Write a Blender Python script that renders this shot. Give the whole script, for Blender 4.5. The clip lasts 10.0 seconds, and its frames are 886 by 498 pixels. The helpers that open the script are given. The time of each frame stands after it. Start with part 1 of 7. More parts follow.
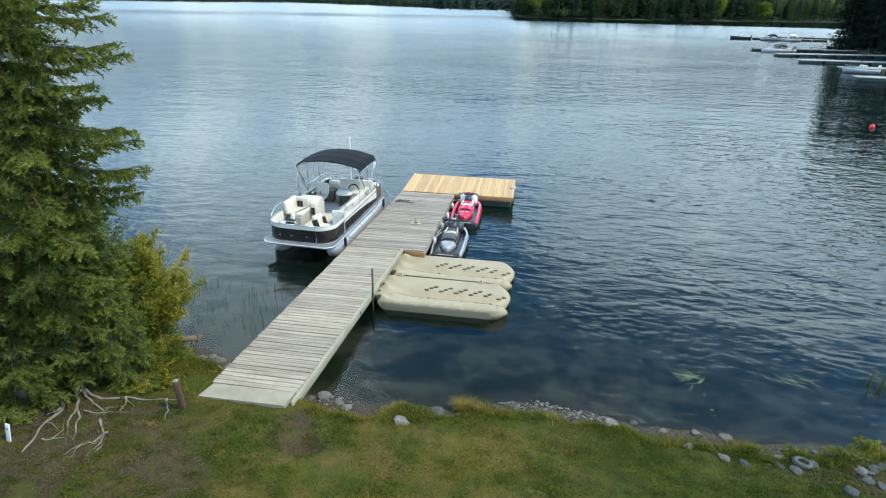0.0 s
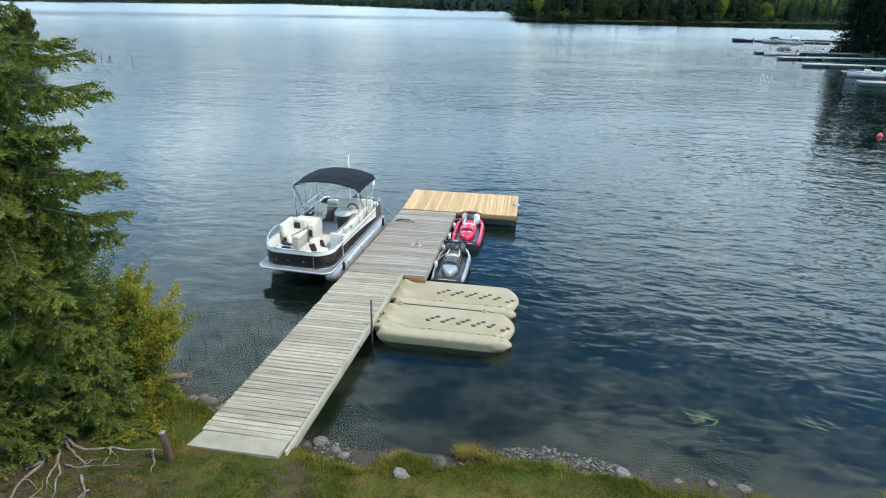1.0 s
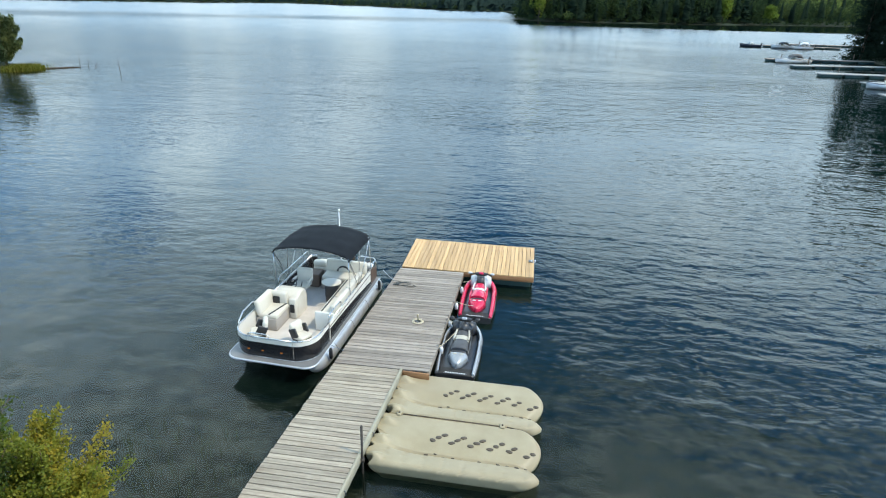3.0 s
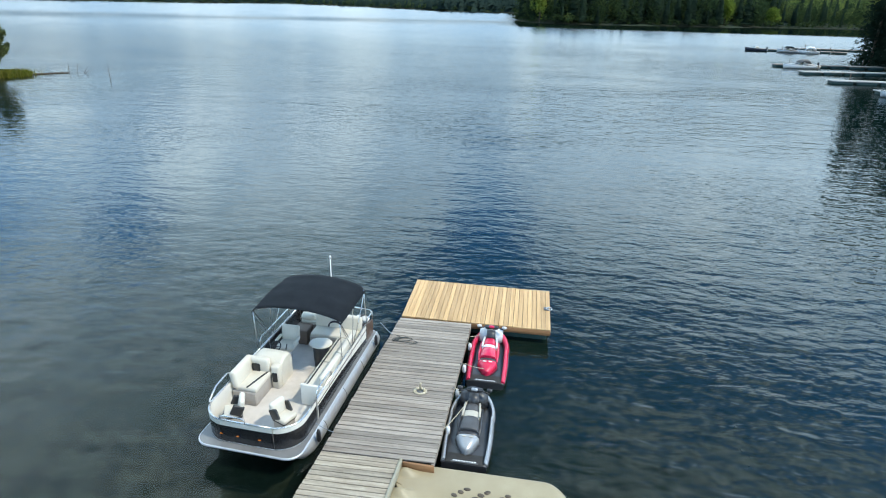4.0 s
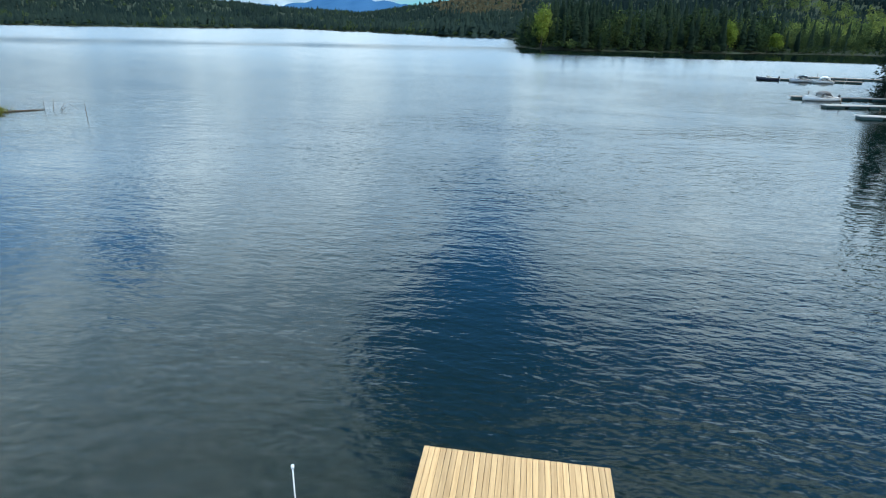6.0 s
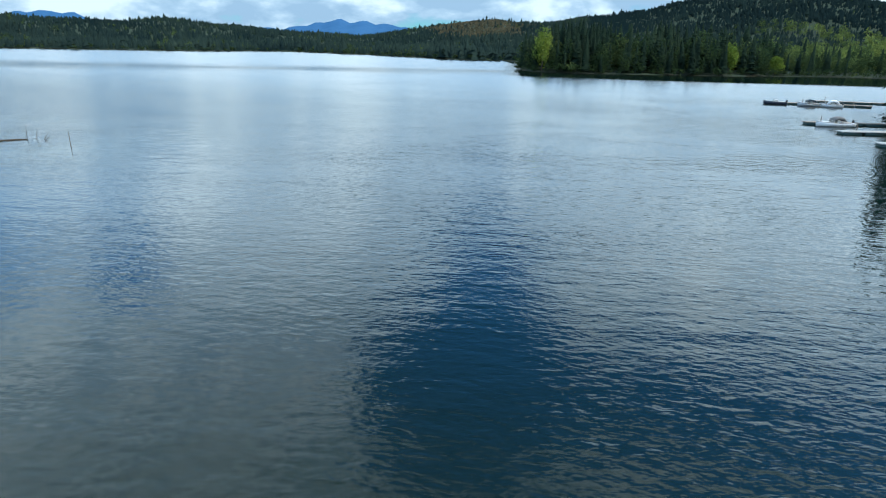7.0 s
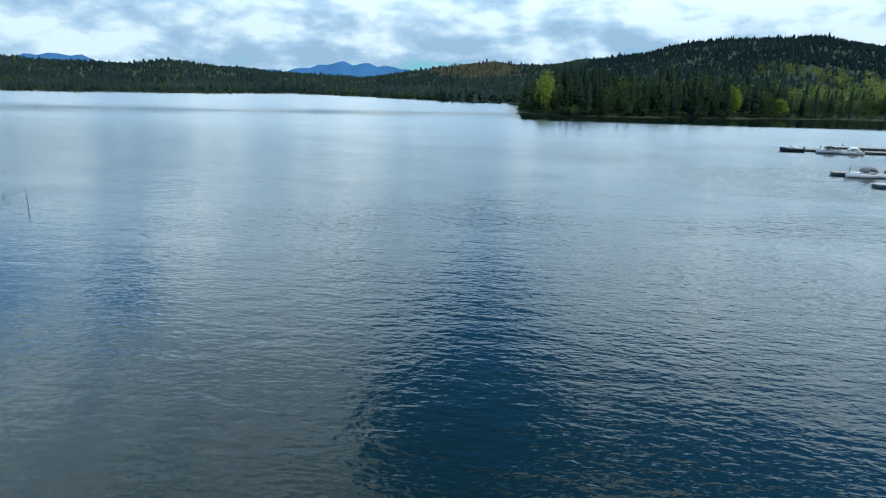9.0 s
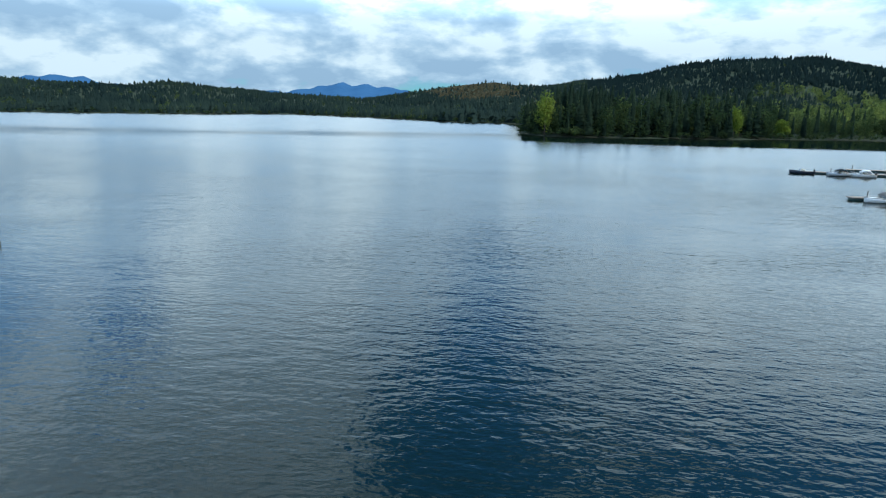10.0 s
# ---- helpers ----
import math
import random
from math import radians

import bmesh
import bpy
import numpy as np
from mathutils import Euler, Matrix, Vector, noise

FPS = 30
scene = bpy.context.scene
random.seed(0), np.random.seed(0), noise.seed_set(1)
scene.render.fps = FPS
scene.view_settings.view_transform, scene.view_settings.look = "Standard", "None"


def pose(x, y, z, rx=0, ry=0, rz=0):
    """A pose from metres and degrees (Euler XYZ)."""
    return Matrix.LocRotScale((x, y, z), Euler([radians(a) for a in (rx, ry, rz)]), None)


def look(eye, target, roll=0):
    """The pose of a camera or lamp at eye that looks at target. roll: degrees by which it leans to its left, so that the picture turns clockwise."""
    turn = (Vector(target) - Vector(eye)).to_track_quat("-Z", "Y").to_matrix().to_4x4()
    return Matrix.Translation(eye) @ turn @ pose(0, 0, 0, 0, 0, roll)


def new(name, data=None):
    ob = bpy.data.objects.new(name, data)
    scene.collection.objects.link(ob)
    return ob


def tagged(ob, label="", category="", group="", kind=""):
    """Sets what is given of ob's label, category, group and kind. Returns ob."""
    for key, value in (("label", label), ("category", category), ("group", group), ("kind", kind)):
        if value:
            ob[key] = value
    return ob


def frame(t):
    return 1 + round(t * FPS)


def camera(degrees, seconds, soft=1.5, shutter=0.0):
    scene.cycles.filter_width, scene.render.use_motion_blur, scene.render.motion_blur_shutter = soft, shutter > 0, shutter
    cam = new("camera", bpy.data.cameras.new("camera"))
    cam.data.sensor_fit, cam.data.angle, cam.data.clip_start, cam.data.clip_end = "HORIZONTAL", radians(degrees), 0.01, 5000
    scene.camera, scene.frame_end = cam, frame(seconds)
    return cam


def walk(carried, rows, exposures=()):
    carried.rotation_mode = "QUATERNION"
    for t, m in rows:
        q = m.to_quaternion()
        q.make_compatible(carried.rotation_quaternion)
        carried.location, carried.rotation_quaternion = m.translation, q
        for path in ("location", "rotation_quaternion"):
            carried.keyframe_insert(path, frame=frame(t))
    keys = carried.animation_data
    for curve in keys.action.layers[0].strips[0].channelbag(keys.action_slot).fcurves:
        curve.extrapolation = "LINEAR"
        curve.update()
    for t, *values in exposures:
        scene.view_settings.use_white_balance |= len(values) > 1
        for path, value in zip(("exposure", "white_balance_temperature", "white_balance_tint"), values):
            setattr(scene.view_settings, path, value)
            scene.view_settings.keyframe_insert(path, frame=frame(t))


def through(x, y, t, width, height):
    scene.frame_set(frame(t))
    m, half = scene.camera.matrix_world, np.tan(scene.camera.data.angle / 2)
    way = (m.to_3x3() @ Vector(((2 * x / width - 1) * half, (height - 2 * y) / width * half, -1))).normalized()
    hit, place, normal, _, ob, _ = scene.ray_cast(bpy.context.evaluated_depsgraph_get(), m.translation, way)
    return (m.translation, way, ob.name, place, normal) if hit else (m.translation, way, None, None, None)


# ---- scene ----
cam = camera(74.1, 10.0, 1.1)
PATH = [
    (0, (-0.367, -0.496, 7.976), (-0.585, 1.328, 7.187), 1.3),
    (0.5, (-0.419, -0.161, 8.203), (-0.638, 1.664, 7.415), 1.2),
    (1, (-0.509, 0.361, 8.431), (-0.73, 2.186, 7.644), 1.2),
    (1.5, (-0.646, 1.068, 8.651), (-0.866, 2.893, 7.863), 1.3),
    (2, (-0.804, 1.844, 8.942), (-1.024, 3.668, 8.152), 1.4),
    (2.5, (-0.991, 2.918, 9.119), (-1.211, 4.742, 8.329), 1.4),
    (4, (-1.779, 6.789, 9.73), (-1.995, 8.614, 8.941), 1.6),
    (4.5, (-2.031, 8.247, 9.968), (-2.248, 10.075, 9.186), 1.6),
    (5, (-2.297, 9.831, 10.16), (-2.517, 11.665, 9.394), 1.5),
    (5.5, (-2.622, 11.409, 10.39), (-2.842, 13.251, 9.641), 1.6),
    (7, (-4.016, 17.198, 10.876), (-4.24, 19.073, 10.216), 1.5),
    (7.5, (-4.356, 19.035, 11.025), (-4.583, 20.92, 10.395), 1.5),
    (8, (-4.701, 21.021, 11.212), (-4.929, 22.916, 10.613), 1.5),
    (8.5, (-4.947, 22.937, 11.421), (-5.179, 24.841, 10.853), 1.4),
    (9, (-5.375, 24.892, 11.656), (-5.608, 26.804, 11.118), 1.5),
    (9.5, (-5.756, 26.876, 11.81), (-5.99, 28.797, 11.304), 1.4),
    (10, (-6.273, 28.898, 12.006), (-6.507, 30.827, 11.531), 1.4),
]
walk(cam, [(t, look(eye, target, roll)) for t, eye, target, roll in PATH], [(0.0, 0.58, 6550, 4), (2.5, 0.54, 6550, 4), (5.0, 0.5, 6300, 4), (7.5, 0.50, 6250, 4), (10.0, 0.26, 6250, 4)])

# ---- light ----
SUN_AZ, SUN_EL = radians(104.0), radians(54.0)
sun_way = Vector((math.cos(SUN_EL) * math.sin(SUN_AZ), math.cos(SUN_EL) * math.cos(SUN_AZ), math.sin(SUN_EL)))
sun_data = bpy.data.lights.new("sun", "SUN")
sun_data.energy, sun_data.angle, sun_data.color = 2.65, radians(3.0), (1.0, 0.91, 0.76)
sun = new("sun", sun_data)
sun.matrix_world = look(sun_way * 200, (0, 0, 0))


def make_sky():
    world = bpy.data.worlds.new("sky")
    scene.world = world
    world.use_nodes = True
    nt = world.node_tree
    nt.nodes.clear()

    def node(kind, **values):
        n = nt.nodes.new(kind)
        for key, value in values.items():
            n.inputs[key].default_value = value
        return n

    def math_node(op, a, b=None, clamp=False):
        n = nt.nodes.new("ShaderNodeMath")
        n.operation, n.use_clamp = op, clamp
        for k, v in enumerate((a, b)):
            if v is None:
                continue
            if isinstance(v, (int, float)):
                n.inputs[k].default_value = v
            else:
                nt.links.new(v, n.inputs[k])
        return n.outputs[0]

    def ramp(value, stops):
        n = nt.nodes.new("ShaderNodeValToRGB")
        e = n.color_ramp.elements
        e[0].position, e[0].color = stops[0][0], (*stops[0][1], 1)
        e[1].position, e[1].color = stops[-1][0], (*stops[-1][1], 1)
        for p, c in stops[1:-1]:
            e.new(p).color = (*c, 1)
        nt.links.new(value, n.inputs[0])
        return n.outputs[0]

    sky = nt.nodes.new("ShaderNodeTexSky")
    sky.sky_type, sky.sun_disc, sky.sun_elevation, sky.sun_rotation = "NISHITA", False, SUN_EL, SUN_AZ
    sky.air_density, sky.dust_density, sky.ozone_density = 1.0, 0.1, 2.0
    coord = nt.nodes.new("ShaderNodeTexCoord")
    sep = nt.nodes.new("ShaderNodeSeparateXYZ")
    nt.links.new(coord.outputs["Generated"], sep.inputs[0])
    up = math_node("MAXIMUM", sep.outputs[2], 0.0)
    # a flat cloud deck overhead, seen in perspective towards the horizon
    lift = math_node("ADD", up, 0.20)
    deck = nt.nodes.new("ShaderNodeCombineXYZ")
    nt.links.new(math_node("DIVIDE", sep.outputs[0], lift), deck.inputs[0])
    nt.links.new(math_node("DIVIDE", sep.outputs[1], lift), deck.inputs[1])
    nt.links.new(math_node("MULTIPLY", up, 2.0), deck.inputs[2])
    big = node("ShaderNodeTexNoise", Scale=1.15, Detail=8.0, Roughness=0.60, Distortion=0.35)
    nt.links.new(deck.outputs[0], big.inputs["Vector"])
    # heaped clouds near the horizon
    squash = nt.nodes.new("ShaderNodeMapping")
    squash.inputs["Scale"].default_value = (1.0, 1.0, 2.3)
    squash.inputs["Location"].default_value = CLOUD_SHIFT
    nt.links.new(coord.outputs["Generated"], squash.inputs["Vector"])
    heap = node("ShaderNodeTexNoise", Scale=6.2, Detail=9.0, Roughness=0.53, Distortion=0.1)
    nt.links.new(squash.outputs[0], heap.inputs["Vector"])
    # the same heaps a step nearer to the sun: where they thin out that way, the cloud is lit
    sunward = nt.nodes.new("ShaderNodeVectorMath")
    sunward.inputs[1].default_value = (0.022, 0.0, 0.055)
    nt.links.new(squash.outputs[0], sunward.inputs[0])
    ahead_heap = node("ShaderNodeTexNoise", Scale=6.2, Detail=9.0, Roughness=0.53, Distortion=0.1)
    nt.links.new(sunward.outputs[0], ahead_heap.inputs["Vector"])
    low = node("ShaderNodeMapRange")
    for k, v in enumerate((0.05, 0.30, 1.0, 0.0)):
        low.inputs[1 + k].default_value = v
    nt.links.new(up, low.inputs[0])
    mixer = nt.nodes.new("ShaderNodeMix")
    nt.links.new(low.outputs[0], mixer.inputs[0])
    nt.links.new(big.outputs[0], mixer.inputs[2])
    nt.links.new(heap.outputs[0], mixer.inputs[3])
    loose = dens = mixer.outputs[0]

    def gap(az, el, wide, tall, strength):
        # a break or a bank in the cloud deck, round a direction of the sky
        d = Vector((math.sin(radians(az)) * math.cos(radians(el)), math.cos(radians(az)) * math.cos(radians(el)), math.sin(radians(el))))
        side = Vector((math.cos(radians(az)), -math.sin(radians(az)), 0))
        top = side.cross(d)
        total = None
        for axis, width in ((side, wide), (top, tall)):
            dot = nt.nodes.new("ShaderNodeVectorMath")
            dot.operation = "DOT_PRODUCT"
            nt.links.new(coord.outputs["Generated"], dot.inputs[0])
            dot.inputs[1].default_value = axis
            q = math_node("POWER", math_node("DIVIDE", math_node("ABSOLUTE", dot.outputs["Value"]), math.sin(radians(width))), 2.0)
            total = q if total is None else math_node("ADD", total, q)
        ahead = nt.nodes.new("ShaderNodeVectorMath")
        ahead.operation = "DOT_PRODUCT"
        nt.links.new(coord.outputs["Generated"], ahead.inputs[0])
        ahead.inputs[1].default_value = d
        front = math_node("GREATER_THAN", ahead.outputs["Value"], 0.0)
        bell = math_node("POWER", 2.718, math_node("MULTIPLY", total, -1.0))
        return math_node("MULTIPLY", math_node("MULTIPLY", bell, front), strength)

    for row in SKY_GAPS:
        dens = math_node("ADD", dens, gap(*row))
    # the deck breaks up overhead
    thin = node("ShaderNodeMapRange")
    for k, v in enumerate((0.34, 0.58, 0.0, -0.12)):
        thin.inputs[1 + k].default_value = v
    nt.links.new(up, thin.inputs[0])
    dens = math_node("ADD", dens, thin.outputs[0])
    # and closes again towards the unseen zenith, cloud added there as soft fill
    high = node("ShaderNodeMapRange")
    for k, v in enumerate((0.80, 0.94, 0.0, 0.26)):
        high.inputs[1 + k].default_value = v
    nt.links.new(up, high.inputs[0])
    dens = math_node("ADD", dens, high.outputs[0])
    cover = ramp(dens, [(0.39, (0, 0, 0)), (0.50, (1, 1, 1))])
    lit = math_node("ADD", math_node("MULTIPLY", math_node("SUBTRACT", heap.outputs[0], ahead_heap.outputs[0]), 2.3), 0.50)
    blend = math_node("ADD", math_node("MULTIPLY", lit, 0.55), math_node("ADD", math_node("MULTIPLY", dens, 0.17), math_node("MULTIPLY", loose, 0.28)))
    tint = ramp(blend, [(0.36, CLOUD_DARK), (0.48, CLOUD_MID), (0.64, CLOUD_LIGHT)])
    clear = nt.nodes.new("ShaderNodeMix")
    clear.data_type, clear.blend_type = "RGBA", "MULTIPLY"
    clear.inputs[0].default_value = 1.0
    nt.links.new(sky.outputs[0], clear.inputs[6])
    clear.inputs[7].default_value = (SKY_GAIN * 0.36, SKY_GAIN * 0.92, SKY_GAIN * 1.36, 1)
    whole = nt.nodes.new("ShaderNodeMix")
    whole.data_type = "RGBA"
    nt.links.new(cover, whole.inputs[0])
    nt.links.new(clear.outputs[2], whole.inputs[6])
    nt.links.new(tint, whole.inputs[7])
    # sunlit cloud grows brighter away from the hazy horizon
    back = node("ShaderNodeBackground", Strength=1.0)
    nt.links.new(whole.outputs[2], back.inputs["Color"])
    nt.links.new(ramp(up, [(p, (v, v, v)) for p, v in SKY_RISE]), back.inputs["Strength"])
    out = nt.nodes.new("ShaderNodeOutputWorld")
    nt.links.new(back.outputs[0], out.inputs[0])


SKY_GAIN = 0.095
SKY_RISE = [(0.0, 0.70), (0.09, 0.74), (0.13, 0.86), (0.18, 1.75), (0.28, 2.3), (0.40, 2.15), (0.56, 1.9), (0.76, 1.35), (0.90, 0.8)]
CLOUD_SHIFT = (3.1, 0.4, 1.2)
CLOUD_DARK, CLOUD_MID, CLOUD_LIGHT = (0.38, 0.57, 0.80), (0.50, 0.70, 0.92), (0.84, 1.01, 1.15)
# direction (degrees right of +y, up), spread across and up, amount
SKY_GAPS = [(-3.5, 25, 4.5, 5, -0.38), (-5, 34, 8, 7, -0.40), (-31, 15, 3.5, 6, 0.18), (-10, 3, 60, 5, 0.10), (20, 32, 17, 6, -0.62), (-42, 7, 10, 7, 0.12), (23, 42, 14, 5.5, 0.6), (-34, 10.5, 4, 1.5, -0.10), (13, 5.5, 9, 2.2, -0.12), (7, 8.8, 3, 1.2, -0.2), (-36, 20, 11, 6, -0.10), (11, 21, 4, 9, 0.36), (-2, 5, 30, 4, 0.07), (24, 18, 15, 8, 0.36), (-4, 9, 14, 5, 0.10), (-36, 42, 20, 14, 0.38)]
make_sky()

# ---- tools ----
def put_mesh(name, verts, faces, material, tone=None, smooth=False):
    """An object from arrays of vertices and of triangles or quads, with a tone for each vertex."""
    verts, faces = np.asarray(verts, np.float32), np.asarray(faces, np.int32)
    me = bpy.data.meshes.new(name)
    k = faces.shape[1]
    me.vertices.add(len(verts))
    me.vertices.foreach_set("co", verts.ravel())
    me.loops.add(faces.size)
    me.loops.foreach_set("vertex_index", faces.ravel())
    me.polygons.add(len(faces))
    me.polygons.foreach_set("loop_start", np.arange(0, faces.size, k, dtype=np.int32))
    if smooth:
        me.polygons.foreach_set("use_smooth", np.ones(len(faces), bool))
    me.update(calc_edges=True)
    if tone is not None:
        for key, values in (tone.items() if isinstance(tone, dict) else [("tone", tone)]):
            me.attributes.new(key, "FLOAT", "POINT").data.foreach_set("value", np.asarray(values, np.float32))
    if material:
        me.materials.append(material)
    return new(name, me)


def thing(name, m, label, category, group="", kind=""):
    ob = new(name)
    ob.empty_display_size = 0.1
    ob.matrix_world = m
    return tagged(ob, label, category, group, kind)


def link_bm(name, bm, material, smooth=None):
    me = bpy.data.meshes.new(name)
    bmesh.ops.recalc_face_normals(bm, faces=bm.faces)
    if smooth is not None:
        for f in bm.faces:
            f.smooth = smooth
    bm.to_mesh(me)
    bm.free()
    me.materials.append(material)
    return new(name, me)


def part(name, bm, material, parent, label="", smooth=None):
    ob = link_bm(name, bm, material, smooth)
    ob.parent = parent
    return tagged(ob, label) if label else ob


def whole(name, bm, material, m, label, category, group="", kind="", smooth=None):
    ob = link_bm(name, bm, material, smooth)
    ob.matrix_world = m
    return tagged(ob, label, category, group, kind)


def block(size, at=(0, 0, 0), bevel=0.0, rot=None, bm=None, segments=2, taper=None):
    """A box with rounded edges; taper: scale of its top in x and y."""
    own = bmesh.new()
    bmesh.ops.create_cube(own, size=1.0)
    for v in own.verts:
        if taper and v.co.z > 0:
            v.co.x, v.co.y = v.co.x * taper[0], v.co.y * taper[1]
        v.co = Vector((v.co.x * size[0], v.co.y * size[1], v.co.z * size[2]))
    if bevel:
        bmesh.ops.bevel(own, geom=list(own.edges), offset=bevel, segments=segments, affect="EDGES", profile=0.5)
        for f in own.faces:
            f.smooth = True
    if rot:
        bmesh.ops.rotate(own, verts=own.verts, matrix=Euler([radians(a) for a in rot]).to_matrix())
    bmesh.ops.translate(own, verts=own.verts, vec=at)
    return merge(bm, own)


def merge(bm, own):
    if bm is None:
        return own
    me = bpy.data.meshes.new("t")
    own.to_mesh(me)
    own.free()
    bm.from_mesh(me)
    bpy.data.meshes.remove(me)
    return bm


def tube(points, radius, sides=8, bm=None, closed=False, squash=1.0):
    """A round bar along points; radius: one number, or one for each point."""
    own = bmesh.new()
    pts = [Vector([float(c) for c in p]) for p in points]
    n = len(pts)
    radii = [float(r) for r in radius] if isinstance(radius, (list, tuple)) else [float(radius)] * n
    rings = []
    for i, p in enumerate(pts):
        a = pts[(i - 1) % n] if closed or i > 0 else p
        b = pts[(i + 1) % n] if closed or i < n - 1 else p
        way = (b - a).normalized()
        ref = Vector((0, 0, 1)) if abs(way.z) < 0.9 else Vector((1, 0, 0))
        u = way.cross(ref).normalized()
        w = u.cross(way)
        rings.append([own.verts.new(p + radii[i] * (math.cos(q) * u + squash * math.sin(q) * w)) for q in [2 * math.pi * k / sides for k in range(sides)]])
    for i in range(n if closed else n - 1):
        r, s = rings[i], rings[(i + 1) % n]
        for k in range(sides):
            f = own.faces.new((r[k], r[(k + 1) % sides], s[(k + 1) % sides], s[k]))
            f.smooth = True
    if not closed:
        own.faces.new(rings[0])
        own.faces.new(rings[-1][::-1])
    return merge(bm, own)


def loft(sections, bm=None, closed=True, caps=True, smooth=True):
    """A skin over sections, each a list of as many points."""
    own = bmesh.new()
    rings = [[own.verts.new(p) for p in s] for s in sections]
    n = len(rings[0])
    for r, s in zip(rings, rings[1:]):
        for k in range(n if closed else n - 1):
            f = own.faces.new((r[k], r[(k + 1) % n], s[(k + 1) % n], s[k]))
            f.smooth = smooth
    if caps and closed:
        own.faces.new(rings[0])
        own.faces.new(rings[-1][::-1])
    return merge(bm, own)


def lathe(profile, at=(0, 0, 0), sides=20, bm=None):
    """A turned shape from (radius, height) pairs, about a standing axis."""
    rings = [[(at[0] + r * math.cos(a), at[1] + r * math.sin(a), at[2] + h) for a in [2 * math.pi * k / sides for k in range(sides)]] for r, h in profile]
    return loft(rings, bm)


def stone(rng, size, sub=2, flat=0.6, rough=0.16):
    """A worn stone: broken facets, softened corners."""
    bm = bmesh.new()
    bmesh.ops.create_icosphere(bm, subdivisions=sub, radius=1.0)
    seed = Vector((rng.uniform(-50, 50), rng.uniform(-50, 50), rng.uniform(-50, 50)))
    cuts = []
    for _ in range(7):
        n = Vector((rng.uniform(-1, 1), rng.uniform(-1, 1), rng.uniform(-0.6, 1))).normalized()
        cuts.append((n, rng.uniform(0.62, 0.9)))
    for v in bm.verts:
        p = v.co.copy()
        for n, d in cuts:
            over = p.dot(n) - d
            if over > 0 and rough > 0.12:
                p -= n * over * 0.85
        k = 1 + rough * 0.9 * noise.noise(v.co * 1.3 + seed) + rough * 0.4 * noise.noise(v.co * 3.7 + seed)
        v.co = Vector((p.x * size[0], p.y * size[1], p.z * size[2] * (flat if p.z < 0 else 1.0))) * k
    for f in bm.faces:
        f.smooth = True
    return bm

# ---- materials ----
def shader(name):
    m = bpy.data.materials.new(name)
    m.use_nodes = True
    nt = m.node_tree
    return m, nt, nt.nodes["Principled BSDF"]


def add_node(nt, kind, **values):
    n = nt.nodes.new(kind)
    for key, value in values.items():
        n.inputs[key.replace("_", " ")].default_value = value
    return n


def mix_color(nt, fac, a, b, mode="MIX"):
    n = nt.nodes.new("ShaderNodeMix")
    n.data_type, n.blend_type = "RGBA", mode
    for k, v in ((0, fac), (6, a), (7, b)):
        if isinstance(v, (int, float)):
            n.inputs[k].default_value = v
        elif isinstance(v, tuple):
            n.inputs[k].default_value = (*v, 1)
        else:
            nt.links.new(v, n.inputs[k])
    return n.outputs[2]


def calc(nt, op, a, b=0.0, clamp=False):
    n = nt.nodes.new("ShaderNodeMath")
    n.operation, n.use_clamp = op, clamp
    for k, v in enumerate((a, b)):
        if isinstance(v, (int, float)):
            n.inputs[k].default_value = v
        else:
            nt.links.new(v, n.inputs[k])
    return n.outputs[0]


def span(nt, value, lo, hi, a=0.0, b=1.0):
    n = nt.nodes.new("ShaderNodeMapRange")
    nt.links.new(value, n.inputs[0])
    for k, v in enumerate((lo, hi, a, b)):
        n.inputs[1 + k].default_value = v
    return n.outputs[0]


def grain(nt, scale, detail=4.0, stretch=(1, 1, 1), rough=0.55, coords="Object", shift=True):
    coord = nt.nodes.new("ShaderNodeTexCoord")
    mapping = nt.nodes.new("ShaderNodeMapping")
    mapping.inputs["Scale"].default_value = stretch
    nt.links.new(coord.outputs[coords], mapping.inputs["Vector"])
    if shift:
        info = nt.nodes.new("ShaderNodeObjectInfo")
        far = nt.nodes.new("ShaderNodeVectorMath")
        far.operation = "SCALE"
        far.inputs[0].default_value = (17.3, 9.1, 5.7)
        nt.links.new(info.outputs["Random"], far.inputs["Scale"])
        nt.links.new(far.outputs[0], mapping.inputs["Location"])
    n = add_node(nt, "ShaderNodeTexNoise", Scale=scale, Detail=detail, Roughness=rough)
    nt.links.new(mapping.outputs[0], n.inputs["Vector"])
    return n.outputs[0]


def bump(nt, bsdf, height, strength, distance=0.01):
    n = add_node(nt, "ShaderNodeBump", Strength=strength, Distance=distance)
    nt.links.new(height, n.inputs["Height"])
    nt.links.new(n.outputs[0], bsdf.inputs["Normal"])


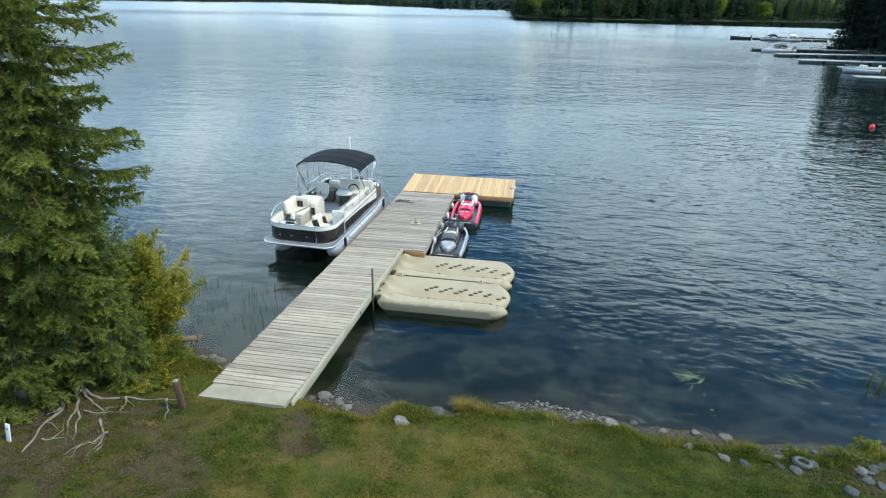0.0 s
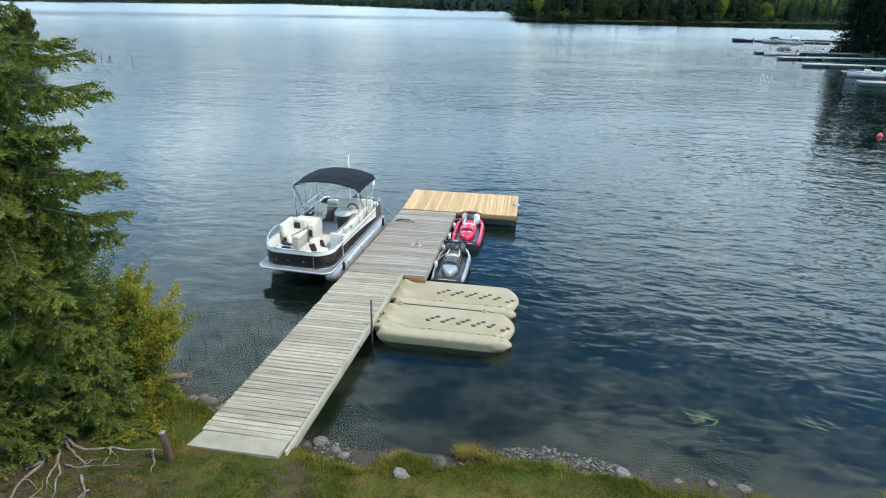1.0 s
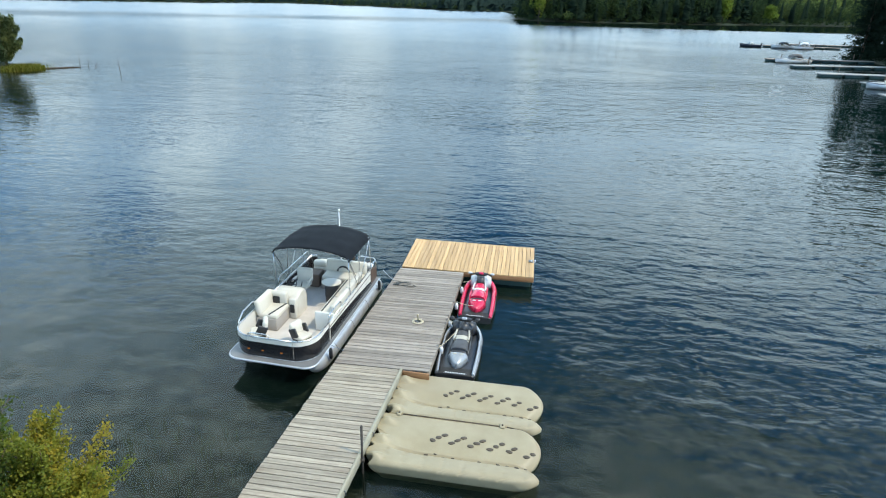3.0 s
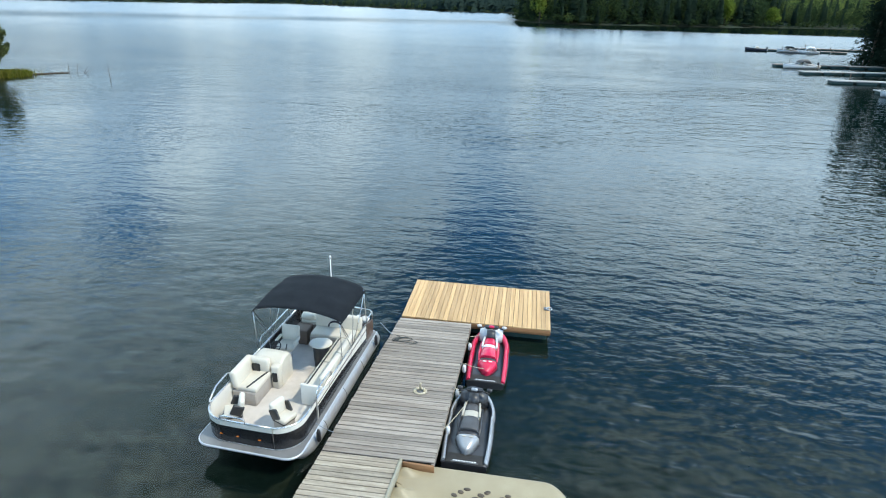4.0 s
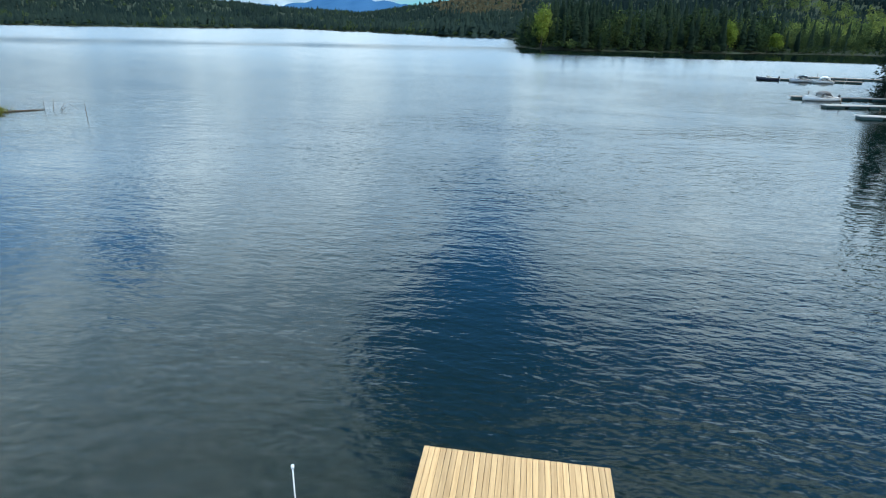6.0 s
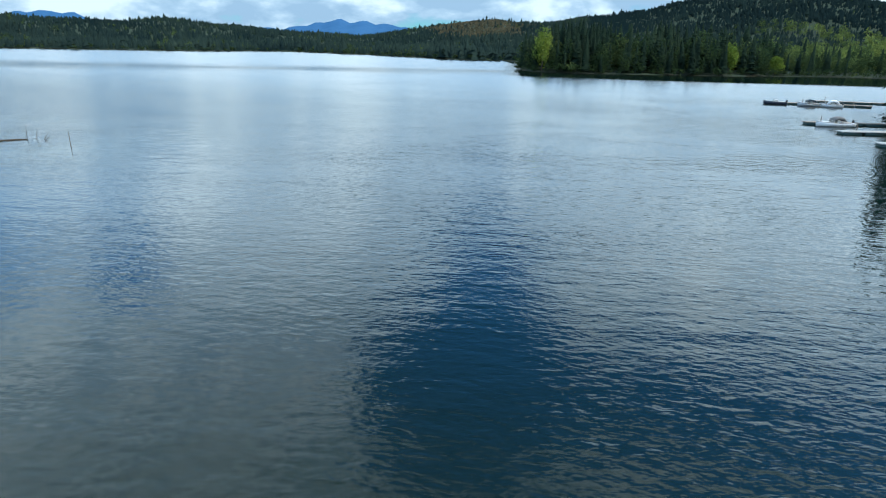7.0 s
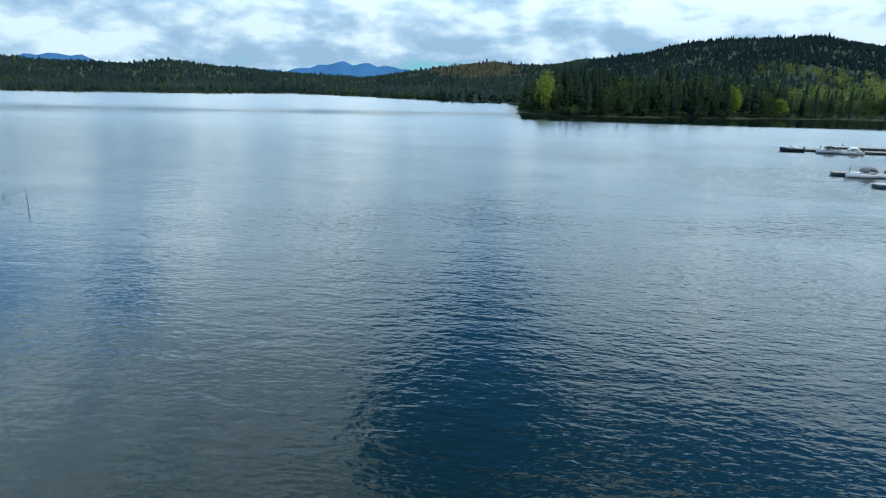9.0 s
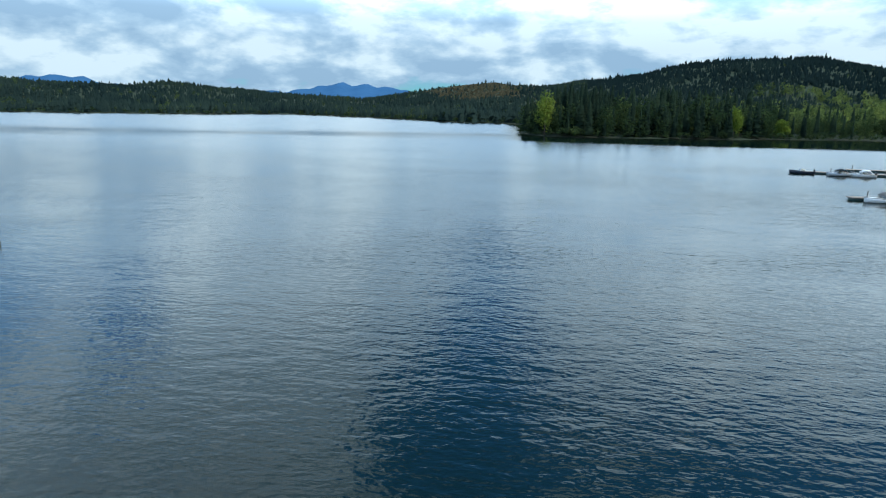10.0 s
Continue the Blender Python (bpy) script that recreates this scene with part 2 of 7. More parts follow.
def surface(name, low, high, scale=6.0, rough=0.6, metal=0.0, relief=0.3, stretch=(1, 1, 1), fine=60.0, vary=0.0, dirt=None, dirt_amount=0.0, coat=0.0, spread=0.18, spec=None, sheen=0.0):
    """Two tones in broad patches, a finer grain in relief, change from piece to piece, and stains."""
    m, nt, b = shader(name)
    broad = grain(nt, scale, 5.0, stretch)
    small = grain(nt, fine, 3.0, stretch)
    mixed = calc(nt, "ADD", calc(nt, "MULTIPLY", broad, 0.65), calc(nt, "MULTIPLY", small, 0.35))
    color = mix_color(nt, span(nt, mixed, 0.5 - spread, 0.5 + spread), low, high)
    if vary:
        info = nt.nodes.new("ShaderNodeObjectInfo")
        k = span(nt, info.outputs["Random"], 0, 1, 1 - vary, 1 + vary)
        n = nt.nodes.new("ShaderNodeVectorMath")
        n.operation = "SCALE"
        nt.links.new(color, n.inputs[0])
        nt.links.new(k, n.inputs["Scale"])
        color = n.outputs[0]
    if dirt:
        spots = grain(nt, scale * 0.45, 6.0)
        color = mix_color(nt, calc(nt, "MULTIPLY", span(nt, spots, 0.5, 0.68), dirt_amount), color, dirt)
    nt.links.new(color, b.inputs["Base Color"])
    nt.links.new(span(nt, small, 0.3, 0.7, max(rough - 0.08, 0.02), min(rough + 0.08, 1)), b.inputs["Roughness"])
    b.inputs["Metallic"].default_value = metal
    b.inputs["Coat Weight"].default_value = coat
    if spec is not None:
        b.inputs["Specular IOR Level"].default_value = spec
    if relief:
        bump(nt, b, mixed, relief, 0.006)
    return m


def leaf_material(name, low, high, third=None, through=0.35, rough=0.55, spec=0.2, soft=0.0):
    """Leaves or needles: tone from leaf to leaf, some light passing through; soft: how far the many small leaves of far crowns even out the light."""
    m, nt, b = shader(name)
    at = nt.nodes.new("ShaderNodeAttribute")
    at.attribute_name = "tone"
    color = mix_color(nt, span(nt, at.outputs["Fac"], 0, 0.6 if third else 1.0), low, high)
    if third:
        color = mix_color(nt, span(nt, at.outputs["Fac"], 0.6, 1.0), color, third)
    nt.links.new(color, b.inputs["Base Color"])
    b.inputs["Roughness"].default_value = rough
    b.inputs["Specular IOR Level"].default_value = spec
    glow = add_node(nt, "ShaderNodeBsdfTranslucent")
    nt.links.new(color, glow.inputs["Color"])
    mix = add_node(nt, "ShaderNodeMixShader", Fac=through)
    out = nt.nodes["Material Output"]
    nt.links.new(b.outputs[0], mix.inputs[1])
    nt.links.new(glow.outputs[0], mix.inputs[2])
    nt.links.new(mix.outputs[0], out.inputs[0])
    if soft:
        geo = nt.nodes.new("ShaderNodeNewGeometry")
        lean = nt.nodes.new("ShaderNodeVectorMath")
        lean.operation = "MULTIPLY_ADD"
        nt.links.new(geo.outputs["Normal"], lean.inputs[0])
        lean.inputs[1].default_value = (1 - soft,) * 3
        lean.inputs[2].default_value = (0.25 * soft, -0.35 * soft, soft)
        unit = nt.nodes.new("ShaderNodeVectorMath")
        unit.operation = "NORMALIZE"
        nt.links.new(lean.outputs[0], unit.inputs[0])
        nt.links.new(unit.outputs[0], b.inputs["Normal"])
    return m


def water_material():
    m, nt, b = shader("lake_water")
    nt.nodes.remove(b)
    out = nt.nodes["Material Output"]
    coord = nt.nodes.new("ShaderNodeTexCoord")

    def waves(scale, stretch, turn, detail=2.0, rough=0.5, distortion=0.3):
        mapping = nt.nodes.new("ShaderNodeMapping")
        mapping.inputs["Rotation"].default_value = (0, 0, radians(turn))
        mapping.inputs["Scale"].default_value = stretch
        nt.links.new(coord.outputs["Object"], mapping.inputs["Vector"])
        n = add_node(nt, "ShaderNodeTexNoise", Scale=scale, Detail=detail, Roughness=rough, Distortion=distortion)
        nt.links.new(mapping.outputs[0], n.inputs["Vector"])
        return n.outputs[0]

    # the open lake is more ruffled than the cove
    place = nt.nodes.new("ShaderNodeSeparateXYZ")
    nt.links.new(coord.outputs["Object"], place.inputs[0])
    patch = calc(nt, "MULTIPLY", span(nt, waves(0.05, (0.6, 1, 1), 20, 3.0), 0.38, 0.64, 0.45, 1.25), span(nt, place.outputs[1], 50, 240, 1.0, 0.22))
    lee = span(nt, place.outputs[0], -5, 3)
    patch = calc(nt, "MULTIPLY", patch, calc(nt, "ADD", calc(nt, "MULTIPLY", lee, calc(nt, "MULTIPLY", span(nt, place.outputs[1], 11, 17, 0.36, 1.0), span(nt, place.outputs[1], 20, 42, 1.55, 1.0))), calc(nt, "MULTIPLY", calc(nt, "SUBTRACT", 1.0, lee), span(nt, place.outputs[1], 10.5, 34, 0.85, 1.05))))
    swell = calc(nt, "MULTIPLY", waves(0.8, (0.45, 1, 1), -9), WAVE[0])
    # crests of the chop are sharper than its troughs
    crest = calc(nt, "ABSOLUTE", calc(nt, "SUBTRACT", waves(1.9, (0.55, 1, 1), 14), 0.5))
    chop = calc(nt, "MULTIPLY", calc(nt, "ADD", waves(2.9, (0.55, 1, 1), 8), calc(nt, "MULTIPLY", crest, -1.1)), WAVE[1])
    ripple = calc(nt, "MULTIPLY", waves(6.5, (0.65, 1, 1), -20), WAVE[2])
    height = calc(nt, "MULTIPLY", calc(nt, "ADD", calc(nt, "ADD", swell, chop), ripple), patch)
    relief = add_node(nt, "ShaderNodeBump", Strength=1.0, Distance=1.0)
    nt.links.new(height, relief.inputs["Height"])
    # far off, the faces of the waves turned this way are the ones seen; a calm lane lies before the far shore
    lane = calc(nt, "ADD", calc(nt, "SUBTRACT", place.outputs[1], calc(nt, "MULTIPLY", place.outputs[0], 0.33)), calc(nt, "MULTIPLY", calc(nt, "SUBTRACT", waves(0.012, (1, 3, 1), 18, 3.0), 0.5), 60))
    calm = calc(nt, "MULTIPLY", span(nt, lane, 250, 285), span(nt, lane, 330, 290))
    # still water under the wooded point
    still = calc(nt, "MULTIPLY", span(nt, place.outputs[1], 246, 262), span(nt, place.outputs[0], -16, -4))
    calm = calc(nt, "MAXIMUM", calm, calc(nt, "MULTIPLY", still, 1.6))
    tilt = nt.nodes.new("ShaderNodeCombineXYZ")
    nt.links.new(calc(nt, "MULTIPLY", span(nt, place.outputs[1], 60, 190, 0.0, -0.062), calc(nt, "SUBTRACT", 1.0, calc(nt, "MULTIPLY", calm, 0.45))), tilt.inputs[1])
    facing = nt.nodes.new("ShaderNodeVectorMath")
    nt.links.new(relief.outputs[0], facing.inputs[0])
    nt.links.new(tilt.outputs[0], facing.inputs[1])
    seen = nt.nodes.new("ShaderNodeVectorMath")
    seen.operation = "NORMALIZE"
    nt.links.new(facing.outputs[0], seen.inputs[0])
    depth = nt.nodes.new("ShaderNodeAttribute")
    depth.attribute_name = "depth"
    murk = span(nt, calc(nt, "POWER", 2.718, calc(nt, "MULTIPLY", depth.outputs["Fac"], -0.5)), 1.0, 0.0, 0.03, 1.0)
    clear = add_node(nt, "ShaderNodeBsdfTransparent", Color=(0.70, 0.80, 0.76, 1))
    body = add_node(nt, "ShaderNodeBsdfDiffuse")
    deep = mix_color(nt, span(nt, depth.outputs["Fac"], 1.5, 4.5), WATER_NEAR, WATER_DEEP)
    nt.links.new(deep, body.inputs["Color"])
    inner = nt.nodes.new("ShaderNodeMixShader")
    nt.links.new(murk, inner.inputs[0])
    nt.links.new(clear.outputs[0], inner.inputs[1])
    nt.links.new(body.outputs[0], inner.inputs[2])
    gloss = add_node(nt, "ShaderNodeBsdfGlossy")
    nt.links.new(calc(nt, "MULTIPLY", span(nt, place.outputs[1], 45, 240, 0.010, 0.19), calc(nt, "SUBTRACT", 1.0, calc(nt, "MULTIPLY", calm, 0.6))), gloss.inputs["Roughness"])
    nt.links.new(seen.outputs[0], gloss.inputs["Normal"])
    fres = add_node(nt, "ShaderNodeFresnel", IOR=1.333)
    nt.links.new(seen.outputs[0], fres.inputs["Normal"])
    mix = nt.nodes.new("ShaderNodeMixShader")
    nt.links.new(fres.outputs[0], mix.inputs[0])
    nt.links.new(inner.outputs[0], mix.inputs[1])
    nt.links.new(gloss.outputs[0], mix.inputs[2])
    nt.links.new(mix.outputs[0], out.inputs[0])
    return m


WAVE = (0.066, 0.031, 0.003)
WATER_NEAR, WATER_DEEP = (0.007, 0.016, 0.012), (0.002, 0.009, 0.008)


def ground_material():
    """Lawn, bare earth, wet gravel and lake bed, by the masks of the ground sheet."""
    m, nt, b = shader("ground")

    def mask(key):
        n = nt.nodes.new("ShaderNodeAttribute")
        n.attribute_name = key
        return n.outputs["Fac"]

    broad = grain(nt, 0.55, 4.0, shift=False)
    mid = grain(nt, 3.0, 5.0, shift=False)
    small = grain(nt, 28.0, 4.0, shift=False)
    fine = grain(nt, 85.0, 3.0, shift=False, rough=0.7)
    lawn = mix_color(nt, span(nt, mid, 0.38, 0.62), (0.026, 0.040, 0.005), (0.086, 0.086, 0.013))
    lawn = mix_color(nt, span(nt, grain(nt, 1.3, 5.0, shift=False, rough=0.65), 0.45, 0.58), lawn, (0.120, 0.086, 0.027))
    lawn = mix_color(nt, span(nt, broad, 0.50, 0.64), lawn, (0.036, 0.064, 0.006))
    lawn = mix_color(nt, span(nt, small, 0.46, 0.72), lawn, (0.100, 0.088, 0.022))
    lawn = mix_color(nt, span(nt, fine, 0.56, 0.78), lawn, (0.022, 0.024, 0.006))
    # greener turf towards +x, with the shade there painted in as darker colour
    shaded_lawn = mix_color(nt, span(nt, mid, 0.40, 0.62), (0.016, 0.030, 0.004), (0.044, 0.058, 0.008))
    lawn = mix_color(nt, calc(nt, "MULTIPLY", mask("lawn_shade"), 0.8), lawn, shaded_lawn)
    earth = mix_color(nt, span(nt, small, 0.35, 0.65), (0.024, 0.018, 0.011), (0.085, 0.062, 0.036))
    earth = mix_color(nt, span(nt, mid, 0.5, 0.7), earth, (0.088, 0.066, 0.034))
    earth = mix_color(nt, span(nt, grain(nt, 2.1, 5.0, shift=False, rough=0.7), 0.50, 0.60), earth, (0.062, 0.062, 0.014))
    earth = mix_color(nt, span(nt, fine, 0.56, 0.75), earth, (0.130, 0.105, 0.070))
    gravel = mix_color(nt, span(nt, small, 0.35, 0.65), (0.022, 0.018, 0.014), (0.105, 0.088, 0.070))
    bed = mix_color(nt, span(nt, grain(nt, 1.1, 6.0, shift=False, rough=0.65), 0.36, 0.62), (0.018, 0.020, 0.014), (0.105, 0.098, 0.078))
    bed = mix_color(nt, span(nt, grain(nt, 0.35, 4.0, shift=False), 0.50, 0.60), bed, (0.018, 0.025, 0.012))
    wood = mix_color(nt, span(nt, small, 0.35, 0.65), (0.018, 0.030, 0.020), (0.040, 0.055, 0.030))
    color = mix_color(nt, span(nt, calc(nt, "ADD", mask("earth"), calc(nt, "MULTIPLY", calc(nt, "SUBTRACT", mid, 0.5), 1.6)), 0.35, 0.65), lawn, earth)
    color = mix_color(nt, mask("forest"), color, wood)
    color = mix_color(nt, span(nt, calc(nt, "ADD", mask("gravel"), calc(nt, "MULTIPLY", calc(nt, "SUBTRACT", mid, 0.5), 1.2)), 0.4, 0.6), color, gravel)
    color = mix_color(nt, mask("bed"), color, bed)
    nt.links.new(color, b.inputs["Base Color"])
    b.inputs["Roughness"].default_value = 0.95
    b.inputs["Specular IOR Level"].default_value = 0.15
    bump(nt, b, calc(nt, "ADD", calc(nt, "MULTIPLY", mid, 0.5), calc(nt, "ADD", calc(nt, "MULTIPLY", small, 0.4), calc(nt, "MULTIPLY", fine, 0.25))), 0.9, 0.06)
    return m


M = {}
M["ground"] = ground_material()
M["water"] = water_material()
M["old_plank"] = surface("weathered_plank", (0.165, 0.136, 0.110), (0.385, 0.338, 0.285), 1.2, 0.85, relief=0.5, stretch=(1, 14, 14), fine=9.0, vary=0.26, dirt=(0.16, 0.12, 0.09), dirt_amount=0.45)
M["warm_plank"] = surface("sunbleached_plank", (0.21, 0.172, 0.128), (0.44, 0.385, 0.30), 1.2, 0.85, relief=0.5, stretch=(1, 14, 14), fine=9.0, vary=0.2, dirt=(0.20, 0.145, 0.095), dirt_amount=0.5)
M["rim_old"] = surface("painted_rim", (0.27, 0.252, 0.185), (0.38, 0.352, 0.265), 2.0, 0.75, relief=0.3, stretch=(6, 1, 6), fine=20, dirt=(0.16, 0.13, 0.09), dirt_amount=0.4)
M["rim_new"] = surface("cedar_rim", (0.18, 0.085, 0.034), (0.28, 0.145, 0.06), 2.0, 0.65, relief=0.3, stretch=(1, 8, 8), fine=20)
M["apron"] = surface("pale_apron", (0.27, 0.245, 0.18), (0.39, 0.355, 0.27), 2.5, 0.85, relief=0.4, fine=30, dirt=(0.20, 0.17, 0.12), dirt_amount=0.5)
M["float_block"] = surface("dark_float_block", (0.012, 0.035, 0.034), (0.03, 0.07, 0.065), 3.0, 0.6)
M["tan_plastic"] = surface("tan_moulded_plastic", (0.285, 0.235, 0.142), (0.375, 0.320, 0.208), 1.8, 0.5, relief=0.25, fine=90, dirt=(0.30, 0.24, 0.15), dirt_amount=0.45)
M["dark_rubber"] = surface("dark_rubber", (0.012, 0.011, 0.010), (0.035, 0.032, 0.028), 6.0, 0.7)
M["steel"] = surface("galvanised_steel", (0.10, 0.10, 0.10), (0.22, 0.22, 0.22), 8.0, 0.5, metal=0.7)
M["aluminium"] = surface("brushed_aluminium", (0.50, 0.51, 0.52), (0.66, 0.67, 0.68), 3.0, 0.42, metal=0.55, relief=0.15, fine=80)
M["chrome"] = surface("polished_rail", (0.58, 0.58, 0.575), (0.70, 0.70, 0.69), 3.0, 0.27, metal=1.0, relief=0)
M["canvas"] = surface("black_canvas", (0.006, 0.008, 0.011), (0.013, 0.016, 0.020), 2.5, 0.9, relief=0.35, fine=200, spec=0.2)
M["vinyl"] = surface("cream_vinyl", (0.54, 0.50, 0.42), (0.66, 0.615, 0.525), 2.0, 0.5, relief=0.2, fine=70, dirt=(0.40, 0.36, 0.29), dirt_amount=0.25)
M["vinyl_grey"] = surface("taupe_vinyl", (0.30, 0.27, 0.24), (0.40, 0.365, 0.325), 2.0, 0.55, relief=0.2, fine=70)
M["vinyl_dark"] = surface("black_vinyl", (0.012, 0.012, 0.013), (0.03, 0.03, 0.032), 3.0, 0.45, relief=0.2)
M["carpet"] = surface("beige_carpet", (0.50, 0.46, 0.42), (0.62, 0.575, 0.53), 3.0, 0.95, relief=0.6, fine=160, dirt=(0.28, 0.24, 0.19), dirt_amount=0.35)
M["panel_cream"] = surface("cream_panel", (0.66, 0.63, 0.56), (0.76, 0.73, 0.66), 1.5, 0.35, relief=0.05, coat=0.2)
M["panel_black"] = surface("black_panel", (0.010, 0.010, 0.012), (0.022, 0.021, 0.022), 2.0, 0.25, relief=0.0, coat=0.3)
M["red_shell"] = surface("red_gelcoat", (0.52, 0.012, 0.050), (0.64, 0.022, 0.080), 2.0, 0.28, relief=0.0, coat=0.4)
M["white_shell"] = surface("white_gelcoat", (0.66, 0.66, 0.65), (0.78, 0.78, 0.77), 2.0, 0.3, relief=0.0, coat=0.3, dirt=(0.5, 0.48, 0.44), dirt_amount=0.3)
M["silver_shell"] = surface("silver_gelcoat", (0.29, 0.30, 0.31), (0.41, 0.42, 0.43), 2.0, 0.3, metal=0.3, relief=0.0, coat=0.4)
M["dark_shell"] = surface("charcoal_shell", (0.018, 0.018, 0.020), (0.045, 0.045, 0.048), 3.0, 0.4, relief=0.1, coat=0.2)
M["grey_seat"] = surface("grey_seat_vinyl", (0.045, 0.045, 0.048), (0.09, 0.09, 0.094), 3.0, 0.55, relief=0.2)
M["rope"] = surface("old_rope", (0.42, 0.36, 0.25), (0.60, 0.53, 0.40), 12.0, 0.9, relief=0.6, fine=120)
M["blue_rope"] = surface("grey_blue_rope", (0.16, 0.20, 0.24), (0.30, 0.34, 0.38), 12.0, 0.9, relief=0.6, fine=120)
M["stone"] = surface("shore_stone", (0.050, 0.047, 0.041), (0.175, 0.163, 0.140), 3.0, 0.85, relief=1.0, fine=18, vary=0.5, dirt=(0.10, 0.095, 0.06), dirt_amount=0.5)
M["rubble"] = surface("dark_rubble", (0.022, 0.026, 0.026), (0.080, 0.088, 0.086), 3.0, 0.85, relief=1.0, fine=18, vary=0.4, dirt=(0.04, 0.045, 0.02), dirt_amount=0.6)
M["bark"] = surface("tree_bark", (0.045, 0.032, 0.022), (0.13, 0.10, 0.075), 5.0, 0.95, relief=1.0, stretch=(1, 1, 0.3), fine=30)
M["root"] = surface("grey_bare_root", (0.085, 0.068, 0.050), (0.30, 0.265, 0.215), 4.0, 0.9, relief=0.8, fine=30)
M["post"] = surface("rusty_brown_post", (0.035, 0.020, 0.014), (0.11, 0.055, 0.04), 5.0, 0.9, relief=0.7, stretch=(3, 3, 0.5), fine=30)
M["drift"] = surface("bleached_log", (0.09, 0.06, 0.035), (0.24, 0.19, 0.13), 4.0, 0.9, relief=0.8, stretch=(4, 0.6, 4), fine=20)
M["needle"] = leaf_material("spruce_needles", (0.066, 0.094, 0.020), (0.145, 0.182, 0.036), (0.240, 0.262, 0.055), 0.42)
# greyed and slightly blue, some distance haze being put into the needle colour
M["needle_far"] = leaf_material("conifer_wood", (0.010, 0.020, 0.021), (0.027, 0.044, 0.035), (0.062, 0.082, 0.048), 0.12, 1.0, 0.0, 0.85)
M["needle_point"] = leaf_material("point_conifer", (0.012, 0.022, 0.016), (0.027, 0.043, 0.025), (0.062, 0.080, 0.036), 0.2, 1.0, 0.0, 0.35)
M["leaf_green"] = leaf_material("alder_leaves", (0.045, 0.085, 0.018), (0.085, 0.135, 0.028), (0.15, 0.18, 0.04), 0.4)
M["leaf_gold"] = leaf_material("autumn_willow_leaves", (0.095, 0.140, 0.020), (0.215, 0.225, 0.029), (0.38, 0.30, 0.036), 0.45)
M["leaf_far"] = leaf_material("broadleaf_wood", (0.034, 0.053, 0.024), (0.078, 0.112, 0.036), (0.185, 0.225, 0.056), 0.25, 1.0, 0.0, 0.6)
M["leaf_birch"] = leaf_material("birch_leaves", (0.10, 0.145, 0.027), (0.17, 0.225, 0.038), (0.25, 0.285, 0.055), 0.4, 1.0, 0.0)
M["brush_brown"] = leaf_material("dry_brush", (0.085, 0.072, 0.042), (0.16, 0.130, 0.075), (0.24, 0.20, 0.11), 0.3, 1.0, 0.0)
M["brush_hill"] = leaf_material("hillside_brush", (0.060, 0.058, 0.036), (0.105, 0.092, 0.056), (0.17, 0.14, 0.08), 0.2, 1.0, 0.0, 0.7)
M["leaf_point"] = leaf_material("point_leaves", (0.024, 0.042, 0.020), (0.052, 0.078, 0.030), (0.115, 0.145, 0.046), 0.4, 1.0, 0.0)
M["grass"] = leaf_material("grass_blades", (0.050, 0.078, 0.007), (0.135, 0.138, 0.013), (0.31, 0.22, 0.050), 0.45)
M["reed"] = leaf_material("green_reeds", (0.030, 0.045, 0.018), (0.075, 0.095, 0.035), (0.20, 0.24, 0.12), 0.3)
# forest seen through much air: the blue haze is painted as base colour
M["far_hill"] = surface("far_hazed_hill", (0.034, 0.100, 0.205), (0.048, 0.125, 0.245), 0.004, 1.0, relief=0.0, fine=0.03, spec=0.0)
M["buoy"] = surface("red_buoy_plastic", (0.60, 0.012, 0.02), (0.75, 0.03, 0.04), 4.0, 0.4, relief=0)
M["white_paint"] = surface("white_paint", (0.66, 0.66, 0.64), (0.80, 0.80, 0.78), 4.0, 0.6, relief=0.2)

# ---- ground and lake ----
EYE_FAR = (-6.0, 29.0)
SHORE = [(60, 34), (40, 24), (20, 13), (12, 10.3), (7.1, 9.5), (4.3, 9.4), (2.0, 9.6), (0.5, 9.95), (-1.3, 9.55), (-3.2, 9.35), (-4.2, 9.5), (-5.6, 9.9),
         (-6.7, 10.45), (-7.8, 11.0), (-9.3, 11.4), (-14, 13), (-24, 17), (-42, 28), (-60, 45), (-65, 60), (-61.5, 70), (-60, 73), (-75, 78), (-130, 92), (-250, 85),
         (-500, 60), (-800, 100), (-720, 300), (-520, 360), (-380, 424), (-282, 500), (-229, 603), (-140, 548), (-57, 482), (-12, 479), (6, 420), (-2, 350), (-7.5, 316),
         (2, 296), (18, 290), (47, 300), (85, 310), (120, 330), (165, 345), (240, 300), (200, 250), (140, 192), (95, 160), (74, 146), (62, 130), (62, 112), (60, 92), (62, 60)]


def shore_distance(x, y):
    """Metres from the shore: above nought on land, below nought in the lake."""
    x, y = np.asarray(x, float), np.asarray(y, float)
    best, inside = np.full(x.shape, 1e18), np.zeros(x.shape, bool)
    for (ax, ay), (bx, by) in zip(SHORE, SHORE[1:] + SHORE[:1]):
        dx, dy = bx - ax, by - ay
        t = np.clip(((x - ax) * dx + (y - ay) * dy) / (dx * dx + dy * dy), 0, 1)
        best = np.minimum(best, (x - ax - t * dx) ** 2 + (y - ay - t * dy) ** 2)
        if ay != by:
            inside ^= ((ay > y) != (by > y)) & (x < ax + (y - ay) / dy * dx)
    return np.where(inside, -1, 1) * np.sqrt(best)


def smooth01(v):
    v = np.clip(v, 0, 1)
    return v * v * (3 - 2 * v)


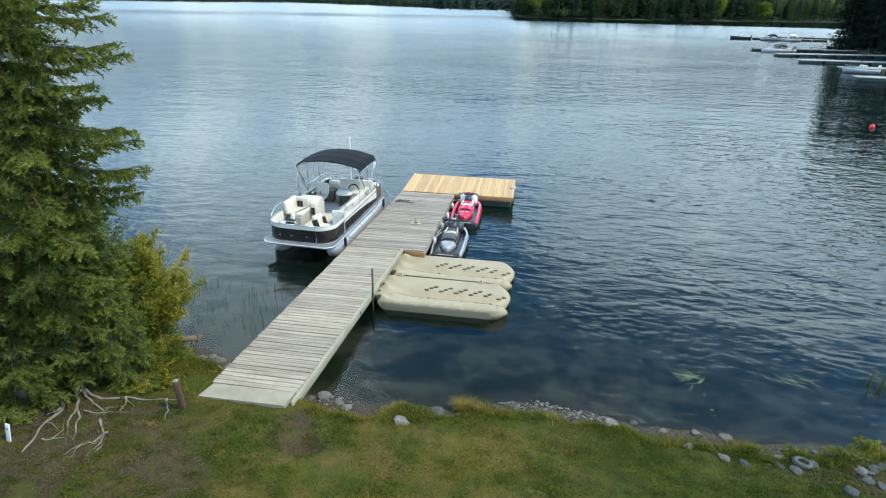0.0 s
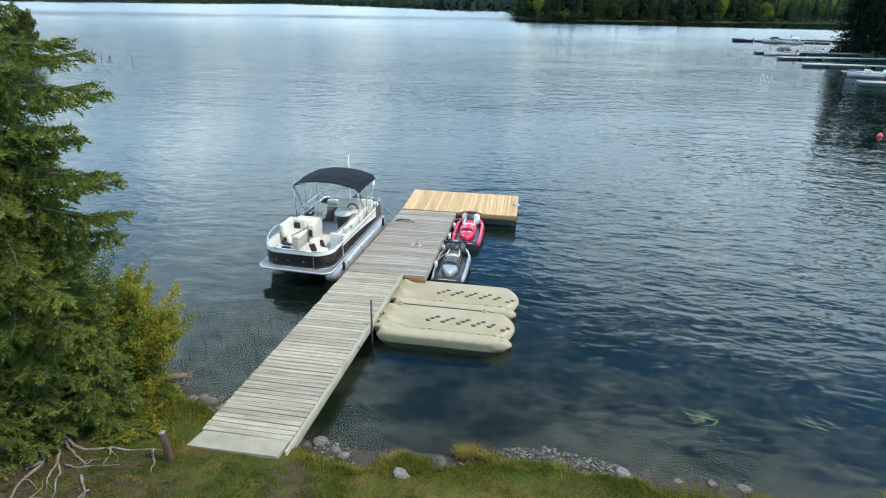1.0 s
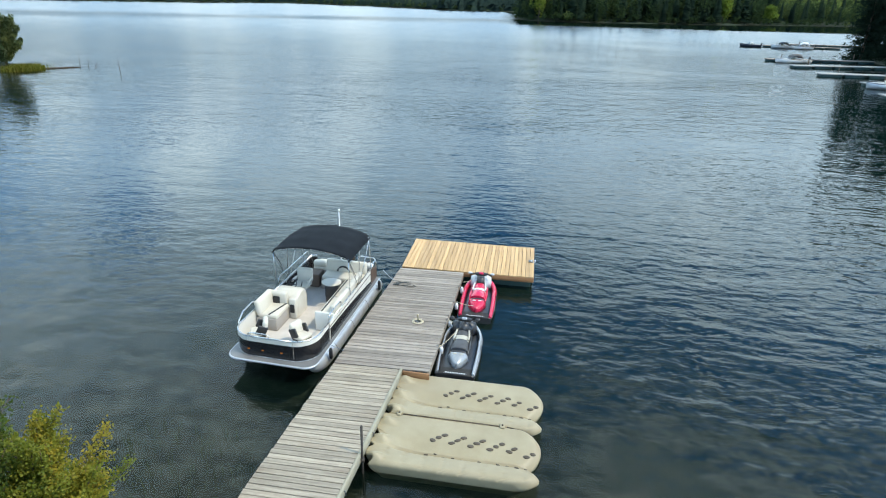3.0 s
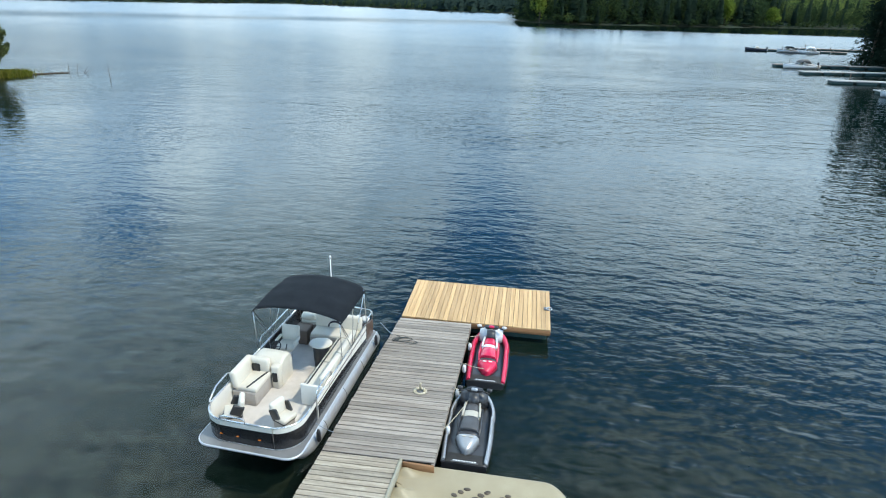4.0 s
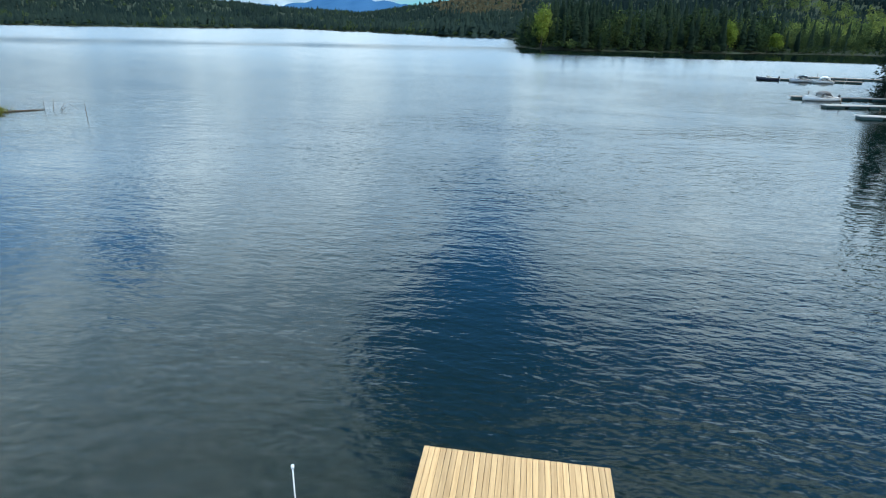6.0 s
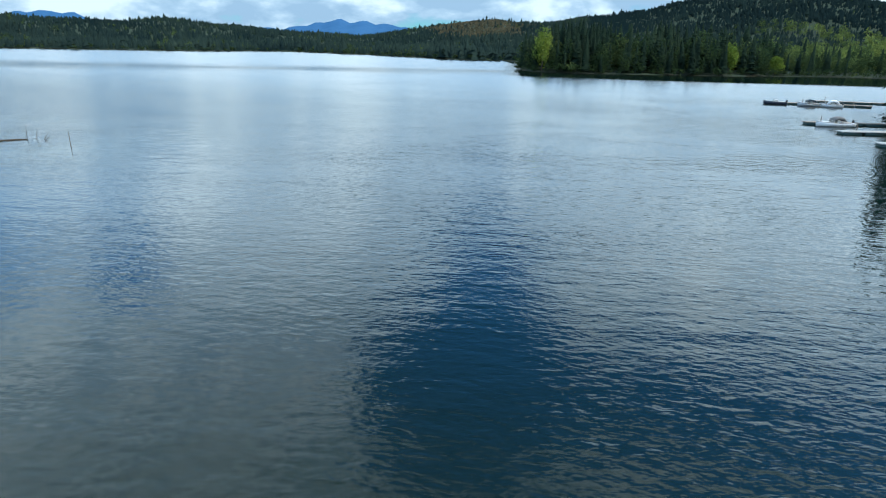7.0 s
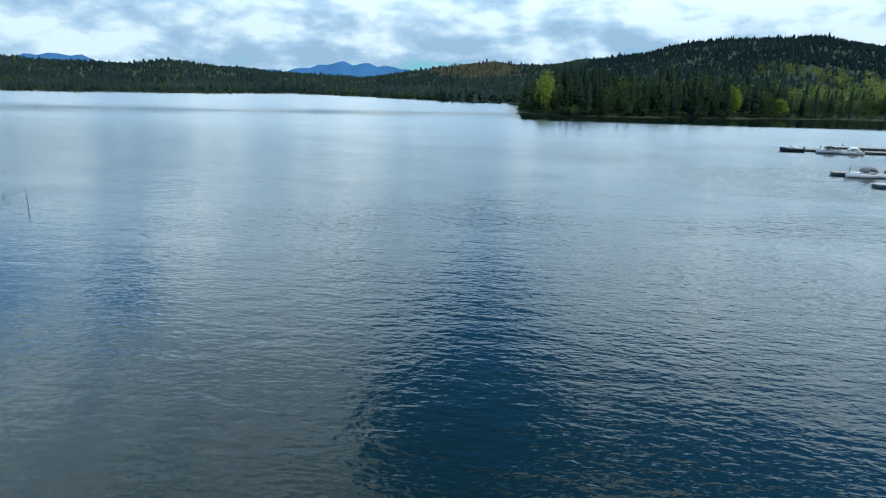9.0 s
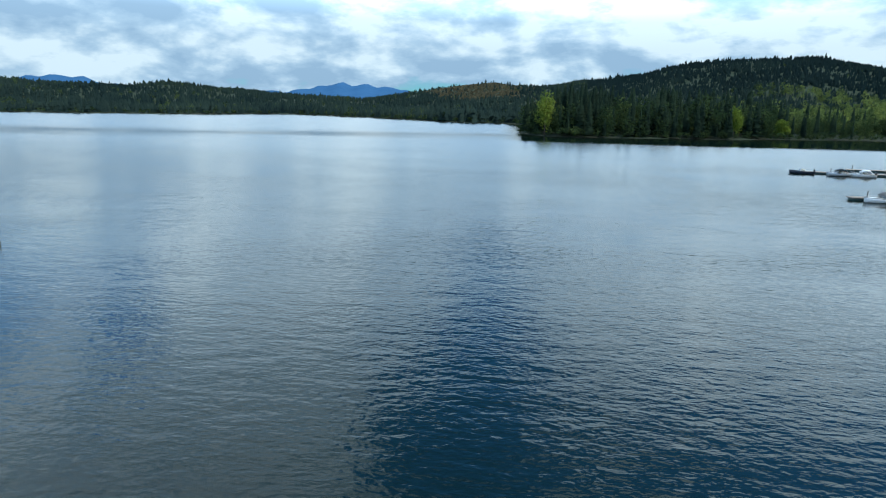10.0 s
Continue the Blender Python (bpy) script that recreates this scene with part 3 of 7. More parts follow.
def wobble(x, y, scale, seed=0.0):
    """A soft, uneven field between about -1 and 1."""
    x, y = np.asarray(x, float) / scale, np.asarray(y, float) / scale
    return (np.sin(1.3 * x + 0.9 * y + seed) + np.sin(-0.8 * x + 1.7 * y + 2.1 * seed) + np.sin(2.3 * x - 0.4 * y + 1.3 + seed) + np.sin(0.6 * x + 2.9 * y + 4.0 - seed)) / 3


RIDGE_AZ = [-60, -44, -36, -32, -26, -20.7, -14.8, -8.3, -2.6, 1.6, 8, 10.5, 14.5, 19, 23.4, 26.1, 30.1, 45]
RIDGE_UP = [26, 24, 20, 27, 22, 16, 13.5, 28.5, 40.5, 38.5, 49, 58, 74, 77, 79, 71, 58, 47]


def land_height(x, y, d=None):
    x, y = np.asarray(x, float), np.asarray(y, float)
    d = shore_distance(x, y) if d is None else d
    near = np.exp(-((x + 1) ** 2 + (y - 6) ** 2) / 60.0**2)
    dd = d + 0.16 * wobble(x, y, 0.7) * near + 0.10 * wobble(x, y, 0.28, 2.0) * near
    up = np.maximum(dd, 0)
    # a narrow beach, a broken edge of turf, then the lawn
    edge = up - 0.50 + 0.13 * wobble(x, y, 0.75, 5.0) + 0.07 * wobble(x, y, 0.27, 1.0)
    lawn = 0.08 * np.minimum(up / 0.5, 1) + 0.25 * smooth01(edge / 0.34) + 0.11 * np.minimum(up, 30) + 0.025 * wobble(x, y, 0.9, 1.0) * smooth01(up / 1.5)
    lawn = lawn + (0.035 * np.maximum(wobble(x, y, 0.22, 6.0), 0) + 0.02 * wobble(x, y, 0.45, 2.5)) * smooth01(edge / 0.3) * near
    az = np.degrees(np.arctan2(x - EYE_FAR[0], y - EYE_FAR[1]))
    far = smooth01((np.hypot(x, y - 20) - 90) / 120)
    ridge = np.interp(az, RIDGE_AZ, RIDGE_UP) + 3.5 * wobble(x, y, 60, 3.0)
    width = np.interp(az, [-60, -10, 5, 15, 45], [170, 230, 380, 520, 520])
    hill = 1.0 * (1 - np.exp(-up / 3)) + ridge * smooth01((up - 35) / width)
    land = lawn * (1 - far) + hill * far
    # a hollow worn into the bank beside the ramp
    land = land - 0.27 * np.exp(-((((x + 3.75) / 0.33) ** 2 + ((y - 7.45) / 0.24) ** 2) ** 1.6)) - 0.05 * np.exp(-(((x + 3.95) / 0.35) ** 2 + ((y - 8.05) / 0.3) ** 2))
    bed = -np.minimum(-np.minimum(dd, 0) * 0.16 + 0.02 * np.maximum(-dd - 6, 0), 7.0)
    return np.where(dd > 0, land, bed)


def grown(lo, hi, step, low_end, high_end, rate):
    fine = list(np.arange(lo, hi + step / 2, step))
    a, s = [fine[0]], step
    while a[-1] > low_end:
        s *= rate
        a.append(a[-1] - s)
    b, s = [fine[-1]], step
    while b[-1] < high_end:
        s *= rate
        b.append(b[-1] + s)
    return np.array(a[:0:-1] + fine + b[1:])


def grid_faces(nx, ny):
    i = (np.arange(ny - 1)[:, None] * nx + np.arange(nx - 1)[None]).ravel()
    return np.stack([i, i + 1, i + nx + 1, i + nx], 1)


def make_ground():
    gx, gy = grown(-11, 10, 0.085, -4200, 4200, 1.055), grown(4.5, 11.5, 0.085, -600, 4200, 1.055)
    x, y = [a.ravel() for a in np.meshgrid(gx, gy)]
    d = shore_distance(x, y)
    z = land_height(x, y, d)
    far = smooth01((np.hypot(x, y - 20) - 45) / 20)
    near_tree = np.exp(-(((x + 8.2) / 2.6) ** 2 + ((y - 6.6) / 1.7) ** 2))
    path = np.exp(-(((x + 5.6 + 0.25 * (y - 7)) / 0.8) ** 2 + ((y - 5.6) / 1.5) ** 2))
    worn = np.exp(-(((x + 3.8) / 0.5) ** 2 + ((y - 7.45) / 0.35) ** 2)) + np.exp(-(((x + 4.1) / 0.45) ** 2 + ((y - 8.1) / 0.35) ** 2))
    earth = np.clip(1.25 * near_tree + 0.45 * path + 0.95 * worn + 0.5 * np.exp(-((x - 7.5) ** 2 + (y - 7.6) ** 2) / 1.5) + 0.8 * np.exp(-(((x - 5.8) / 1.3) ** 2 + ((y - 8.15) / 0.5) ** 2)), 0, 1)
    gravel = smooth01((0.62 - d - 0.13 * wobble(x, y, 0.75, 5.0)) / 0.16) * (1 - far)
    # first mask: where shade on the right of the lawn is painted
    masks = {"lawn_shade": smooth01((x + 0.5 + 0.6 * wobble(x, y, 0.8, 3.0)) / 3.0) * (1 - far), "earth": earth * (1 - far), "forest": far, "gravel": gravel, "bed": smooth01(-d / 0.8)}
    ob = put_mesh("ground", np.stack([x, y, z], 1), grid_faces(len(gx), len(gy)), M["ground"], masks, smooth=True)
    tagged(ob, "uneven grassy lakeshore bank with bare earth and wooded far hills", "ground", kind="structure")
    wx, wy = grown(-16, 16, 0.5, -4000, 4000, 1.07), grown(6, 30, 0.5, 4, 4000, 1.07)
    x, y = [a.ravel() for a in np.meshgrid(wx, wy)]
    ob = put_mesh("water", np.stack([x, y, 0 * x], 1), grid_faces(len(wx), len(wy)), M["water"], {"depth": np.maximum(-land_height(x, y), 0)}, smooth=True)
    tagged(ob, "rippled dark blue lake water reflecting a cloudy sky", "water", kind="structure")


make_ground()


def far_mountains():
    """Blue ridges beyond the forested hills, the haze put into their colour."""
    az = np.radians(np.linspace(-62, 30, 240))
    deg = np.degrees(az)
    crest = 40 + 66 * np.exp(-(((deg + 17.0) / 3.6) ** 2)) + 48 * np.exp(-(((deg + 12.0) / 3.2) ** 2)) + 66 * np.exp(-(((deg + 39.5) / 4.5) ** 2)) + 20 * np.exp(-(((deg + 24) / 4) ** 2))
    crest = crest + 3.0 * np.sin(deg * 2.1) + 1.6 * np.sin(deg * 5.3 + 1)
    rows = []
    for r, k in ((2700, 0.0), (2900, 0.45), (3100, 0.8), (3300, 1.0), (3600, 0.7)):
        rows.append(np.stack([EYE_FAR[0] + r * np.sin(az), EYE_FAR[1] + r * np.cos(az), crest * k * (1 + 0.06 * np.sin(deg * 3 + r))], 1))
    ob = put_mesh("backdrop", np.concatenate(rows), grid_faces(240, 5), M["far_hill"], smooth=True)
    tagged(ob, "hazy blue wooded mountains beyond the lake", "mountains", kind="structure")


far_mountains()

# ---- woods and trees ----
def conifers(rng, x, y, z, high, wide, tiers, sides, mood=0.35):
    """Many firs as one array: skirts of drooping boughs about each stem."""
    n = len(x)
    k = np.arange(tiers)
    base = 0.08 + 0.90 * (k / tiers) ** 0.9
    top = np.minimum(base + 1.75 / tiers, 1.0)
    reach = (1 - base) ** 0.8
    ang = rng.uniform(0, 2 * np.pi, (n, tiers, 1)) + 2 * np.pi * np.arange(sides) / sides + rng.uniform(-0.25, 0.25, (n, tiers, sides))
    rad = wide[:, None, None] * reach[None, :, None] * rng.uniform(0.55, 1.25, (n, tiers, sides))
    rim = np.stack([x[:, None, None] + rad * np.cos(ang), y[:, None, None] + rad * np.sin(ang),
                    z[:, None, None] + high[:, None, None] * (base[None, :, None] + rng.uniform(-0.35, 0.25, (n, tiers, sides)) / tiers)], -1)
    tip = np.stack([np.repeat(x[:, None], tiers, 1), np.repeat(y[:, None], tiers, 1), z[:, None] + high[:, None] * top[None]], -1)
    verts = np.concatenate([rim, tip[:, :, None]], 2).reshape(-1, 3)
    first = (np.arange(n * tiers) * (sides + 1))[:, None]
    a = np.arange(sides)
    faces = np.stack([first + a, first + (a + 1) % sides, np.repeat(first + sides, sides, 1)], -1).reshape(-1, 3)
    tone = np.clip(np.broadcast_to(mood, (n,))[:, None, None] + rng.normal(0, 0.09, (n, 1, 1)) + rng.uniform(-0.07, 0.07, (n, tiers, sides + 1)), 0, 1).ravel()
    return verts, faces, tone


def broadleaves(rng, x, y, z, high, wide, leaves, size=0.13, warm=0.0):
    """Many round-crowned trees as one array of leaf clumps."""
    n = len(x)
    lumps = rng.normal(0, 1, (n, 7, 3))
    lumps /= np.linalg.norm(lumps, axis=-1, keepdims=True) / np.array([0.55, 0.55, 0.62])
    pick = rng.integers(0, 7, (n, leaves))
    off = rng.normal(0, 1, (n, leaves, 3))
    off /= np.linalg.norm(off, axis=-1, keepdims=True)
    p = np.take_along_axis(lumps, pick[:, :, None].repeat(3, 2), 1) + off * rng.uniform(0.25, 0.48, (n, leaves, 1))
    scale = np.stack([wide, wide, high * 0.46], 1)[:, None]
    c = p * scale + np.stack([x, y, z + high * 0.55], 1)[:, None]
    s = size * wide[:, None, None, None] * rng.uniform(0.6, 1.4, (n, leaves, 1, 1))
    quad = rng.normal(0, 1, (n, leaves, 3, 3))
    quad /= np.linalg.norm(quad, axis=-1, keepdims=True)
    verts = (c[:, :, None] + quad * s * 1.6).reshape(-1, 3)
    faces = np.arange(n * leaves * 3).reshape(-1, 3)
    tone = np.clip(rng.normal(0.4 + warm, 0.18, (n, 1, 1)) + rng.uniform(-0.15, 0.15, (n, leaves, 1)) + np.zeros((1, 1, 3)), 0, 1).ravel()
    return verts, faces, tone


def far_points(rng, count, az0, az1, r0, r1, d0, d1):
    az, r = np.radians(rng.uniform(az0, az1, count)), rng.uniform(r0, r1, count)
    x, y = EYE_FAR[0] + r * np.sin(az), EYE_FAR[1] + r * np.cos(az)
    d = shore_distance(x, y)
    keep = (d > d0) & (d < d1)
    return x[keep], y[keep], land_height(x[keep], y[keep], d[keep])


BIRCHES = [(5.2, 299, 21.0, 5.0), (93, 322, 16.0, 4.0), (119, 334, 10.0, 4.0)]


def far_woods():
    rng = np.random.default_rng(4)
    x, y, z = far_points(rng, 56000, -52, 42, 240, 1150, 1.5, 720)
    d = shore_distance(x, y)
    az = np.degrees(np.arctan2(x - EYE_FAR[0], y - EYE_FAR[1]))
    # logged ground on the middle hill, and broadleaf stands on the sunny slope
    bare = (az > -8.5 + rng.normal(0, 1, len(x))) & (az < 0.3 + rng.normal(0, 1, len(x))) & (d > 175 + 45 * wobble(x, y, 40, 8))
    cut = bare & (rng.uniform(0, 1, len(x)) < 0.93)
    v, f, t = broadleaves(rng, x[cut], y[cut], z[cut] - 0.4, rng.uniform(1.2, 3.0, cut.sum()), rng.uniform(1.8, 3.6, cut.sum()), 26, 0.24, 0.0)
    tagged(put_mesh("clearing_brush", v, f, M["brush_hill"], t), "dry brown brush on the logged hilltop", "brush", kind="stuff")
    # the point keeps its own taller wood
    rest = ~cut & ~((d < 42) & (az > -9) & (np.hypot(x - EYE_FAR[0], y - EYE_FAR[1]) < 420))
    x, y, z, d, az = x[rest], y[rest], z[rest], d[rest], az[rest]
    stand = wobble(x, y, 38, 5) + 0.5 * wobble(x, y, 13, 1)
    slope = (az > 17) & (d > 12) & (d < 250)
    # ridge top under cloud shadow: few broadleaves, and the shade goes into fir tone
    shaded_ridge = smooth01((d - 215 - 30 * wobble(x, y, 45, 6)) / 60) * (az > 6)
    leafy = rng.uniform(0, 1, len(x)) < np.where(slope & (stand > 0.25 - 0.07 * (az - 20)), 0.85, np.where(stand > 0.35, 0.30, 0.04)) * (1 - 0.95 * shaded_ridge)
    # broad crowns stand wider apart than firs
    keep = ~leafy | (rng.uniform(0, 1, len(x)) < 0.5)
    x, y, z, d, az, stand, slope, leafy, shaded_ridge = [v[keep] for v in (x, y, z, d, az, stand, slope, leafy, shaded_ridge)]
    h = rng.uniform(4.6, 8.6, len(x)) * (1 + 0.25 * wobble(x, y, 22, 9)) * (1 - 0.28 * smooth01((d - 60) / 120)) * np.where(rng.uniform(0, 1, len(x)) < 0.05, 1.4, 1.0)
    fir = ~leafy
    # last term paints the cloud shadow into the ridge firs' colour
    mood = 0.30 + 0.14 * stand + 0.10 * wobble(x, y, 90, 4) - 0.34 * shaded_ridge
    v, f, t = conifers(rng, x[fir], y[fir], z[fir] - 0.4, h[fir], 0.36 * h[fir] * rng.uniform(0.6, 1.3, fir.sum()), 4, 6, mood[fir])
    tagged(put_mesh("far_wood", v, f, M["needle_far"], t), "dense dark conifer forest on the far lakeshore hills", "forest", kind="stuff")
    # broadleaf stands on the sunlit slopes
    hb = h[leafy] * np.where(slope[leafy], 1.5, 0.95)
    v, f, t = broadleaves(rng, x[leafy], y[leafy], z[leafy] - 0.4, hb, hb * rng.uniform(0.3, 0.44, len(hb)), 95, 0.12, (np.where(slope[leafy], 0.12 + 0.2 * smooth01((az[leafy] - 20) / 6), -0.16))[:, None, None])
    tagged(put_mesh("far_broadleaf_wood", v, f, M["leaf_far"], t), "pale green broadleaf trees among the far conifers", "forest", kind="stuff")
    # the wooded point across the bay
    x, y, z = far_points(rng, 9000, -9, 40, 240, 420, 1.0, 42)
    pick = rng.permutation(len(x))[:1500]
    pick = pick[np.min([np.hypot(x[pick] - bx, (y[pick] - by + 5) * 0.7) - 1.1 * bw for bx, by, bh, bw in BIRCHES], 0) > 0]
    x, y, z = x[pick], y[pick], z[pick]
    d = shore_distance(x, y)
    h = rng.uniform(9, 22, len(x)) * np.clip(0.75 + d / 60, 0.75, 1.1)
    east = smooth01((np.degrees(np.arctan2(x - EYE_FAR[0], y - EYE_FAR[1])) - 20) / 5)
    keep = rng.uniform(0, 1, len(x)) > 0.55 * east
    x, y, z, d, h, east = x[keep], y[keep], z[keep], d[keep], h[keep] * (1 - 0.25 * east[keep]), east[keep]
    leafy = rng.uniform(0, 1, len(x)) < 0.40 + 0.30 * wobble(x, y, 14, 2) + 0.30 * east
    fir = ~leafy
    v, f, t = conifers(rng, x[fir], y[fir], z[fir] - 0.3, h[fir], 0.15 * h[fir] * rng.uniform(0.65, 1.35, fir.sum()), 20, 8, 0.30 + 0.2 * wobble(x, y, 20, 7)[fir])
    tagged(put_mesh("point_wood", v, f, M["needle_point"], t), "dark tall conifers crowding the wooded point", "forest", kind="stuff")
    v, f, t = broadleaves(rng, x[leafy], y[leafy], z[leafy] - 0.3, 0.80 * h[leafy], 0.25 * h[leafy], 240, 0.085, (-0.02 + 0.25 * wobble(x, y, 11, 3) + 0.12 * east)[leafy][:, None, None])
    tagged(put_mesh("point_broadleaf_wood", v, f, M["leaf_point"], t), "green broadleaf trees along the wooded point", "forest", kind="stuff")
    # bushes along the water's edge
    x, y, z = far_points(rng, 60000, -52, 42, 240, 720, 0.3, 4.0)
    pick = rng.permutation(len(x))[:520]
    h = rng.uniform(1.5, 4.5, len(pick))
    v, f, t = broadleaves(rng, x[pick], y[pick], z[pick] - 0.3, h, 0.6 * h, 40, 0.16, 0.0)
    tagged(put_mesh("shore_bushes", v, f, M["leaf_point"], t), "low green bushes along the far water's edge", "bushes", kind="stuff")


far_woods()


def point_birches():
    """Bright trees that stand out at the end of the wooded point."""
    rng = np.random.default_rng(71)
    for x, y, h, w in BIRCHES:
        tree = thing("broadleaf_tree", pose(x, y, on_land(x, y, 0.2)), "bright yellow-green broadleaf tree on the wooded point", "tree", "bright trees on the point")
        part("trunk", tube([(0, 0, -0.3), (0.1, 0, h * 0.4), (0, 0.1, h * 0.8)], [0.30, 0.2, 0.05], 7), M["bark"], tree)
        v, f, t = broadleaves(rng, np.zeros(3), np.zeros(3), np.array([0.0, 0.1, 0.2]) * h, np.full(3, h * 0.8), np.array([1.0, 0.85, 0.7]) * w, 800, 0.075, 0.15)
        crown = put_mesh("crown", v, f, M["leaf_birch"], t)
        crown.parent = tree


def blades(rng, centre, ways, length, width, fan=0.5):
    """Small pointed blades, a triangle each, from centres along ways."""
    n = len(centre)
    side = np.cross(ways, rng.normal(0, 1, (n, 3)))
    side /= np.linalg.norm(side, axis=1, keepdims=True) + 1e-9
    w = ways + fan * rng.normal(0, 0.5, (n, 3))
    w /= np.linalg.norm(w, axis=1, keepdims=True)
    l, s = np.broadcast_to(length, (n,))[:, None], np.broadcast_to(width, (n,))[:, None]
    verts = np.stack([centre - side * s, centre + side * s, centre + w * l], 1).reshape(-1, 3)
    return verts, np.arange(3 * n).reshape(-1, 3)


def spruce(m, high, reach, seed, label, whorls=30, gaps=0.0, dense=1.0, low=0.06, form=None, long_boughs=()):
    """A spruce with tapered stem, sweeping boughs and hanging needled twigs."""
    rng = np.random.default_rng(seed)
    tree = thing("spruce_tree", m, label, "tree")
    part("trunk", tube([(0.05 * math.sin(k * 0.9), 0.05 * math.cos(k), high * k / 12 - 0.2) for k in range(13)], [0.21 * (1 - k / 13) ** 0.8 + 0.015 for k in range(13)], 10), M["bark"], tree)
    limbs, spots, ways, sizes, tones = None, [], [], [], []
    for k in list(range(1, whorls)) + [0]:
        f = low + (1 - low) * (k + rng.uniform(-0.3, 0.3)) / whorls
        bough = rng.uniform(0.66, 1.16)
        arms = [(a, 0.0) for a in rng.uniform(0, 2 * np.pi) + np.arange(5) * 2 * np.pi / 5 + rng.normal(0, 0.25, 5)]
        if k == 0:
            arms += [(a, ln, h) for h, a, ln in long_boughs]
        for arm in arms:
            a = arm[0]
            if len(arm) == 2 and rng.uniform() < gaps:
                continue
            ln = reach * (float(np.interp(f, *form)) if form else max(1 - f, 0.03) ** 0.75) * rng.uniform(0.75, 1.1) * bough
            if len(arm) == 3:
                ln, f = arm[1], arm[2] / high
            out = np.array([np.cos(a), np.sin(a), 0.0])
            s = np.linspace(0, 1, 9)
            droop = -0.30 * s + 0.22 * s**3 if f < 0.75 else 0.25 * s
            line = np.array([0, 0, high * f]) + out * (s * ln)[:, None] + np.array([0, 0, 1.0]) * (droop * ln)[:, None]
            line[:, :2] += rng.normal(0, 0.02, (9, 2)) * s[:, None]
            limbs = tube([tuple(p) for p in line[::2]], [0.030 * (1 - q * 0.85) * (ln / reach + 0.25) for q in s[::2]], 5, limbs)
            cross = np.array([-out[1], out[0], 0.0])
            count = int(ln * 19 * dense) + 7
            tone = rng.normal(0.34, 0.13)
            for j in range(count):
                q = 0.05 + 0.95 * (j + rng.uniform()) / count
                root = np.array([np.interp(q, s, line[:, i]) for i in range(3)])
                tl = (0.10 + 0.42 * min(ln, 1.6) / 1.6 * (1 - q) ** 0.65) * rng.uniform(0.6, 1.25)
                sign = rng.choice([-1, 1])
                way = cross * sign * rng.uniform(0.5, 1) + out * rng.uniform(0.4, 1.0) + np.array([0, 0, rng.uniform(-0.75, 0.1)])
                way /= np.linalg.norm(way)
                steps = max(3, int(tl / 0.030))
                g = np.linspace(0, 1, steps)
                spots.append(root + way * (g * tl)[:, None] + np.array([0, 0, -0.12 * tl]) * (g**2)[:, None])
                ways.append(np.repeat(way[None] * 0.75 + np.array([[0, 0, 0.12]]), steps, 0))
                sizes.append(np.full(steps, 0.070) * rng.uniform(0.7, 1.3))
                tones.append(np.clip(tone + 0.35 * g * (0.4 + q) + rng.uniform(-0.12, 0.12) + np.zeros(steps), 0, 1))
    tagged(part("branchwork", limbs, M["bark"], tree), kind="stuff")
    spots, ways, sizes, tones = np.concatenate(spots), np.concatenate(ways), np.concatenate(sizes), np.concatenate(tones)
    both = np.repeat(np.arange(len(spots)), 4)
    v, f = blades(rng, spots[both], ways[both], sizes[both], sizes[both] * 0.22, 1.2)
    crown = put_mesh("crown", v, f, M["needle"], np.repeat(tones[both], 3))
    crown.parent = tree
    return tree


def shrub(m, high, wide, seed, label, material, stems=26, leaves=380, name="shrub", leaf=0.055, lean=0.35, category="shrub"):
    """A many-stemmed shrub with small leaves along arching shoots."""
    rng = np.random.default_rng(seed)
    bush = thing(name, m, label, category)
    wood, spots, ways, tones = None, [], [], []
    for k in range(stems):
        a = rng.uniform(0, 2 * np.pi)
        r = wide * rng.uniform(0.05, 1.0) ** 0.7
        h = high * rng.uniform(0.5, 1.05) * (1 - 0.35 * (r / wide) ** 2)
        s = np.linspace(0, 1, 7)
        line = np.stack([np.cos(a) * r * (0.25 * s + 0.75 * s**1.6), np.sin(a) * r * (0.25 * s + 0.75 * s**1.6), h * s ** (0.9)], 1)
        line[:, :2] += rng.normal(0, 0.03, (7, 2)) * s[:, None] * high
        wood = tube([tuple(p) for p in line], [0.018 * (1 - 0.85 * q) * high / 2.5 + 0.003 for q in s], 5, wood)
        # leaf tone is raised on the stems that point towards angle lean
        tone = np.clip(rng.normal(0.4, 0.2) + 0.25 * np.cos(a - lean), 0, 1)
        n = leaves
        q = rng.uniform(0.18, 1.0, n) ** 0.8
        p = np.stack([np.interp(q, s, line[:, i]) for i in range(3)], 1) + rng.normal(0, 0.055 * high * 0.6, (n, 3)) * (1.15 - 0.6 * q[:, None])
        w = rng.normal(0, 1, (n, 3)) + np.array([0, 0, 0.3])
        spots.append(p)
        ways.append(w / np.linalg.norm(w, axis=1, keepdims=True))
        tones.append(np.clip(tone + rng.uniform(-0.22, 0.22, n), 0, 1))
    tagged(part("branchwork", wood, M["bark"], bush), kind="stuff")
    spots, ways, tones = np.concatenate(spots), np.concatenate(ways), np.concatenate(tones)
    n = len(spots)
    side = np.cross(ways, rng.normal(0, 1, (n, 3)))
    side /= np.linalg.norm(side, axis=1, keepdims=True) + 1e-9
    l = leaf * rng.uniform(0.7, 1.3, (n, 1))
    v = np.stack([spots, spots + ways * l * 0.5 + side * l * 0.3, spots + ways * l, spots + ways * l * 0.5 - side * l * 0.3], 1).reshape(-1, 3)
    crown = put_mesh("crown", v, np.arange(4 * n).reshape(-1, 4), material, np.repeat(tones, 4))
    crown.parent = bush
    return bush


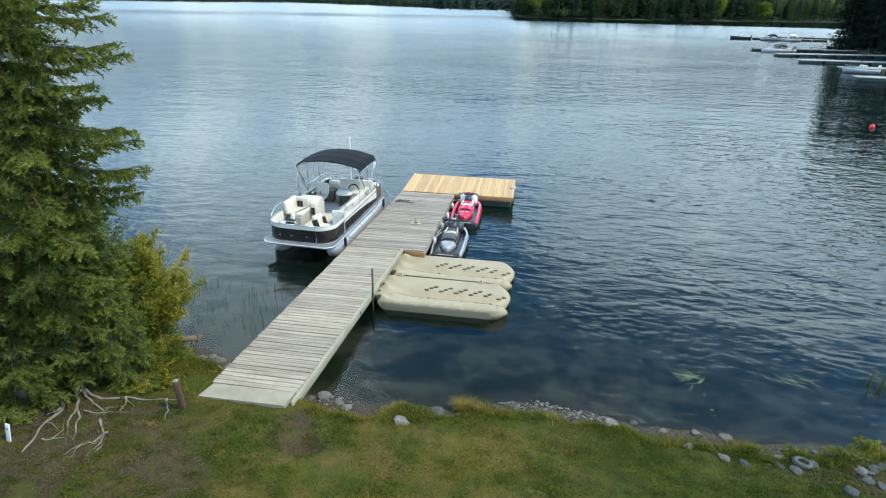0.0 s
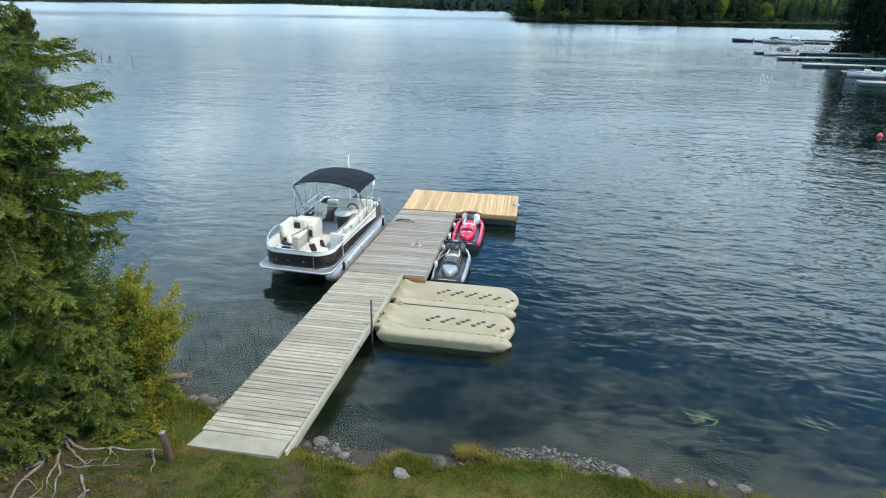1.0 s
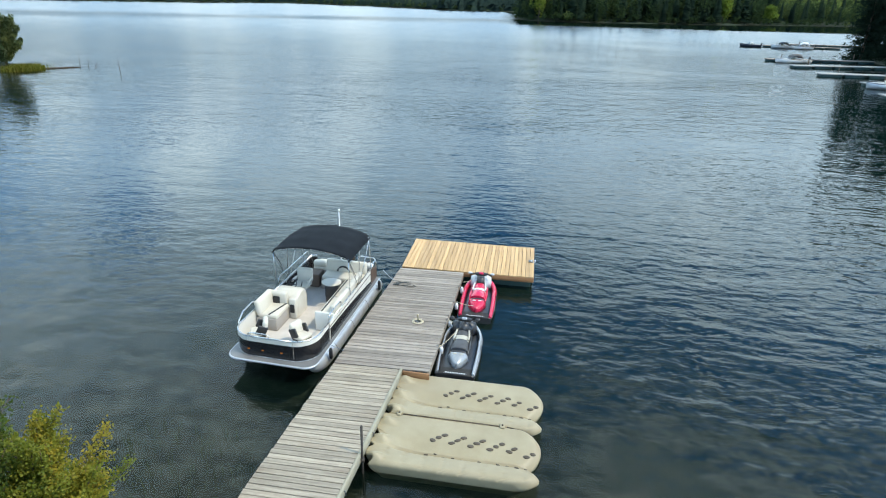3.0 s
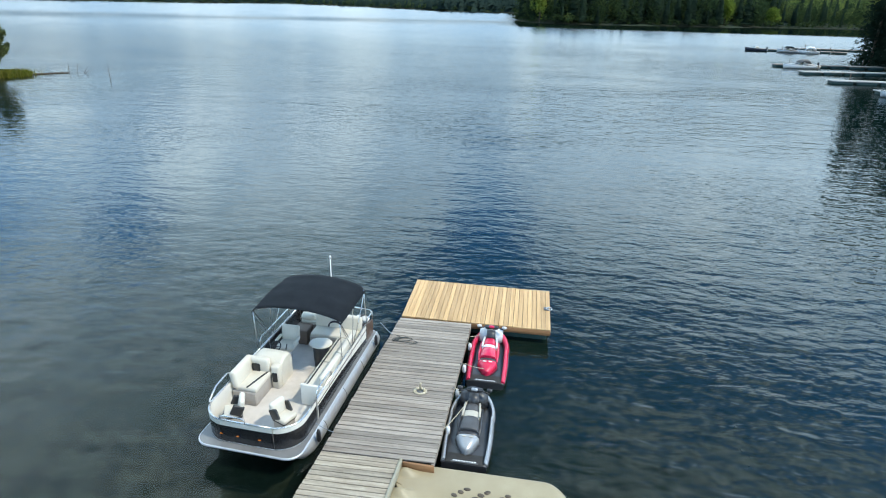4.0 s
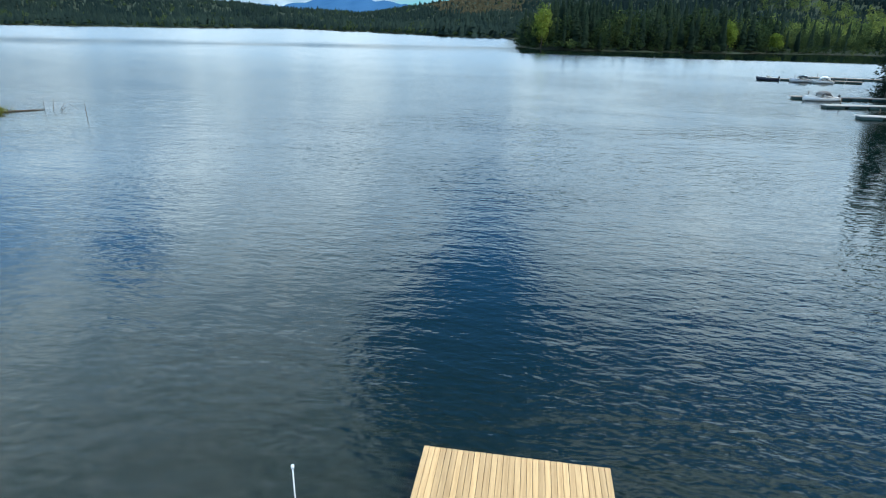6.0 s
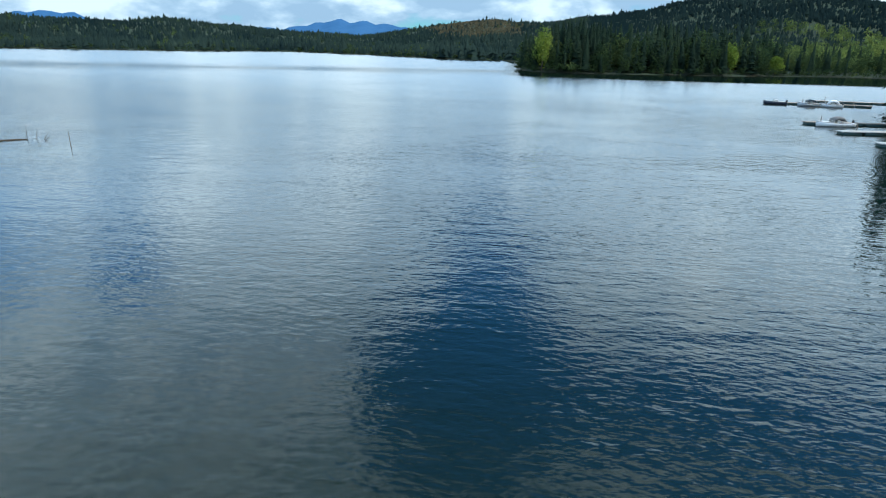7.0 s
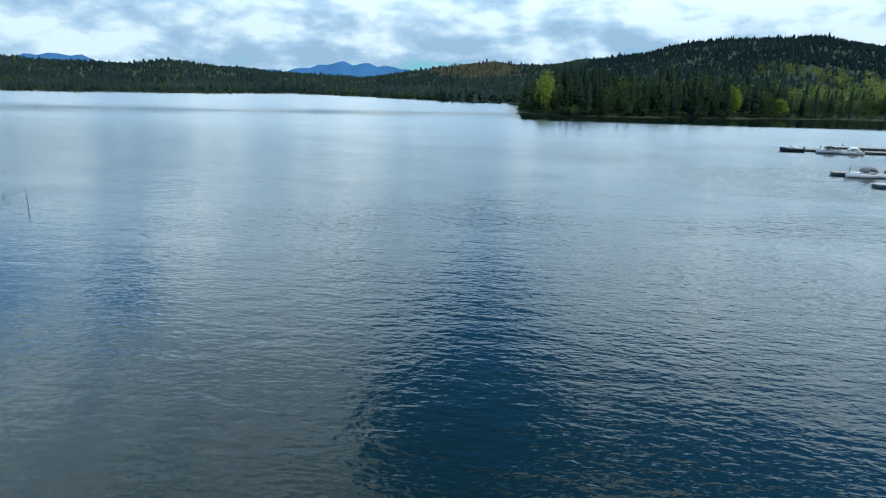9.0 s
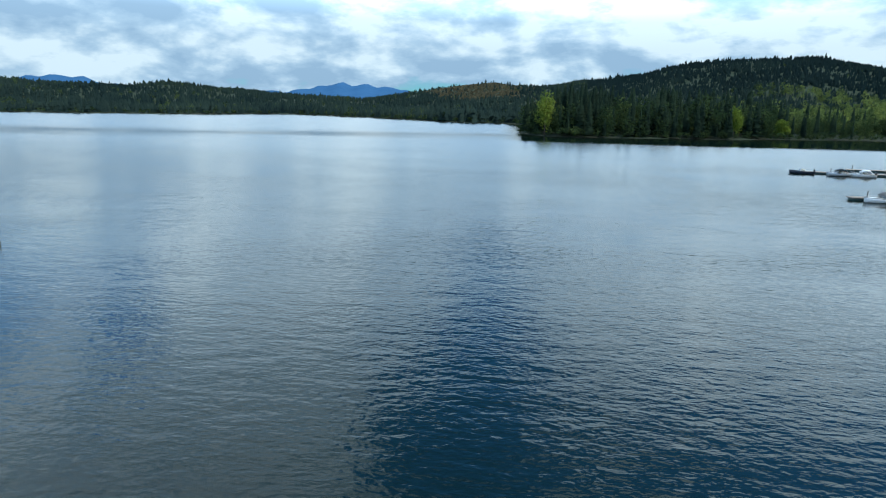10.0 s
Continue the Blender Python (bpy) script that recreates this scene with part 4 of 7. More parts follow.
def on_land(x, y, sink=0.05):
    return float(land_height(np.array([x]), np.array([y]))[0]) - sink


point_birches()


MAIN_SPRUCE = (-8.75, 8.3, on_land(-8.75, 8.3))
main_spruce = spruce(pose(*MAIN_SPRUCE), 17.0, 2.25, 11, "tall dark green spruce with sweeping boughs above bare roots", 58, 0.12, 1.5, 0.04,
                     ([0.0, 0.06, 0.14, 0.24, 0.34, 0.50, 0.72, 1.0], [0.4, 0.50, 0.58, 0.60, 0.50, 0.48, 0.40, 0.03]),
                     [(z - MAIN_SPRUCE[2] + 0.12 * ln, a, ln) for z, a, ln in ((7.75, -0.12, 2.1), (7.55, 0.15, 2.0), (7.15, -0.05, 2.3), (6.95, 0.2, 2.1), (6.55, -0.1, 1.85), (6.3, 0.15, 1.7), (5.88, -0.08, 2.2), (5.75, 0.1, 2.1), (5.55, 0.25, 2.0), (5.22, -0.06, 2.3), (5.1, 0.12, 2.2), (4.85, 0.0, 2.0), (4.6, 0.2, 1.9), (4.7, -0.7, 1.9), (4.4, -1.1, 1.9), (4.1, -0.5, 1.9), (3.9, -1.4, 1.8), (3.7, -0.9, 1.9), (3.4, -0.4, 1.8), (5.2, -1.0, 1.8), (5.6, -0.7, 1.9))])
spruce(pose(-10.6, 7.4, on_land(-10.6, 7.4)), 8.0, 1.9, 12, "bushy green young spruce beside the taller one", 26, 0.05, 1.2)
spruce(pose(-10.0, 9.3, on_land(-10.0, 9.3)), 4.8, 1.5, 13, "small dense spruce at the water's edge", 20, 0.0, 1.3)
shrub(pose(-8.55, 10.55, on_land(-8.55, 10.55)), 3.0, 1.15, 21, "yellow-green autumn willow shrub leaning over the water", M["leaf_gold"], 60, 900)
shrub(pose(-9.0, 9.7, on_land(-9.0, 9.7)), 2.5, 1.0, 23, "leafy green bush between the spruces and the willow", M["leaf_green"], 34, 700)
for x, y, h, w, seed in ((-7.9, 9.75, 0.55, 0.4, 24), (-7.35, 9.65, 0.45, 0.35, 25), (-8.2, 9.2, 0.5, 0.4, 26), (-7.55, 9.15, 0.35, 0.35, 27), (-8.0, 10.3, 0.6, 0.4, 28), (-7.2, 8.75, 0.28, 0.3, 29), (6.55, 8.95, 0.42, 0.4, 30), (7.35, 8.95, 0.36, 0.45, 32), (5.2, 8.75, 0.28, 0.3, 33), (-7.6, 8.35, 0.3, 0.4, 34), (-9.6, 6.9, 0.4, 0.4, 35)):
    shrub(pose(x, y, on_land(x, y)), h, w, seed, "low yellow-brown weeds on the bank", M["leaf_gold"], 22, 60, "weed_clump", 0.05, category="weeds")
spruce(pose(-8.15, 8.75, on_land(-8.15, 8.75)), 3.6, 0.95, 14, "small green spruce sapling beside the large one", 18, 0.0, 1.4)
spruce(pose(-9.2, 7.55, on_land(-9.2, 7.55)), 4.2, 1.05, 15, "young green spruce hiding the large trunk", 20, 0.0, 1.4)
shrub(pose(-9.45, 10.15, on_land(-9.45, 10.15)), 4.3, 1.0, 22, "green alder shrub at the lake's edge", M["leaf_green"], 30, 600)


def bay_trees():
    """Tall dark firs along the near side of the bay."""
    rng = np.random.default_rng(31)
    spots = [(63, 131), (66, 134), (65, 126), (69, 129), (64.5, 118), (68, 121), (72, 124), (66, 111), (70, 114), (75, 118), (65, 103), (69, 106), (74, 109), (64.5, 95), (69, 98), (74, 101), (67, 88), (72, 91), (68, 80), (74, 84), (72, 137), (77, 140), (82, 146)]
    for x, y in spots:
        h = float(rng.uniform(19, 26))
        tree = thing("fir_tree", pose(x, y, on_land(x, y, 0.2)), "tall shaded dark fir on the bay shore", "tree", "firs along the bay")
        part("trunk", tube([(0, 0, -0.3), (0, 0, h * 0.5), (0, 0, h * 0.97)], [0.28, 0.17, 0.03], 7), M["bark"], tree)
        # drooping boughs, each a spray of small needled twigs
        k, m = 380, 24
        up = 0.03 + 0.97 * rng.uniform(0, 1, k) ** 1.15
        ang = rng.uniform(0, 2 * np.pi, k)
        reach = 3.5 * (1 - up) ** 0.55 * rng.uniform(0.55, 1.15, k) + 0.15
        q = rng.uniform(0.1, 1.0, (k, m))
        r = reach[:, None] * q
        spread = 0.30 * reach[:, None] * (1 - 0.5 * q)
        c = np.stack([r * np.cos(ang)[:, None], r * np.sin(ang)[:, None], h * up[:, None] - 0.32 * r], -1) + rng.normal(0, 1, (k, m, 3)) * (spread * np.array([0.6, 0.6, 0.35])[:, None, None]).transpose(1, 2, 0)
        way = np.stack([np.cos(ang), np.sin(ang), np.full(k, -0.35)], 1)[:, None].repeat(m, 1).reshape(-1, 3)
        v, f = blades(rng, c.reshape(-1, 3), way, rng.uniform(0.35, 0.75, k * m), rng.uniform(0.08, 0.17, k * m), 1.1)
        crown = put_mesh("crown", v, f, M["needle_point"], np.repeat(np.clip(0.16 + 0.12 * rng.normal(0, 1, k * m), 0, 1), 3))
        crown.parent = tree


bay_trees()

# ---- dock ----
DECK = 0.50
LEFT_EDGE = ((-6.28, 8.48), (-4.92, 22.52))
RIGHT_LOW = ((-4.44, 8.45), (-3.74, 16.56))
RIGHT_HIGH = ((-3.00, 16.45), (-2.68, 22.52))


def along(edge, t):
    return Vector((edge[0][0] + (edge[1][0] - edge[0][0]) * t, edge[0][1] + (edge[1][1] - edge[0][1]) * t, 0))


def at_y(edge, y):
    return along(edge, (y - edge[0][1]) / (edge[1][1] - edge[0][1]))


def plank_mesh(name, length, width, thick, material):
    ob = link_bm(name, block((length, width, thick), (0, 0, 0), 0.005, segments=1), material, smooth=False)
    me = ob.data
    bpy.data.objects.remove(ob)
    return me


def lay(me, parent, a, b, width, z, rng, name="plank", unit=2.0):
    """A plank of a shared mesh from a to b."""
    ob = new(name, me)
    ob.parent = parent
    way = b - a
    mid = (a + b) / 2
    turn = math.atan2(way.y, way.x)
    ob.matrix_basis = Matrix.LocRotScale((mid.x, mid.y, z + rng.uniform(-0.004, 0.004)), Euler((rng.uniform(-0.006, 0.006), rng.uniform(-0.002, 0.002), turn + rng.uniform(-0.003, 0.003))), (way.length / unit, width / 0.13 * rng.uniform(0.97, 1.0), 1))
    return ob


def beam(a, b, wide, tall, z, bm=None):
    """A squared timber from a to b with its top at z."""
    way, mid = b - a, (a + b) / 2
    return block((way.length, wide, tall), (mid.x, mid.y, z - tall / 2), 0.008, (0, 0, math.degrees(math.atan2(way.y, way.x))), bm, 1)


def dock():
    rng = random.Random(5)
    ob = thing("dock", pose(0, 0, 0), "weathered grey plank dock running out over the lake", "dock")
    me = plank_mesh("plank", 2.0, 0.13, 0.038, M["old_plank"])
    low = plank_mesh("plank", 2.0, 0.13, 0.038, M["warm_plank"])
    y, n = 8.86, 54
    for k in range(n):
        t = (k + 0.5) / n
        ya = y + (16.50 - y) * t
        a, b = at_y(LEFT_EDGE, ya + 0.04 * (1 - t)), at_y(RIGHT_LOW, ya - 0.03 * (1 - t))
        lay(low, ob, a + Vector((rng.uniform(-0.012, 0.012), 0, 0)), b, 0.126, DECK - 0.02 + 0.06 * (1 - t), rng)
    n = 41
    for k in range(n):
        t = (k + 0.5) / n
        ya = 16.52 + (22.52 - 16.52) * t
        a, b = at_y(LEFT_EDGE, ya), at_y(RIGHT_HIGH, ya)
        lay(me, ob, a + Vector((rng.uniform(-0.012, 0.012), 0, 0)), b + Vector((rng.uniform(-0.015, 0.015), 0, 0)), 0.131, DECK - 0.02, rng)
    # side timbers, cross beams and the floats that carry them
    shift = Vector((0.035, 0, 0))
    part("rim_board", beam(at_y(RIGHT_LOW, 8.55) + shift, at_y(RIGHT_LOW, 16.5) + shift, 0.06, 0.24, DECK + 0.045), M["rim_old"], ob, "pale green painted side timber")
    part("side_timber", beam(at_y(LEFT_EDGE, 8.9) + shift, at_y(LEFT_EDGE, 16.5) + shift, 0.05, 0.20, DECK - 0.03), M["old_plank"], ob)
    part("side_timber", beam(at_y(LEFT_EDGE, 16.55) + shift, at_y(LEFT_EDGE, 22.48) + shift, 0.05, 0.20, DECK - 0.045), M["old_plank"], ob)
    part("side_timber", beam(at_y(RIGHT_HIGH, 16.5) - shift, at_y(RIGHT_HIGH, 22.48) - shift, 0.05, 0.20, DECK - 0.045), M["old_plank"], ob)
    part("end_timber", beam(at_y(RIGHT_LOW, 16.45) + Vector((0.08, 0, 0)), Vector((-2.98, 16.42, 0)), 0.06, 0.22, DECK - 0.003), M["rim_new"], ob, "brown cedar end timber")
    for y0, y1 in ((10.6, 12.0), (13.4, 15.0), (17.0, 18.6), (20.0, 21.8)):
        ym = (y0 + y1) / 2
        a, b = at_y(LEFT_EDGE, ym), at_y(RIGHT_LOW if ym < 16 else RIGHT_HIGH, ym)
        mid = (a + b) / 2
        part("float_drum", block(((b - a).length - 0.5, y1 - y0, 0.42), (mid.x, mid.y, 0.06), 0.05), M["float_block"], ob)
    # the pale apron that meets the bank
    a, b, c, d = Vector((-6.30, 8.44, 0)), Vector((-4.50, 8.40, 0)), Vector((-4.43, 8.84, 0)), Vector((-6.19, 8.88, 0))
    rings = [[(p.x, p.y, z) for p in (a, b, c, d)] for z in (DECK - 0.16, DECK + 0.052)]
    part("apron", loft(rings, smooth=False), M["apron"], ob, "pale worn landing board meeting the bank")
    # rings and bolts down the right-hand side
    for y in (12.4, 14.1):
        p = at_y(RIGHT_LOW, y)
        part("bolt", tube([(p.x + 0.06, p.y, DECK - 0.02), (p.x + 0.09, p.y, DECK - 0.02), (p.x + 0.10, p.y, DECK - 0.12)], 0.012, 6), M["steel"], ob)
    return ob


dock()


def swim_platform():
    rng = random.Random(6)
    m = pose(-2.56, 23.87, 0, 0, 0, -1.2)
    ob = thing("dock_platform", m, "new golden cedar plank platform at the dock's end", "dock")
    w, d = 4.62, 2.58
    me = plank_mesh("plank", 2.0, 0.13, 0.038, M["new_plank_x"])
    n = 32
    for k in range(n):
        x = -w / 2 + w * (k + 0.5) / n
        lay(me, ob, Vector((x, -d / 2 - 0.02, 0)), Vector((x, d / 2 + 0.02, 0)), 0.1375, DECK - 0.005, rng)
    for y in (-d / 2, d / 2):
        part("rim_board", block((w, 0.045, 0.17), (0, y, DECK - 0.112), 0.006, segments=1), M["rim_new"], ob)
    for x in (-w / 2 + 0.02, w / 2 - 0.02):
        part("rim_board", block((0.045, d - 0.06, 0.17), (x, 0, DECK - 0.112), 0.006, segments=1), M["rim_new"], ob)
    for x in (-1.55, 0, 1.55):
        part("float_drum", block((1.35, d - 0.5, 0.46), (x, 0, 0.08), 0.05), M["float_block"], ob, "dark green float")
    part("pile_bracket", block((0.16, 0.20, 0.02), (w / 2 - 0.12, 0.0, DECK + 0.03), 0.004), M["steel"], ob)
    part("eye_ring", tube([(w / 2 - 0.03 + 0.09 * math.cos(a), 0.1 * math.sin(a), DECK + 0.045) for a in [k * math.pi / 6 for k in range(12)]], 0.012, 6, closed=True), M["aluminium"], ob)
    return ob


M["new_plank_x"] = surface("fresh_cedar_plank_long", (0.40, 0.235, 0.095), (0.64, 0.42, 0.20), 1.0, 0.6, relief=0.35, stretch=(1, 14, 14), fine=7.0, vary=0.2)
swim_platform()

# ---- pontoon boat ----
def wall_strip(path, z0, z1, thick, bm=None, closed=False):
    """A standing sheet of some thickness along a plan path."""
    pts = [Vector((p[0], p[1], 0)) for p in path]
    sections = []
    for i, p in enumerate(pts):
        a, b = pts[max(i - 1, 0)], pts[min(i + 1, len(pts) - 1)]
        way = (b - a).normalized()
        out = Vector((way.y, -way.x, 0)) * thick / 2
        lo, hi = (z0(i) if callable(z0) else z0), (z1(i) if callable(z1) else z1)
        sections.append([(p.x - out.x, p.y - out.y, lo), (p.x + out.x, p.y + out.y, lo), (p.x + out.x, p.y + out.y, hi), (p.x - out.x, p.y - out.y, hi)])
    return loft(sections, bm, smooth=False)


def arc(cx, cy, r, a0, a1, n=8):
    return [(cx + r * math.cos(radians(a0 + (a1 - a0) * k / n)), cy + r * math.sin(radians(a0 + (a1 - a0) * k / n))) for k in range(n + 1)]


def cushion(size, at, soft=0.05, rot=None, bm=None):
    return block(size, at, soft, rot, bm, 3)


def pontoon_boat():
    boat = thing("pontoon_boat", pose(-7.10, 16.17, 0, 0, 0, -4.8), "cream and black pontoon boat with black bimini, moored at the dock", "boat")
    # two tubes with raised noses
    for x in (-0.94, 0.94):
        pts = [(x, 0.42, 0.26), (x, 0.50, 0.24), (x, 0.68, 0.19), (x, 0.95, 0.14), (x, 1.3, 0.12), (x, 3.0, 0.12), (x, 5.6, 0.12), (x, 5.78, 0.12)]
        tub = part("pontoon", tube(pts, [0.03, 0.12, 0.22, 0.27, 0.285, 0.285, 0.285, 0.26], 20), M["aluminium"], boat, "dull silver aluminium pontoon tube")
        for y in (1.6, 2.9, 4.2, 5.3):
            part("weld_band", tube([(x + 0.287 * math.cos(a), y, 0.12 + 0.287 * math.sin(a)) for a in [k * math.pi / 10 for k in range(20)]], 0.008, 5, closed=True), M["steel"], tub)
    part("centre_beam", block((0.18, 4.9, 0.30), (0, 2.9, 0.36), 0.01), M["panel_black"], boat)
    # deck plate with an aluminium edge, carpet within
    front = [(-1.22, 5.42)] + arc(-0.90, 0.30, 0.32, 180, 270) + arc(0.90, 0.30, 0.32, 270, 360) + [(1.22, 5.42)]
    part("deck", loft([[(x, y, z) for x, y in front] for z in (0.50, 0.575)], smooth=False), M["aluminium_deck"], boat, "grey aluminium deck edge")
    part("edge_trim", tube([(x, y, 0.545) for x, y in front], 0.030, 8), M["aluminium"], boat, "bright aluminium deck trim")
    inner = [(-1.08, 5.30)] + arc(-0.55, 0.73, 0.53, 180, 270) + arc(0.55, 0.73, 0.53, 270, 360) + [(1.08, 5.30)]
    part("carpet", loft([[(x, y, z) for x, y in inner] for z in (0.578, 0.592)], smooth=False), M["carpet"], boat, "worn beige deck carpet")
    # fence: black round the bow and the far side, cream along the dock side
    base, top = 0.60, 1.17
    bow = [(-1.13, 1.55), (-1.13, 1.1)] + arc(-0.55, 0.73, 0.58, 180, 262, 9)
    bow2 = [(-0.615, 0.155), (0.0, 0.148), (0.615, 0.155)]
    bow3 = arc(0.55, 0.73, 0.58, 278, 360, 9) + [(1.13, 1.25)]
    for path in (bow, bow2, bow3):
        panel = part("bow_panel", wall_strip(path, base, 1.03, 0.025), M["panel_black"], boat, "glossy black bow panel")
        part("inner_lining", wall_strip([(x * 0.975, y + 0.028) for x, y in path], base + 0.01, top - 0.03, 0.012), M["panel_cream"], panel, "cream inner lining")
        part("cream_band", wall_strip(path, 1.032, top - 0.015, 0.030), M["panel_cream"], panel)
        pts = [(x, y, top) for x, y in path]
        part("top_rail", tube(pts, 0.021, 8), M["chrome"], panel, "polished top rail")
        part("foot_rail", tube([(x, y, base - 0.005) for x, y in path], 0.018, 6), M["chrome"], panel)
    for x, y in ((-0.62, 0.14), (-0.22, 0.128), (0.30, 0.128)):
        part("amber_marker", block((0.06, 0.012, 0.025), (x, y, 0.80), 0.004), M["amber"], boat)
    side_l = [(-1.13, 1.62), (-1.13, 5.30), (-0.95, 5.36)]
    side_r = [(1.13, 1.30), (1.13, 4.75)]
    pl = part("side_panel", wall_strip(side_l, base, 1.12, 0.025), M["panel_black"], boat, "black side panel")
    pr = part("side_panel", wall_strip(side_r, base, top - 0.02, 0.025), M["panel_cream"], boat, "cream side panel with black swoosh")
    aft = part("side_panel", wall_strip([(1.13, 4.80), (1.13, 5.34), (0.9, 5.40)], base, lambda i: top - 0.02 - 0.12 * i, 0.025), M["panel_taupe"], boat, "brown aft side panel")
    part("top_rail", tube([(-1.13, 1.62, 1.17), (-1.13, 5.30, 1.17), (-0.95, 5.36, 1.17)], 0.021, 8), M["chrome"], pl)
    part("top_rail", tube([(1.13, 1.30, top), (1.13, 4.75, top)], 0.021, 8), M["chrome"], pr)
    n = 26
    ys = [1.35 + (4.72 - 1.35) * k / n for k in range(n + 1)]
    sweep = [[(1.150, y, 0.615), (1.150, y, 0.95 - 0.20 * (k / n) + 0.05 * math.sin(3.1 * k / n))] for k, y in enumerate(ys)]
    part("swoosh", loft([[a, b, (1.144, b[1], b[2]), (1.144, a[1], a[2])] for a, b in sweep], smooth=False), M["panel_black"], pr, "black swoosh stripe")
    part("stripe", block((0.008, 3.4, 0.028), (1.148, 3.03, 1.02), 0.002), M["panel_taupe"], pr)
    for y in (1.31, 2.05, 2.8, 3.55, 4.3, 4.74):
        part("fence_post", block((0.03, 0.03, top - base), (1.13, y, (top + base) / 2), 0.005), M["chrome"], pr)
    for y in (1.64, 2.5, 3.4, 4.3, 5.28):
        part("fence_post", block((0.03, 0.03, 0.57), (-1.13, y, 0.885), 0.005), M["chrome"], pl)
    # hoops and hand rails above the fence
    for pts in ([(-1.13, 1.55, 1.17), (-1.13, 1.50, 1.38), (-1.13, 1.38, 1.44), (-1.13, 0.9, 1.42), (-1.08, 0.55, 1.30), (-1.06, 0.49, 1.17)],
                [(-0.62, 0.155, 1.17), (-0.60, 0.155, 1.25), (-0.52, 0.155, 1.28), (-0.10, 0.15, 1.28), (-0.03, 0.15, 1.25), (-0.01, 0.15, 1.17)],
                [(-1.13, 2.9, 1.17), (-1.13, 2.95, 1.40), (-1.13, 3.05, 1.45), (-1.13, 4.9, 1.45), (-1.13, 5.05, 1.40), (-1.13, 5.1, 1.17)],
                [(1.13, 1.30, 1.17), (1.13, 1.34, 1.33), (1.13, 1.44, 1.38), (1.13, 2.1, 1.38), (1.13, 2.2, 1.33), (1.13, 2.24, 1.17)],
                [(1.10, 5.40, 0.95), (1.10, 5.40, 1.20), (1.02, 5.45, 1.25), (0.55, 5.50, 1.25), (0.45, 5.50, 1.20), (0.45, 5.50, 0.60)],
                [(1.13, 4.85, 1.15), (1.13, 4.95, 1.27), (1.13, 5.2, 1.27), (1.10, 5.40, 1.22)]):
        part("hand_rail", tube(pts, 0.018, 8), M["chrome"], boat, "polished hand rail")
    # port lounge, its back along the fence
    lounge = part("lounge_base", block((0.62, 0.82, 0.36), (-0.77, 1.81, 0.775), 0.015), M["vinyl_grey"], boat, "taupe lounge base")
    part("seat_cushion", cushion((0.56, 0.80, 0.13), (-0.73, 1.81, 1.01), 0.045), M["vinyl"], lounge)
    part("stripe", block((0.05, 0.78, 0.012), (-0.60, 1.80, 1.078), 0.004, (0, 0, -14)), M["vinyl_dark"], lounge)
    part("backrest", cushion((0.17, 0.86, 0.46), (-1.01, 1.82, 1.22), 0.07, (0, -8, 0)), M["vinyl"], lounge)
    part("end_bolster", cushion((0.56, 0.17, 0.40), (-0.76, 2.20, 1.22), 0.07), M["vinyl"], lounge)
    part("dark_inset", block((0.20, 0.02, 0.22), (-0.80, 2.105, 1.18), 0.03), M["vinyl_dark"], lounge)
    part("front_panel", block((0.60, 0.02, 0.34), (-0.77, 1.395, 0.775), 0.008), M["vinyl_grey"], lounge)
    # helm console
    sec = []
    for x, w in ((-1.06, 0.0), (-0.95, 1.0), (-0.6, 1.04), (-0.30, 1.0), (-0.22, 0.55)):
        sec.append([(x, 2.30 - 0.02 * w, 0.60), (x, 2.28, 1.06 + 0.08 * w), (x, 2.36, 1.17 + 0.10 * w), (x, 2.55, 1.23 + 0.10 * w), (x, 2.78, 1.21 + 0.09 * w), (x, 2.86, 1.05 + 0.06 * w), (x, 2.84, 0.60)])
    console = part("helm_console", loft(sec), M["vinyl"], boat, "rounded cream helm console")
    part("console_post", block((0.22, 0.20, 0.64), (-0.34, 2.24, 0.91), 0.04), M["vinyl"], console)
    part("locker_door", block((0.13, 0.012, 0.26), (-0.34, 2.136, 0.93), 0.02), M["vinyl_dark"], console, "dark locker door")
    wheel = part("steering_wheel", tube([(-0.68 + 0.13 * math.cos(a), 2.93 + 0.09 * math.sin(a), 1.30 + 0.09 * math.sin(a)) for a in [k * math.pi / 9 for k in range(18)]], 0.016, 6, closed=True), M["vinyl_dark"], boat, "black steering wheel")
    part("spoke", tube([(-0.81, 2.93, 1.30), (-0.68, 2.92, 1.29), (-0.55, 2.93, 1.30)], 0.012, 5), M["vinyl_dark"], wheel)
    part("steering_column", tube([(-0.68, 2.93, 1.30), (-0.68, 2.80, 1.22)], 0.025, 6), M["vinyl_dark"], wheel)
    part("throttle", tube([(-0.36, 2.84, 1.30), (-0.36, 2.92, 1.42)], 0.016, 6), M["vinyl_dark"], console)
    # helm chair
    chair = part("helm_chair", cushion((0.48, 0.46, 0.13), (-0.62, 3.42, 1.04), 0.05), M["vinyl"], boat, "cream helm chair")
    part("chair_back", cushion((0.50, 0.13, 0.44), (-0.62, 3.68, 1.28), 0.055, (-8, 0, 0)), M["vinyl"], chair)
    for x in (-0.88, -0.36):
        part("armrest", cushion((0.07, 0.34, 0.07), (x, 3.46, 1.20), 0.025), M["vinyl"], chair)
    part("pedestal", tube([(-0.62, 3.44, 0.59), (-0.62, 3.44, 1.0)], [0.12, 0.05], 10), M["aluminium"], chair)
    # starboard couch with its back to the dock
    couch = part("couch_base", block((0.52, 2.35, 0.36), (0.82, 2.93, 0.775), 0.015), M["vinyl"], boat, "cream starboard couch")
    part("seat_cushion", cushion((0.50, 1.12, 0.13), (0.80, 2.34, 1.01), 0.045), M["vinyl"], couch)
